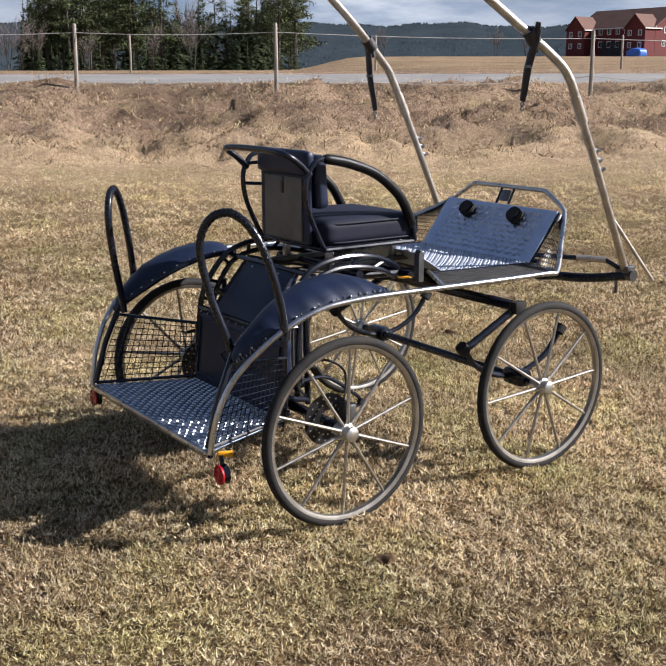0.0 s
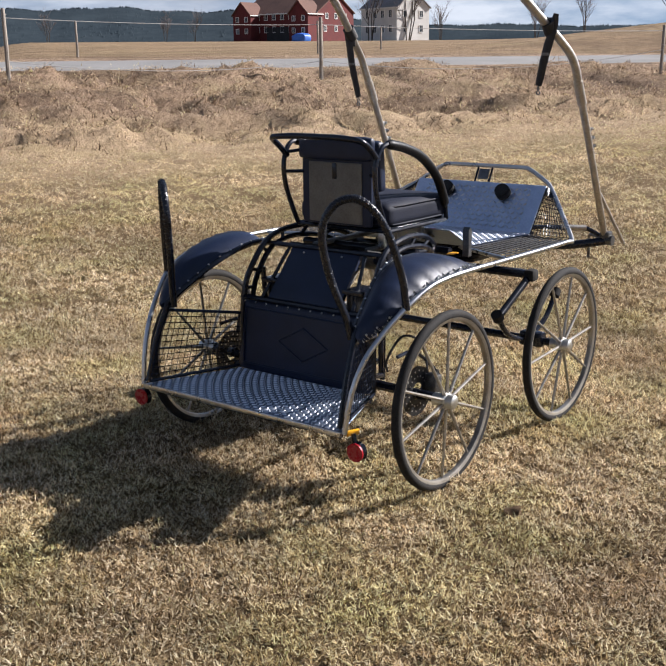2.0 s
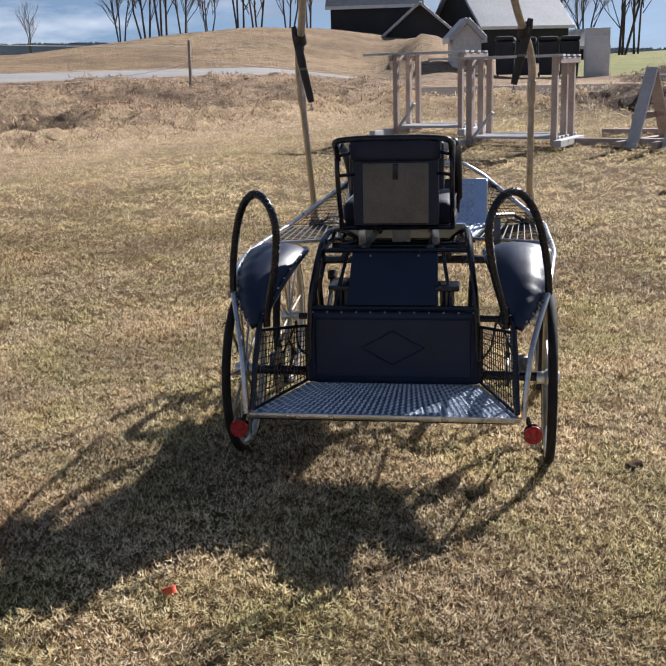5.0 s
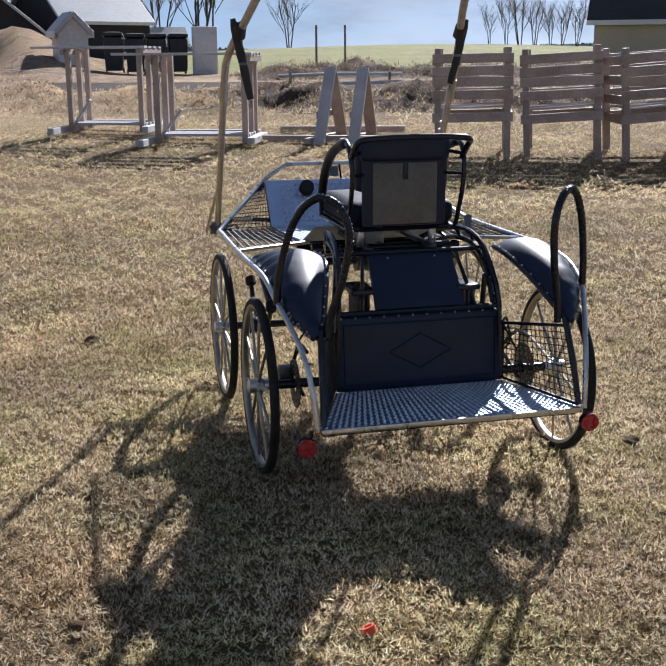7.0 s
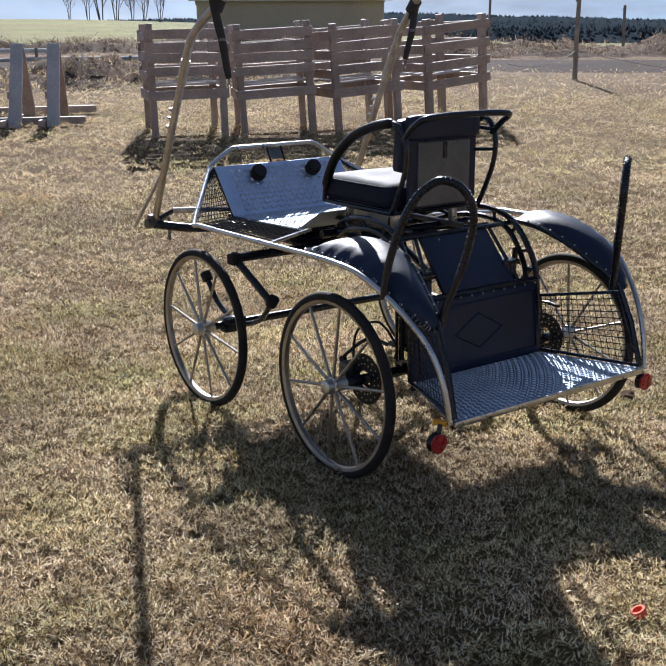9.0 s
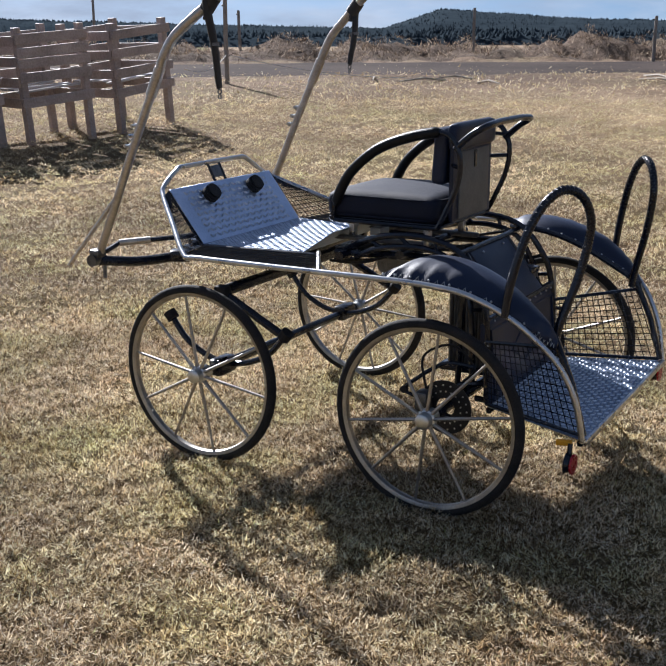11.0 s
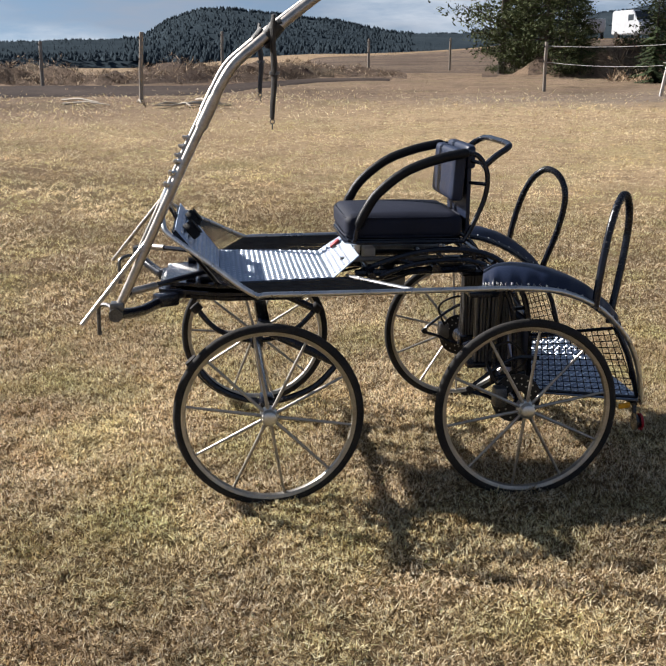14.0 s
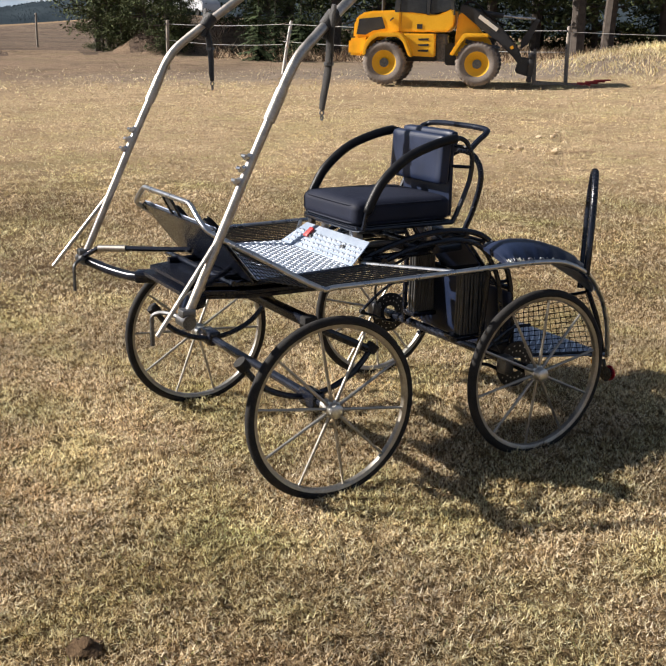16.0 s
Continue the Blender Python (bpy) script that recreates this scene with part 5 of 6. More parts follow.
rng = random.Random(11)
PINE = surface("pine_needles", (0.04, 0.054, 0.022), (0.1, 0.116, 0.05), 0.8, 0, 3, 30, 0.0, island=0.5, spec=0.2)
spruces = [build_conifer("spruce", 15, sp, 20 + i, 0.05, 0.75, "tall dark green spruce at the field edge", 6) for i, sp in enumerate((0.15, 0.19, 0.22))]
pines = [build_pine(15.5, 90 + i, "tall pine with loose open crown at the field edge", 0.21, 36, 5, 17, 1.25) for i in range(4)]
spots_s, spots_p = [], []
for i in range(132):
    az = rng.uniform(58.4, 72.6) if i < 118 else rng.uniform(72.6, 80)
    r = rng.uniform(182, 236)
    tall = rng.uniform(0.55, 0.98) if 61.2 < az < 65.4 else rng.uniform(0.7, 1.12)
    if az > 72.6:
        tall *= 0.62
    q = (r * math.cos(radians(az)), r * math.sin(radians(az)), tall)
    (spots_p if (66.4 < az < 71.8 or az < 60.4) == (rng.random() < 0.8) else spots_s).append(q)
for az, r, k in ((58.6, 186, 1.05), (59.5, 184, 1.12), (68.9, 182, 0.95), (70.4, 181, 0.92), (67.2, 182, 0.9), (71.5, 184, 0.88)):
    spots_p.append((r * math.cos(radians(az)), r * math.sin(radians(az)), k))
for i in range(46):
    az, r = 58.3 + 14.6 * (i + rng.random()) / 46, rng.uniform(174, 182)
    spots_s.append((r * math.cos(radians(az)), r * math.sin(radians(az)), rng.uniform(0.16, 0.42)))
place_copies(spruces, spots_s, rng)
place_copies(pines, spots_p, rng)
def polar(rows):
    return [(r * math.cos(radians(az)), r * math.sin(radians(az)), k) for az, r, k in rows]


bushy = [build_pine(8, 60 + i, "bushy pine with boughs down to the ground by the yard", 0.02, 54, 6, 40, 0.62) for i in range(2)]
place_copies(bushy, polar(((-103.9, 34, 0.3), (-105.0, 33.5, 0.4), (-106.3, 32.5, 0.5), (-107.4, 31.8, 0.42), (-108.3, 31.8, 0.3), (-113.4, 33, 0.7), (-115, 36, 1.0), (-117.5, 42, 1.1), (-120.5, 41, 1.0), (-123.5, 43, 1.1), (-126.5, 42, 1.0), (-129.5, 44, 1.1), (-132.5, 42, 1.1), (-136, 43, 1.1), (-139.5, 41, 1.1))), rng)
broad = [build_pine(9, 80 + i, "broad pine with dark open crown at the corner of the yard", 0.03, 50, 5, 34, 0.58, True) for i in range(2)]
place_copies(broad, polar(((-103.7, 35, 0.86), (-105.2, 34, 0.95), (-106.3, 37, 1.05), (-104.6, 39, 1.1))), rng)
tall_pines = [build_pine(11.5, 70 + i, "tall pine with bare trunk and hanging boughs behind the fence", 0.16, 34, 5, 42, 0.55) for i in range(3)]
place_copies(tall_pines, polar(((-117.4, 33, 1.1), (-120.2, 36, 1.0), (-123.4, 34, 1.1), (-126.6, 35, 1.0), (-129.2, 37, 1.1), (-131.8, 30, 1.2), (-133.4, 31, 1.1), (-136.5, 35, 1.1), (-139.5, 33, 1.0),
                                (-143, 36, 1.1))), rng)
young = build_conifer("young_spruce", 3.4, 0.3, 64, 0.02, 1.0, "young green spruce in front of the taller pines", 12)
place_copies([young], polar(((-112.6, 27.5, 0.8), (-113.7, 28.5, 0.6), (-115.3, 30, 0.7), (-116.2, 31, 0.5))), rng)


def bare_mesh(h, seed):
    rng = random.Random(seed)
    trunk, crown = bmesh.new(), bmesh.new()

    def grow(p, d, ln, r, depth):
        q = p + d * ln * 0.5 + Vector((rng.uniform(-1, 1), rng.uniform(-1, 1), 0)) * ln * 0.06
        e = q + (d + Vector((rng.uniform(-0.2, 0.2), rng.uniform(-0.2, 0.2), 0.1))).normalized() * ln * 0.5
        if depth < 2:
            tube(trunk, [p, q, e], [r, r * 0.8, r * 0.55], 6)
        else:
            tube(crown, [p, e], [r, r * 0.55], 3)
        if depth >= 3:
            return
        for _ in range(rng.choice((5, 5, 6)) if depth else 8):
            s = p.lerp(e, rng.uniform(0.35, 1.0))
            a = rng.uniform(0, 6.28)
            spread = rng.uniform(0.3, 0.8)
            nd = (d + Vector((math.cos(a), math.sin(a), rng.uniform(0.0, 0.5))) * spread).normalized()
            grow(s, nd, ln * rng.uniform(0.35, 0.6), r * 0.42, depth + 1)
    for i in range(3):
        a = 2.1 * i + rng.uniform(-0.5, 0.5)
        grow(Vector((0.25 * math.cos(a), 0.25 * math.sin(a), -0.2)), Vector((0.16 * math.cos(a), 0.16 * math.sin(a), 1)).normalized(), h * rng.uniform(0.62, 0.85), h * 0.011, 0)
    return trunk, crown


def build_bare(h, seed, label):
    t = tagged(empty("bare_tree"), label, "tree", "bare trees")
    a, b = bare_mesh(h, seed)
    part("trunk", a, BARK, t)
    part("crown", b, TWIG, t, "leafless twigs", smooth=False)
    return t


bare = [build_bare(9, s, "leafless deciduous tree with fine twigs") for s in (1, 2, 3)]
spots = []
for az, r, s in ((35.2, 205, 1.3), (37.2, 205, 1.35), (33.5, 230, 0.8), (28.5, 190, 0.8), (26, 170, 0.7), (21.5, 120, 1.0), (20.2, 122, 1.3), (19.3, 118, 1.4), (18.2, 125, 1.2), (16.9, 118, 0.9), (15.2, 112, 1.3), (14.3, 115, 1.2),
                 (12.6, 105, 1.0), (11.5, 100, 0.9), (9.5, 96, 1.0), (8.8, 98, 0.9), (-1.5, 95, 1.1), (-3.2, 92, 0.9), (-5.1, 95, 1.2), (-5.8, 97, 1.1), (-10.2, 160, 1.0), (-22.5, 120, 0.7), (-21.8, 112, 0.5), (-24.1, 114, 0.45), (-24.7, 116, 0.5), (-20.9, 118, 0.4), (-23.3, 118, 0.6), (-25.5, 110, 0.5),
                 (-55, 150, 0.8), (-56.5, 155, 0.7), (-58, 150, 0.8), (-59.5, 160, 0.7), (-52, 150, 0.7), (-37, 90, 0.6), (-36, 92, 0.7), (54, 240, 0.7), (48, 230, 0.6), (46.5, 232, 0.6), (64.1, 178, 1.15), (72.2, 176, 0.75), (72.9, 178, 0.7), (73.5, 176, 0.8), (74.1, 180, 0.7), (74.8, 177, 0.8), (75.6, 180, 0.8), (69.6, 176, 0.6), (66.2, 176, 0.65)):
    spots.append((r * math.cos(radians(az)), r * math.sin(radians(az)), s))
place_copies(bare, spots, rng)

# ---- buildings ----
REDWALL = surface("red_painted_boards", (0.085, 0.013, 0.013), (0.14, 0.023, 0.021), 0.8, 0, 0.6, 9, 0.2)
ROOFBROWN = surface("brown_roof_tiles", (0.1, 0.048, 0.036), (0.16, 0.082, 0.06), 0.8, 0, 0.5, 6, 0.4)
WHITEWALL = surface("white_painted_boards", (0.55, 0.53, 0.5), (0.72, 0.7, 0.67), 0.7, 0, 0.5, 8, 0.15)
GREYROOF = surface("grey_slate_roof", (0.13, 0.13, 0.135), (0.25, 0.25, 0.26), 0.7, 0, 0.5, 8, 0.3)
SNOWROOF = surface("pale_metal_roof", (0.34, 0.35, 0.37), (0.48, 0.49, 0.51), 0.5, 0, 0.4, 6, 0.15)
DARKWALL = surface("dark_stained_boards", (0.018, 0.018, 0.02), (0.04, 0.038, 0.04), 0.75, 0, 0.8, 10, 0.3)
TANWALL = surface("tan_render", (0.46, 0.38, 0.27), (0.58, 0.48, 0.35), 0.85, 0, 0.5, 12, 0.2)
# Darker copy of the red boards, with the cottage wall's shade in the colour.
SHADED_RED = surface("shaded_red_boards", (0.05, 0.014, 0.016), (0.085, 0.026, 0.028), 0.8, 0, 0.6, 9, 0.2)
PANE = surface("dark_window_glass", (0.02, 0.025, 0.03), (0.05, 0.055, 0.065), 0.08, 0, 2, 10, 0.0)
TRIM = surface("white_trim", (0.62, 0.6, 0.57), (0.76, 0.74, 0.71), 0.6, 0, 2, 20, 0.1)


def building(name, label, category, m, w, d, eave, ridge, wall, roof, wins=(), doors=(), over=0.35, chimney=False):
    """A gabled house with its ridge along x. wins: face ('s', 'n', 'e', 'w'), place along it, sill height, width, height."""
    b = tagged(empty(name, m), label, category)
    bm = bmesh.new()
    prism(bm, [(-d / 2, -1.5), (d / 2, -1.5), (d / 2, eave), (0, ridge), (-d / 2, eave)], w, pose(0, 0, 0, 0, 0, 90))
    part("wall", bm, wall, b, smooth=False, recalc=True)
    slope = math.hypot(d / 2, ridge - eave)
    ang = math.degrees(math.atan2(ridge - eave, d / 2))
    for s in (1, -1):
        bm = box(bmesh.new(), (w + 2 * over, slope + over, 0.18), pose(0, s * (d / 4 + over / 2 * math.cos(radians(ang)) * 0.9), (eave + ridge) / 2 + 0.1 - over / 2 * math.sin(radians(ang)) * 0.9, -s * ang), 0.02)
        r = part("roof", bm, roof, b, smooth=False)
        part("fascia", box(bmesh.new(), (w + 2 * over, 0.06, 0.22), pose(0, s * (d / 2 + over * 0.85), eave - over * 0.6 * (ridge - eave) / (d / 2) + 0.05), 0), TRIM, r)
    turn = {"s": (0, -d / 2, 0), "n": (0, d / 2, 180), "e": (w / 2, 0, 90), "w": (-w / 2, 0, -90)}
    for face, u, z, ww, hh in wins:
        x, y, rz = turn[face]
        fm = pose(x, y, 0, 0, 0, rz) @ pose(u, 0, z + hh / 2)
        bm = bmesh.new()
        t = min(0.12, ww * 0.16)
        for sx in (-1, 1):
            box(bm, (t, 0.1, hh + t), fm @ pose(sx * ww / 2, -0.03, 0))
        for sz in (-1, 1):
            box(bm, (ww + t, 0.1, t), fm @ pose(0, -0.034, sz * hh / 2))
        box(bm, (t * 0.5, 0.08, hh), fm @ pose(0, -0.02, 0))
        wdw = part("window", bm, TRIM, b, "white framed window", smooth=False)
        part("pane", box(bmesh.new(), (ww, 0.04, hh), fm @ pose(0, -0.01, 0)), PANE, wdw, smooth=False)
    for face, u, ww, hh, mt in doors:
        x, y, rz = turn[face]
        part("door", box(bmesh.new(), (ww, 0.1, hh), pose(x, y, 0, 0, 0, rz) @ pose(u, -0.03, hh / 2)), mt, b, smooth=False)
    if chimney:
        part("chimney", box(bmesh.new(), (0.8, 0.7, 1.6), pose(w * 0.1, 0, ridge + 0.5), 0.03), GREYROOF, b)
    return b


def at_land(x, y, rz, up=0.0):
    return pose(x, y, float(land_base(x, y)) + up, 0, 0, rz)


wins = [("n", u, z, 1.0, 1.3) for z in (2.2, 5.0) for u in (-9, -6.5, -4, -1.5, 1, 3.5, 6, 9)] + [("w", u, z, 1.0, 1.2) for u, z in ((-4, 2.2), (0, 2.2), (4, 2.2), (-3.4, 5), (0, 5), (3.4, 5), (0, 7.6))]
building("red_barn", "large red wooden barn with brown roof and white windows", "barn", at_land(194, 169, 91), 23, 13.5, 6.4, 10.6, REDWALL, ROOFBROWN, wins, [("n", 0, 7.5, 3.4, DARKWALL)])
for y in (160.2, 177.8):
    building("red_barn", "red gabled barn wing with brown roof and white windows", "barn", at_land(186.6, y, 1), 5, 5.6, 6.2, 9.0, REDWALL, ROOFBROWN, [("w", u, z, 0.9, 1.1) for u in (-1.4, 1.4) for z in (2.0, 4.6)])
building("red_barn", "lower red barn wing with brown roof", "barn", at_land(199, 176.5, 91), 8, 9, 4.2, 8.6, REDWALL, ROOFBROWN, [("n", u, 2.2, 0.9, 1.1) for u in (-2, 1)])
building("farmhouse", "white two-storey farmhouse with grey roof", "house", at_land(170.8, 123.7, 75), 11, 8, 6.0, 9.0, WHITEWALL, GREYROOF,
         [("n", u, z, 1.0, 1.4) for z in (1.4, 4.1) for u in (-3.6, -1.2, 1.2, 3.6)] + [("w", u, z, 0.9, 1.3) for z in (1.4, 4.1) for u in (-2, 2)], chimney=True)
building("dark_house", "black-stained wooden house with pale metal roof", "house", pose(78.6, 1.8, 1.0, 0, 0, 117), 6.6, 9.4, 3.1, 6.8, DARKWALL, SNOWROOF, [("n", 1.5, 1.0, 1.0, 1.0)])
building("dark_house", "black-stained gabled house wing with white verge", "house", pose(72.2, 6.7, 1.0, 0, 0, 2), 8, 5.2, 2.3, 4.5, DARKWALL, SNOWROOF)
building("dark_house", "tall black-stained wooden house under a dark roof", "house", pose(77, 10.6, 1.2, 0, 0, 95), 6.2, 8, 4.6, 7.6, DARKWALL, GREYROOF)
building("garage", "dark wooden garage with low roof", "garage", at_land(84, -4.1, 92, -1.1), 4.2, 5, 2.0, 3.2, DARKWALL, GREYROOF, [("n", 1, 1.0, 1.0, 1.0)])
building("tan_house", "tan rendered house with dark roof", "house", at_land(45, -28, 60, -0.9), 9, 8, 2.9, 6.2, TANWALL, DARKWALL, [("w", 3, 1.0, 1.0, 1.1)])
building("shed", "small dark shed with white trim", "shed", at_land(62, -43, 55, 0.6), 5, 5, 2.0, 3.6, DARKWALL, GREYROOF, [("w", 0, 0.9, 1.2, 0.9)])
building("red_house", "red cottage with shade-darkened walls and tiled roof", "house", at_land(52, -49, 50, 0.6), 7.5, 6.5, 2.7, 5.2, SHADED_RED, GREYROOF, [("n", -2, 1.0, 1.0, 1.1), ("w", 0, 1.0, 1.0, 1.1)])
building("play_hut", "small white hut with a gabled roof", "hut", at_land(36.2, 1.8, 12, 0.1), 1.15, 1.05, 0.95, 1.5, WHITEWALL, SNOWROOF, (), (), 0.18)

# bins and a white cabinet behind the track
BIN = surface("black_plastic", (0.012, 0.013, 0.015), (0.03, 0.03, 0.034), 0.5, 0, 5, 60, 0.05)
for i, y in enumerate((0.3, -0.45, -1.2, -1.95)):
    m = at_land(35.6, y, 3 * i - 6)
    b = tagged(empty("waste_bin", m), "tall black plastic wheeled waste bin", "bin", "row of bins")
    bm = cushion(bmesh.new(), (0.75, 0.66, 1.15), 0.05, pose(0, 0, 0.66), 0, 4, lambda c: Vector((c.x * (0.9 + 0.1 * (c.z + 0.6)), c.y * (0.9 + 0.1 * (c.z + 0.6)), c.z)))
    part("body", bm, BIN, b)
    part("lid", cushion(bmesh.new(), (0.82, 0.7, 0.14), 0.05, pose(0, 0, 1.3, 0, 6), 0.03, 4), BIN, b)
    for s in (-1, 1):
        part("wheel", disc(bmesh.new(), 0.1, 0.05, pose(0.3, s * 0.3, 0.1, 90)), RUBBER, b)
c = tagged(empty("utility_cabinet", at_land(35.2, -2.88, 0)), "white metal utility cabinet beside the bins", "cabinet")
part("body", box(bmesh.new(), (0.6, 0.85, 1.65), pose(0, 0, 0.82), 0.02), WHITEWALL, c)
part("door", box(bmesh.new(), (0.02, 0.75, 1.2), pose(-0.305, 0, 0.76), 0.005), TRIM, c)

# ---- fence ----
POST = surface("weathered_post", (0.19, 0.16, 0.13), (0.34, 0.3, 0.26), 0.85, 0, 4, 50, 0.4)
ROPE = surface("white_fence_tape", (0.42, 0.4, 0.38), (0.56, 0.54, 0.52), 0.6, 0, 10, 60, 0.1)


def fence_post(x, y, h, lean=0.0, turn=0.0, material=None):
    p = tagged(empty("fence_post", at_land(x, y, turn) @ pose(0, 0, 0, 0, lean, 0)), "weathered wooden fence post in rough grass", "fence post", "paddock fence")
    part("pole", tube(bmesh.new(), [(0, 0, -0.3), (0.01, 0, h * 0.5), (0, 0, h - 0.02), (0, 0, h)], [0.045, 0.042, 0.04, 0.03], 8), material or POST, p)
    for z in (h * 0.62, h * 0.92):
        part("insulator", disc(bmesh.new(), 0.018, 0.05, pose(0.045, 0, z, 0, 90), 8), BIN, p)
    return (x, y, float(land_base(x, y)), h)


def fence_tape(a, b, ka, kb, sag):
    pts = []
    for i in range(13):
        t = i / 12
        pts.append((a[0] * (1 - t) + b[0] * t, a[1] * (1 - t) + b[1] * t, (a[2] + a[3] * ka) * (1 - t) + (b[2] + b[3] * kb) * t - sag * 4 * t * (1 - t)))
    tagged(part("fence_tape", tubes([pts], 0.0065, 5), ROPE), "white electric fence tape between posts", "fence tape", "paddock fence")


line1 = [fence_post(x, y, h, l) for x, y, h, l in ((2.6, 20.4, 1.5, 0), (6.0, 18.4, 1.5, 1), (9.4, 15.9, 1.55, 0), (15.5, 12.9, 1.35, 0), (23.2, 8.2, 1.2, 3))]
for a, b in zip(line1, line1[1:]):
    fence_tape(a, b, 0.88, 0.88, 0.05)
fence_tape(line1[2], line1[3], 0.35, 0.3, 0.2)
fence_tape(line1[3], line1[4], 0.3, 0.5, 0.3)
fence_tape(line1[4], (28.5, 1.8, 1.2, 0.2), 0.6, 0.2, 0.1)
line2 = [fence_post(x, y, h, l, 0, ROPE if l == -10 else None) for x, y, h, l in ((11.1, -12.7, 1.55, 0), (3.0, -17.3, 1.34, -2), (-6.14, -20.8, 1.15, 0), (-8.2, -18.8, 1.2, -10), (-12.3, -13.74, 1.15, 0))]
fence_tape((8.8, -8.7, 0.42, 0.9), line2[0], 0.8, 0.35, 0.15)
fence_tape(line2[0], (8.5, -15, 0.75, 0.1), 0.35, 0.3, 0.1)
for a, b in ((line2[2], line2[3]), (line2[3], line2[4])):
    fence_tape(a, b, 0.92, 0.92, 0.04)
    fence_tape(a, b, 0.6, 0.55, 0.06)
fence_tape(line2[4], (-20, -10, 0.9, 1.1), 0.9, 0.9, 0.08)
for x, y, h, l in ((5.8, -22.4, 1.05, 0), (11.0, -23.5, 1.1, 0), (1.54, -28.1, 1.3, 0), (-3.4, -33, 1.2, 0), (17, -21, 1.2, 2), (33, -6.5, 1.65, 0), (35, -8.0, 1.7, 2), (24.5, -23, 1.8, 0), (-7.6, -40, 1.3, 0), (13.8, 34, 1.4, 0), (22, 30, 1.3, 0), (31, 26, 1.3, 0), (42, 31, 1.1, 0)):
    fence_post(x, y, h, l)
# loose sticks by the post
STICK = surface("bleached_stick", (0.3, 0.26, 0.21), (0.46, 0.41, 0.35), 0.85, 0, 8, 60, 0.3)
for i in range(12):
    x, y = (rng.uniform(1.6, 4.2), rng.uniform(-17.6, -16.4)) if i < 8 else (rng.uniform(6, 9), rng.uniform(-15.5, -14.5))
    a, ln = rng.uniform(0, 3.1), rng.uniform(0.5, 1.6)
    z = float(land_base(x, y))
    pts = [(x + math.cos(a) * ln * (t - 0.5), y + math.sin(a) * ln * (t - 0.5), z + 0.03 + 0.05 * math.sin(3 * t)) for t in (0, 0.5, 1)]
    tagged(part("stick", tube(bmesh.new(), pts, [0.025, 0.022, 0.012], 6), STICK), "bleached stick lying in the grass", "stick", "loose sticks")

# ---- timber pens, trestles and racks ----
TIMBER = surface("weathered_timber", (0.25, 0.195, 0.17), (0.44, 0.355, 0.315), 0.5, 0, 3, 45, 0.25, 0.7, random_ob=0.12)
PALE = surface("pale_grey_board", (0.34, 0.34, 0.35), (0.5, 0.5, 0.52), 0.75, 0, 3, 40, 0.3, random_ob=0.1)


def build_pen(full):
    p = tagged(empty("timber_pen"), "weathered timber pen with close-set boards" if full else "weathered timber pen with four open rails", "pen", "row of pens")
    W, D, H = 0.9, 0.85, 1.34
    for x in (-D / 2, D / 2):
        for y in (-W / 2, W / 2):
            part("post", box(bmesh.new(), (0.09, 0.085, H + 0.14), pose(x, y, H / 2 - 0.07), 0.008), TIMBER, p, smooth=False)
    rows = (0.46, 0.745, 0.9, 1.05, 1.2) if full else (0.46, 0.7, 0.94, 1.2)
    for k, z in enumerate(rows):
        for x in (-D / 2, D / 2):
            part("board", box(bmesh.new(), (0.036, W + 0.14, 0.118), pose(x + math.copysign(0.06, x), 0, z + 0.008 * ((k * 7) % 3), 0.6 * (k % 3 - 1)), 0.005), TIMBER, p, smooth=False)
    for k, z in enumerate((0.46, 0.7, 0.94, 1.18)):
        for y in (-W / 2, W / 2):
            part("board", box(bmesh.new(), (D + 0.06, 0.028, 0.115), pose(0, y + math.copysign(0.058, y), z, 0, 0.7 * (k - 1)), 0.005), TIMBER, p, smooth=False)
    for i in range(4):
        part("shelf_board", box(bmesh.new(), (0.12, W - 0.06, 0.026), pose(-D / 2 + 0.14 + 0.19 * i, 0, 0.585 + 0.012 * (i % 2), 1.5 * (i % 3 - 1), 0, 2.5 * (i % 3 - 1)), 0.004), PALE, p, smooth=False)
    return p


pen = build_pen(True)
pen.matrix_basis = at_land(9.72, -3.78, -20, 0.06) @ pose(0, 0, 0, -1)
copy_thing(pen, at_land(9.29, -4.9, -25, 0.06) @ pose(0, 0, 0, -3.2))
copy_thing(pen, at_land(8.93, -5.98, -10, 0.06) @ pose(0, 0, 0, -4))
pen = build_pen(False)
pen.matrix_basis = (at_land(8.9, -7.42, 4, 0.08) @ pose(0, 0, 0, -4.5) @ Matrix.Diagonal((1, 1.2, 1, 1)))


def build_trestle():
    t = tagged(empty("a_frame_trestle"), "wooden a-frame trestle with sunlit front boards coloured paler, on ground timbers", "trestle", "trestles")
    for s in (-1, 1):
        # Front leg gets the paler board colour to paint its sunlit face.
        part("leg_board", box(bmesh.new(), (0.045, 0.17, 1.24), pose(s * 0.3, 0, 0.52, 0, -s * 29), 0.006), PALE if s < 0 else TIMBER, t, smooth=False)
    part("cross_board", box(bmesh.new(), (0.75, 0.03, 0.09), pose(0, 0.1, 0.4), 0.004), TIMBER, t, smooth=False)
    part("foot", box(bmesh.new(), (1.4, 0.1, 0.08), pose(0.0, 0.14, 0.04), 0.006), TIMBER, t, smooth=False)
    return t


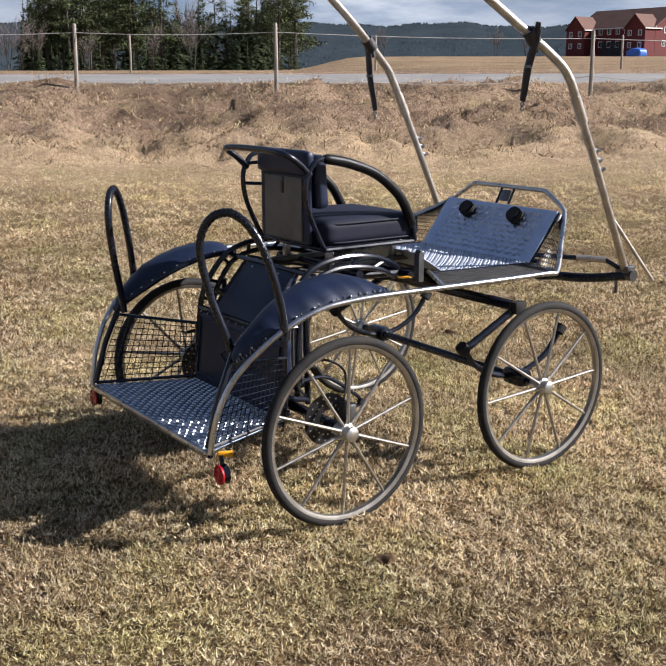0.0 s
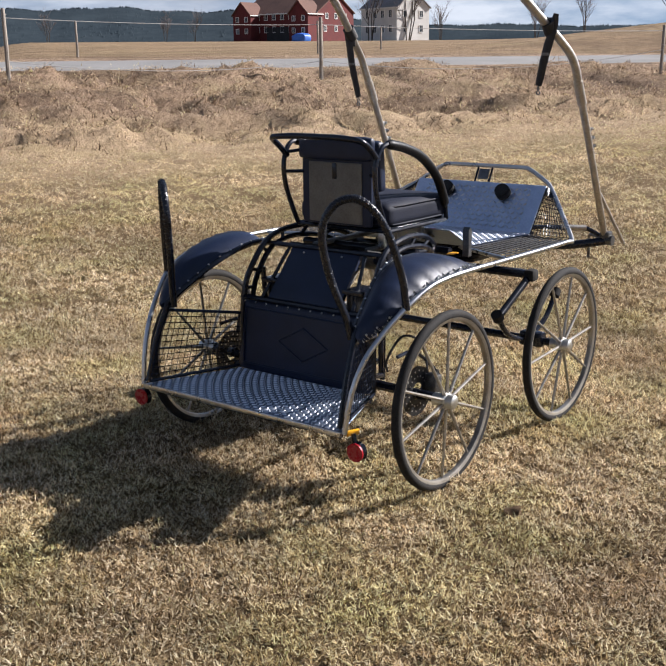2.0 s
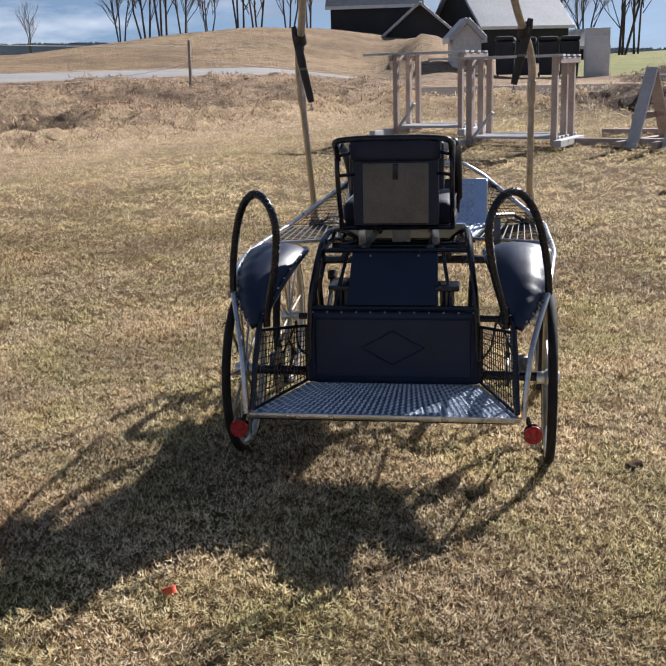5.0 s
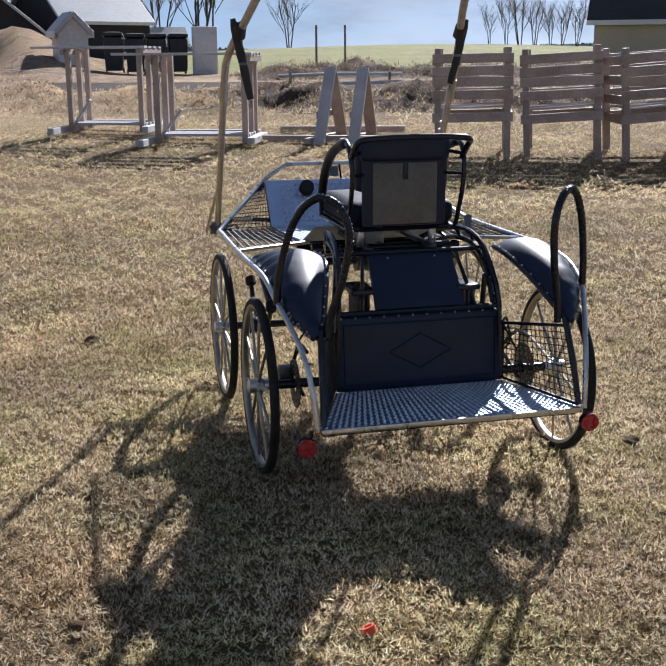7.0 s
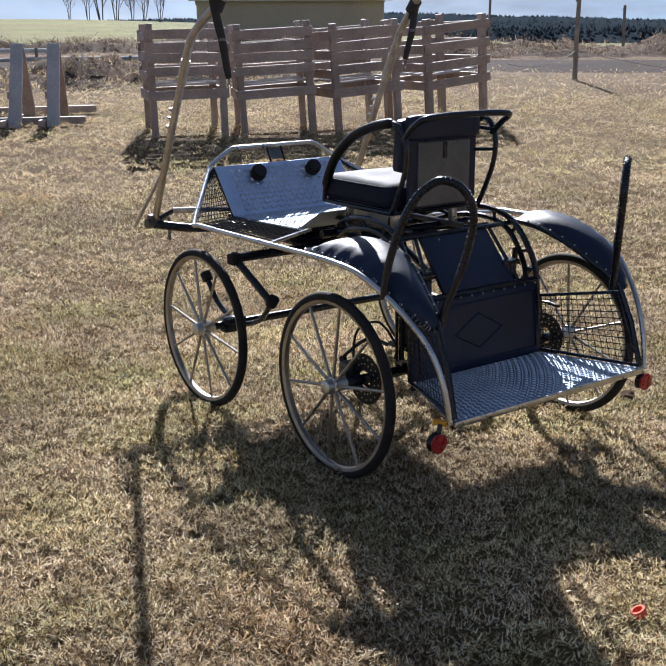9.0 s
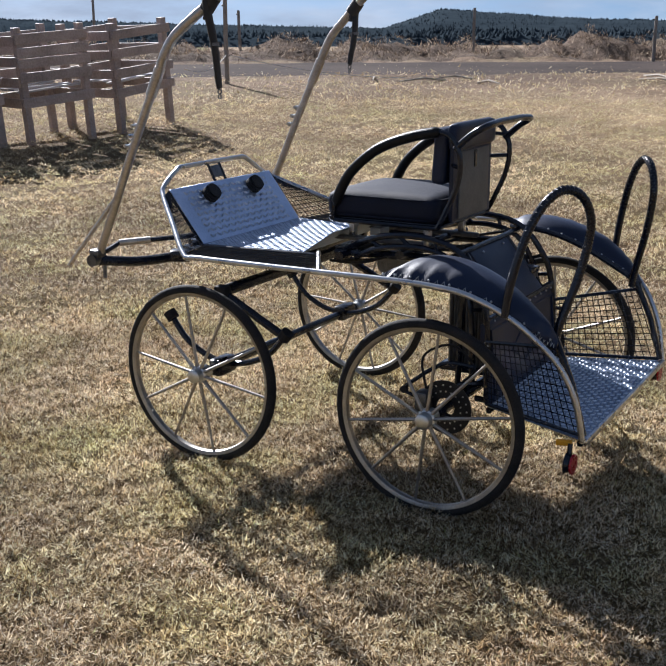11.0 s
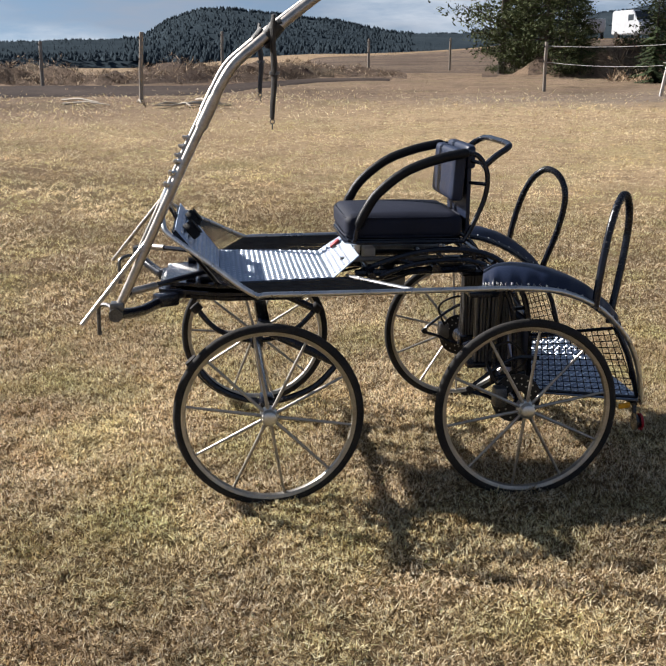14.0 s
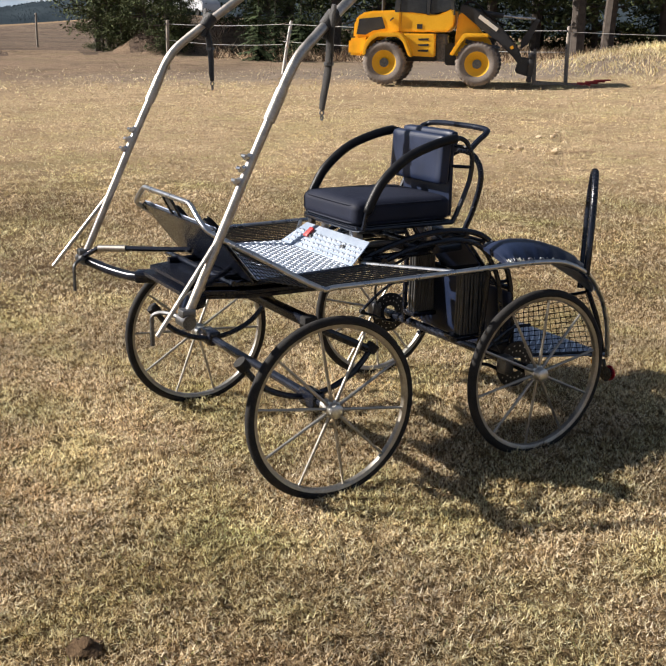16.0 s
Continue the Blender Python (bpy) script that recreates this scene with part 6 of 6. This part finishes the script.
tre = build_trestle()
tre.matrix_basis = at_land(11.65, -2.25, -30)
copy_thing(tre, at_land(11.48, -2.7, -28))
for x, y, a, ln in ((11.37, -2.0, 69, 1.95), (12.4, -2.6, 74, 1.95)):
    tagged(part("ground_timber", box(bmesh.new(), (ln, 0.1, 0.1), at_land(x, y, a, 0.07), 0.008), TIMBER, smooth=False), "weathered timber lying on the grass", "timber")
for x, y, a, ln, h in ((19.9, -4.3, 75, 2.8, 0.42), (19.4, -5.6, 70, 4.2, 0.25)):
    rail = tagged(empty("pole_rail", at_land(x, y, a)), "pale pole rail on short stakes in the brush", "rail")
    part("pole", tube(bmesh.new(), [(-ln / 2, 0, h), (0, 0.02, h + 0.01), (ln / 2, 0, h - 0.03)], [0.05, 0.045, 0.04], 8), PALE, rail)
    for k in (-0.4, 0.4):
        part("stake", tube(bmesh.new(), [(ln * k, 0.05, -0.3), (ln * k, 0.05, h + 0.06)], 0.035, 7), POST, rail)


def build_rack():
    r = tagged(empty("timber_rack"), "weathered timber rack with braced uprights and a top shelf", "rack", "timber racks")
    for y in (-0.55, 0.55):
        for x in (-0.42, 0.05, 0.42):
            part("upright", box(bmesh.new(), (0.085, 0.075, 1.22), pose(x, y, 0.64), 0.006), TIMBER, r, smooth=False)
        part("skid", box(bmesh.new(), (1.7 if y > 0 else 1.2, 0.1, 0.1), pose(-0.25 if y > 0 else -0.02, y + math.copysign(0.09, y), 0.07), 0.008), PALE, r, smooth=False)
        part("head_rail", box(bmesh.new(), (1.0, 0.05, 0.08), pose(0, y + math.copysign(0.064, y), 1.2), 0.005), TIMBER, r, smooth=False)
    part("brace", box(bmesh.new(), (0.07, 0.035, 0.5), pose(-0.38, 0.4, 0.3, 36), 0.004), PALE, r, smooth=False)
    for x in (-0.42, -0.22, 0.0, 0.42):
        part("base_board", box(bmesh.new(), (0.1, 1.2, 0.04), pose(x + 0.09, 0, 0.14), 0.005), PALE, r, smooth=False)
    part("top_board", box(bmesh.new(), (0.14, 1.75, 0.035), pose(-0.42, 0.22, 1.268), 0.004), PALE, r, smooth=False)
    for x in (-0.18, 0.1, 0.38):
        part("top_board", box(bmesh.new(), (0.13, 1.3, 0.03), pose(x, 0, 1.266, 0, 0, 2 * x), 0.004), PALE, r, smooth=False)
    return r


rack = build_rack()
rack.matrix_basis = at_land(13.06, 0.87, -19, 0.03)
copy_thing(rack, at_land(11.8, -0.43, -18, 0.0) @ Matrix.Diagonal((1, 1.15, 1, 1)))

# ---- wheel loader ----
LOADER = surface("yellow_machine_paint", (0.8, 0.4, 0.01), (0.9, 0.49, 0.018), 0.35, 0, 3, 30, 0.05, 0.55)
GLASS = surface("tinted_cab_glass", (0.02, 0.025, 0.03), (0.045, 0.05, 0.055), 0.06, 0, 2, 10, 0)
MUDTYRE = surface("dusty_tractor_tyre", (0.15, 0.125, 0.108), (0.25, 0.212, 0.185), 0.9, 0, 5, 40, 0.4)
lx, ly = -8.98, -15.39
loader = tagged(empty("wheel_loader", at_land(lx, ly, 141)), "yellow compact wheel loader with black loading arms parked on the grass", "loader")
loader.scale = (0.9, 0.9, 0.9)


def loader_wheel():
    bm = bmesh.new()
    rows = []
    for i in range(120):
        a = 2 * math.pi * i / 120
        up = 0.024 if i % 4 < 2 else 0.0
        rows.append([bm.verts.new((math.cos(a + k) * r, y, math.sin(a + k) * r)) for r, y, k in ((0.27, -0.16, 0), (0.36, -0.2, 0), (0.43, -0.19, 0), (0.458 + up, -0.155, 0), (0.458 + up, 0, 0.05), (0.458 + up, 0.155, 0), (0.43, 0.19, 0), (0.27, 0.17, 0))])
    for i in range(120):
        p, q = rows[i], rows[(i + 1) % 120]
        for j in range(8):
            k = (j + 1) % 8
            bm.faces.new((p[j], p[k], q[k], q[j]))
    w = part("wheel", bm, MUDTYRE, loader, "dusty lugged tyre", recalc=True)
    part("rim", ring(bmesh.new(), [(0.0, -0.1), (0.1, -0.1), (0.12, -0.08), (0.2, -0.1), (0.27, -0.16), (0.28, -0.16), (0.28, 0.1), (0.0, 0.1)], 28), LOADER, w, "yellow wheel rim", recalc=True)
    part("hub", disc(bmesh.new(), 0.1, 0.06, pose(0, -0.12, 0, 90), 18), STEEL, w)
    return w


w0 = loader_wheel()
w0.matrix_basis = pose(0, -0.68, 0.47)
copy_thing(w0, pose(2.05, -0.68, 0.47, 0, 20))
copy_thing(w0, pose(0, 0.68, 0.47, 0, 0, 180))
copy_thing(w0, pose(2.05, 0.68, 0.47, 0, 0, 180))
SMOKED = surface("dark_cab_pillars", (0.02, 0.022, 0.024), (0.05, 0.052, 0.055), 0.35, 0, 4, 40, 0.05)


def block(name, outline, depth, material, parent, label="", y=0.0, soft=0.03):
    """An outline in x, z with its edges rounded off, as one part."""
    bm = prism(bmesh.new(), outline, depth, pose(0, y, 0))
    bmesh.ops.recalc_face_normals(bm, faces=bm.faces)
    bmesh.ops.bevel(bm, geom=bm.edges[:], offset=soft, segments=2, affect="EDGES")
    return part(name, bm, material, parent, label, recalc=True)


hood = block("engine_hood", [(-0.75, 0.98), (-0.72, 1.36), (-0.58, 1.52), (-0.38, 1.57), (0.32, 1.6), (0.32, 1.1), (-0.2, 1.05)], 1.14, LOADER, loader, soft=0.045)
for s in (-1, 1):
    block("hood_grille", [(-0.67, 1.07), (-0.61, 1.4), (-0.1, 1.45), (-0.02, 1.2), (-0.3, 1.15), (-0.46, 1.06)], 0.02, BIN, hood, "dark ventilation grille", s * 0.572, 0.004)
block("counterweight", [(-0.85, 0.62), (-0.84, 0.98), (-0.4, 1.02), (-0.44, 0.8), (-0.52, 0.6)], 1.22, LOADER, loader, soft=0.05)
block("chassis", [(-0.3, 0.5), (-0.3, 0.95), (1.1, 0.95), (1.1, 0.5)], 0.66, BIN, loader)
block("chassis", [(1.3, 0.42), (1.3, 0.9), (2.3, 0.9), (2.3, 0.42)], 0.58, BIN, loader)
for s in (-1, 1):
    steps = block("step_panel", [(0.5, 0.62), (0.36, 1.1), (1.1, 1.1), (1.1, 0.6)], 0.3, LOADER, loader, "yellow step box", s * 0.48, 0.025)
    for z in (0.74, 0.86, 0.98):
        block("step_slot", [(0.74, z - 0.028), (0.72, z + 0.012), (0.96, z + 0.022), (0.96, z - 0.028)], 0.02, BIN, steps, y=s * 0.626, soft=0.003)
    rear = [(-0.5, 0.62), (-0.46, 0.86), (-0.34, 1.03), (-0.18, 1.12), (0.34, 1.12), (0.48, 0.98), (0.62, 0.6), (0.55, 0.6), (0.42, 0.9), (0.3, 1.02), (-0.14, 1.02), (-0.28, 0.94), (-0.38, 0.8), (-0.42, 0.62)]
    block("fender", rear, 0.42, LOADER, loader, "yellow squared fender", s * 0.68, 0.02)
    front = [(1.44, 0.66), (1.6, 0.92), (1.74, 1.12), (2.26, 1.12), (2.3, 1.04), (1.8, 1.03), (1.68, 0.88), (1.54, 0.64)]
    block("fender", front, 0.42, LOADER, loader, "yellow squared fender", s * 0.68, 0.02)
block("articulation_joint", [(1.08, 0.5), (1.08, 1.1), (1.34, 1.1), (1.34, 0.5)], 0.4, STEEL, loader)
block("front_frame", [(1.5, 0.6), (1.52, 1.1), (1.58, 1.55), (1.74, 1.58), (2.05, 1.2), (2.3, 0.95), (2.35, 0.6)], 0.6, LOADER, loader)
cab = block("cab", [(0.3, 1.12), (0.3, 1.57), (0.85, 1.52), (1.12, 1.5), (1.36, 1.6), (1.5, 1.66), (1.5, 1.3), (1.36, 1.14)], 1.06, LOADER, loader, "yellow lower half of the cab")
for s in (-1, 1):
    for x0, x1, k in ((0.16, 0.28, 0.1), (0.88, 0.96, 0.02), (1.44, 1.52, -0.16)):
        block("cab_pillar", [(x0, 1.5), (x1, 1.5), (x1 + k, 2.5), (x0 + k, 2.5)], 0.06, SMOKED, cab, y=s * 0.5, soft=0.008)
    block("cab_window", [(0.29, 1.56), (0.37, 2.42), (0.89, 2.42), (0.87, 1.53)], 0.02, GLASS, cab, y=s * 0.5, soft=0.003)
    block("cab_window", [(0.97, 1.52), (0.99, 2.42), (1.28, 2.42), (1.43, 1.64), (1.3, 1.58)], 0.02, GLASS, cab, y=s * 0.5, soft=0.003)
    part("door_handle", box(bmesh.new(), (0.1, 0.02, 0.03), pose(0.12, s * 0.585, 1.4, 0, -40), 0.005), BIN, cab)
    part("door_badge", box(bmesh.new(), (0.12, 0.006, 0.1), pose(0.74, s * 0.534, 1.25), 0), BIN, cab, "dark square label")
part("windscreen", box(bmesh.new(), (0.02, 0.92, 0.86), pose(1.43, 0, 2.02, 0, -10), 0), GLASS, cab)
part("rear_window", box(bmesh.new(), (0.02, 0.92, 0.8), pose(0.26, 0, 2.0, 0, 5), 0), GLASS, cab)
part("cab_roof", cushion(bmesh.new(), (1.3, 1.15, 0.12), 0.05, pose(0.8, 0, 2.54), 0.02, 4), BIN, cab)
part("seat", cushion(bmesh.new(), (0.16, 0.45, 0.7), 0.06, pose(0.55, 0, 1.85, 0, -8), 0, 4), BIN, cab)
for s in (-1, 1):
    block("loading_arm", [(1.6, 1.56), (1.64, 1.74), (1.92, 1.66), (2.5, 1.28), (2.88, 0.86), (3.04, 0.5), (2.94, 0.48), (2.8, 0.64), (2.5, 0.92), (1.95, 1.32), (1.68, 1.54)], 0.1, BIN, loader, "black loading arm", s * 0.42, 0.015)
    part("ram", tube(bmesh.new(), [(1.75, s * 0.3, 0.95), (2.5, s * 0.3, 0.8)], 0.045, 10), STEEL, loader)
    block("tilt_lever", [(2.95, 0.78), (3.12, 0.9), (3.36, 1.42), (3.26, 1.46), (2.98, 1.0)], 0.06, BIN, loader, y=s * 0.14, soft=0.01)
    hose = curve_through([(1.6, s * 0.2, 1.68), (1.8, s * 0.24, 1.8), (2.0, s * 0.22, 1.72), (2.2, s * 0.2, 1.52), (2.6, s * 0.18, 1.3)], 5)
    part("hydraulic_hose", tubes([hose], 0.022, 6), RUBBER, loader)
part("tilt_ram", tube(bmesh.new(), [(1.75, 0, 1.62), (2.55, 0, 1.5)], 0.06, 10), BIN, loader)
part("ram_rod", tube(bmesh.new(), [(2.5, 0, 1.505), (3.26, 0, 1.44)], 0.03, 10), CHROME, loader, "bright piston rod")
part("arm_marking", box(bmesh.new(), (0.5, 0.006, 0.085), pose(2.24, -0.474, 1.34, 0, 35), 0), TRIM, loader, "pale bar of unreadable lettering")
part("arm_sticker", box(bmesh.new(), (0.07, 0.006, 0.07), pose(2.78, -0.474, 0.83, 0, 52), 0), YELLOW, loader, "yellow warning sticker")
carrier = part("tool_carrier", box(box(bmesh.new(), (0.1, 1.15, 0.1), pose(3.2, 0, 0.66), 0.02), (0.1, 1.25, 0.12), pose(3.2, 0, 0.16), 0.02), BIN, loader, "black quick coupler frame")
for y in (-0.5, -0.2, 0.2, 0.5):
    part("upright_bar", box(bmesh.new(), (0.12, 0.09, 0.62), pose(3.22, y, 0.41, 0, 6), 0.015), BIN, carrier)
block("arm_tip", [(2.86, 0.3), (2.94, 0.62), (3.2, 0.6), (3.2, 0.2)], 0.9, BIN, loader)
for y in (-0.35, 0.35):
    part("fork", prism(bmesh.new(), [(3.26, 0.8), (3.32, 0.8), (3.34, 0.1), (4.3, 0.06), (4.3, 0.04), (3.26, 0.04)], 0.1, pose(0, y, 0)), STEEL, loader)
part("exhaust", tube(bmesh.new(), [(-0.2, 0.3, 1.5), (-0.2, 0.3, 1.9)], 0.04, 10), BIN, loader)
part("mirror", box(bmesh.new(), (0.03, 0.16, 0.26), pose(1.4, -0.62, 2.1), 0.01), BIN, loader)

# red pallet scraps in front of the loader
REDSCRAP = surface("red_scrap", (0.35, 0.03, 0.04), (0.48, 0.08, 0.08), 0.7, 0, 6, 40, 0.2)
for i in range(4):
    x, y = -12.1 - 0.11 * i, -13.05 + 0.09 * i
    tagged(part("red_board", box(bmesh.new(), (0.42, 0.07, 0.03), at_land(x, y, 130 + 17 * i, 0.035 + 0.03 * i), 0.008), REDSCRAP, smooth=False), "faded red board lying on the grass", "board", "red boards")

# ---- parked van and trailer on the bank ----
VANW = surface("white_van_paint", (0.4, 0.41, 0.43), (0.5, 0.51, 0.53), 0.25, 0, 2, 30, 0.02, 0.4)
va = radians(-110.6)
van = tagged(empty("van", at_land(98 * math.cos(va), 98 * math.sin(va), 100, -0.1)), "white panel van parked behind the trees", "van")
bm = prism(bmesh.new(), [(-2.6, 0.4), (-2.6, 2.3), (-2.4, 2.5), (0.9, 2.5), (1.7, 1.6), (2.5, 1.25), (2.7, 0.9), (2.7, 0.4)], 1.95)
bmesh.ops.bevel(bm, geom=bm.edges[:], offset=0.08, segments=2, affect="EDGES")
part("body", bm, VANW, van, recalc=True)
part("windscreen", box(bmesh.new(), (0.03, 1.6, 0.95), pose(1.36, 0, 2.03, 0, -42), 0), GLASS, van)
for s in (-1, 1):
    part("side_window", box(bmesh.new(), (0.9, 0.03, 0.5), pose(0.75, s * 0.98, 1.85), 0), GLASS, van)
    for x in (-1.7, 1.75):
        part("wheel", disc(bmesh.new(), 0.34, 0.22, pose(x, s * 0.88, 0.34, 90), 20), RUBBER, van)
va = radians(-108.4)
trl = tagged(empty("trailer", at_land(95 * math.cos(va), 95 * math.sin(va), 80, -0.1)), "white box trailer behind the trees", "trailer")
part("body", box(bmesh.new(), (3.2, 1.7, 1.1), pose(0, 0, 1.15), 0.06), VANW, trl)
part("rack", tubes([[(-1.5, -0.8, 1.7), (-1.5, -0.8, 2.2), (1.5, -0.8, 2.2), (1.5, -0.8, 1.7)]], 0.03, 6), ALLOY, trl)
for s in (-1, 1):
    part("wheel", disc(bmesh.new(), 0.3, 0.2, pose(0, s * 0.85, 0.3, 90), 20), RUBBER, trl)

# blue tarpaulin heap by the barn
TARP = surface("blue_tarpaulin", (0.03, 0.12, 0.5), (0.06, 0.2, 0.65), 0.4, 0, 1, 10, 0.3)
bm = cushion(bmesh.new(), (4.5, 2.5, 1.7), 0.5, pose(0, 0, 0.7), 0.3, 5)
for v in bm.verts:
    v.co += noise.noise_vector(v.co * 1.3) * 0.25
tagged(part("tarpaulin", bm, TARP, None, "", at_land(182.5, 158, 80)), "blue tarpaulin over a heap beside the barn", "tarpaulin")

# ---- small litter on the lawn ----
CAPM = surface("orange_red_plastic", (0.62, 0.07, 0.03), (0.75, 0.12, 0.06), 0.65, 0, 20, 100, 0.05)
bm = bmesh.new()
ring(bm, [(0.013, -0.012), (0.02, -0.012), (0.022, 0.012), (0.015, 0.012)], 18, pose(0, 0, 0.012, 70, 20))
disc(bm, 0.019, 0.004, pose(0, 0.008, 0.006, 20, 20), 18)
tagged(part("plastic_cap", bm, CAPM, None, "", pose(-1.39, 0.548, float(land_base(-1.39, 0.548)) + 0.014), recalc=True), "orange-red plastic cap lying in the grass", "cap")

# clods of turf thrown up on the lawn
CLOD = surface("dark_earth_clod", (0.05, 0.032, 0.02), (0.13, 0.085, 0.05), 0.95, 0, 20, 120, 0.5, spec=0.1)
for x, y, size, k in ((-0.06, -0.987, 0.034, 1), (2.11, 1.318, 0.05, 2), (-1.182, 1.37, 0.03, 3)):
    bm = bmesh.new()
    bmesh.ops.create_icosphere(bm, subdivisions=3, radius=size)
    for v in bm.verts:
        v.co += noise.noise_vector(v.co * 28 + Vector((k, 0, 0))) * size * 0.55
        v.co.z *= 0.55
    tagged(part("clod", bm, CLOD, None, "", pose(x, y, float(land_base(x, y)) + 0.018, 0, 0, 40 * k)), "dark clod of turned-up turf on the lawn", "clod", "clods")
CRUMB = surface("pale_dry_earth", (0.42, 0.31, 0.2), (0.58, 0.45, 0.3), 0.95, 0, 20, 120, 0.5, spec=0.1)
rng = random.Random(31)
for x, y in ((-5.39, -8.34), (-5.5, -8.2), (-5.89, -8.16), (-5.94, -7.5), (-5.99, -7.34), (-6.05, -7.2), (-6.95, -7.95), (-7.13, -7.85), (-7.3, -8.0), (-6.25, -6.75), (-6.4, -6.9), (-7.49, -8.19)):
    size = rng.uniform(0.03, 0.055)
    bm = bmesh.new()
    bmesh.ops.create_icosphere(bm, subdivisions=2, radius=size)
    for v in bm.verts:
        v.co += noise.noise_vector(v.co * 25 + Vector((x, y, 0))) * size * 0.5
        v.co.z *= 0.6
    tagged(part("earth_crumb", bm, CRUMB, None, "", pose(x, y, float(land_base(x, y)) + 0.025, 0, 0, rng.uniform(0, 360))), "pale dry crumb of earth on the worn lawn", "clod", "earth crumbs")
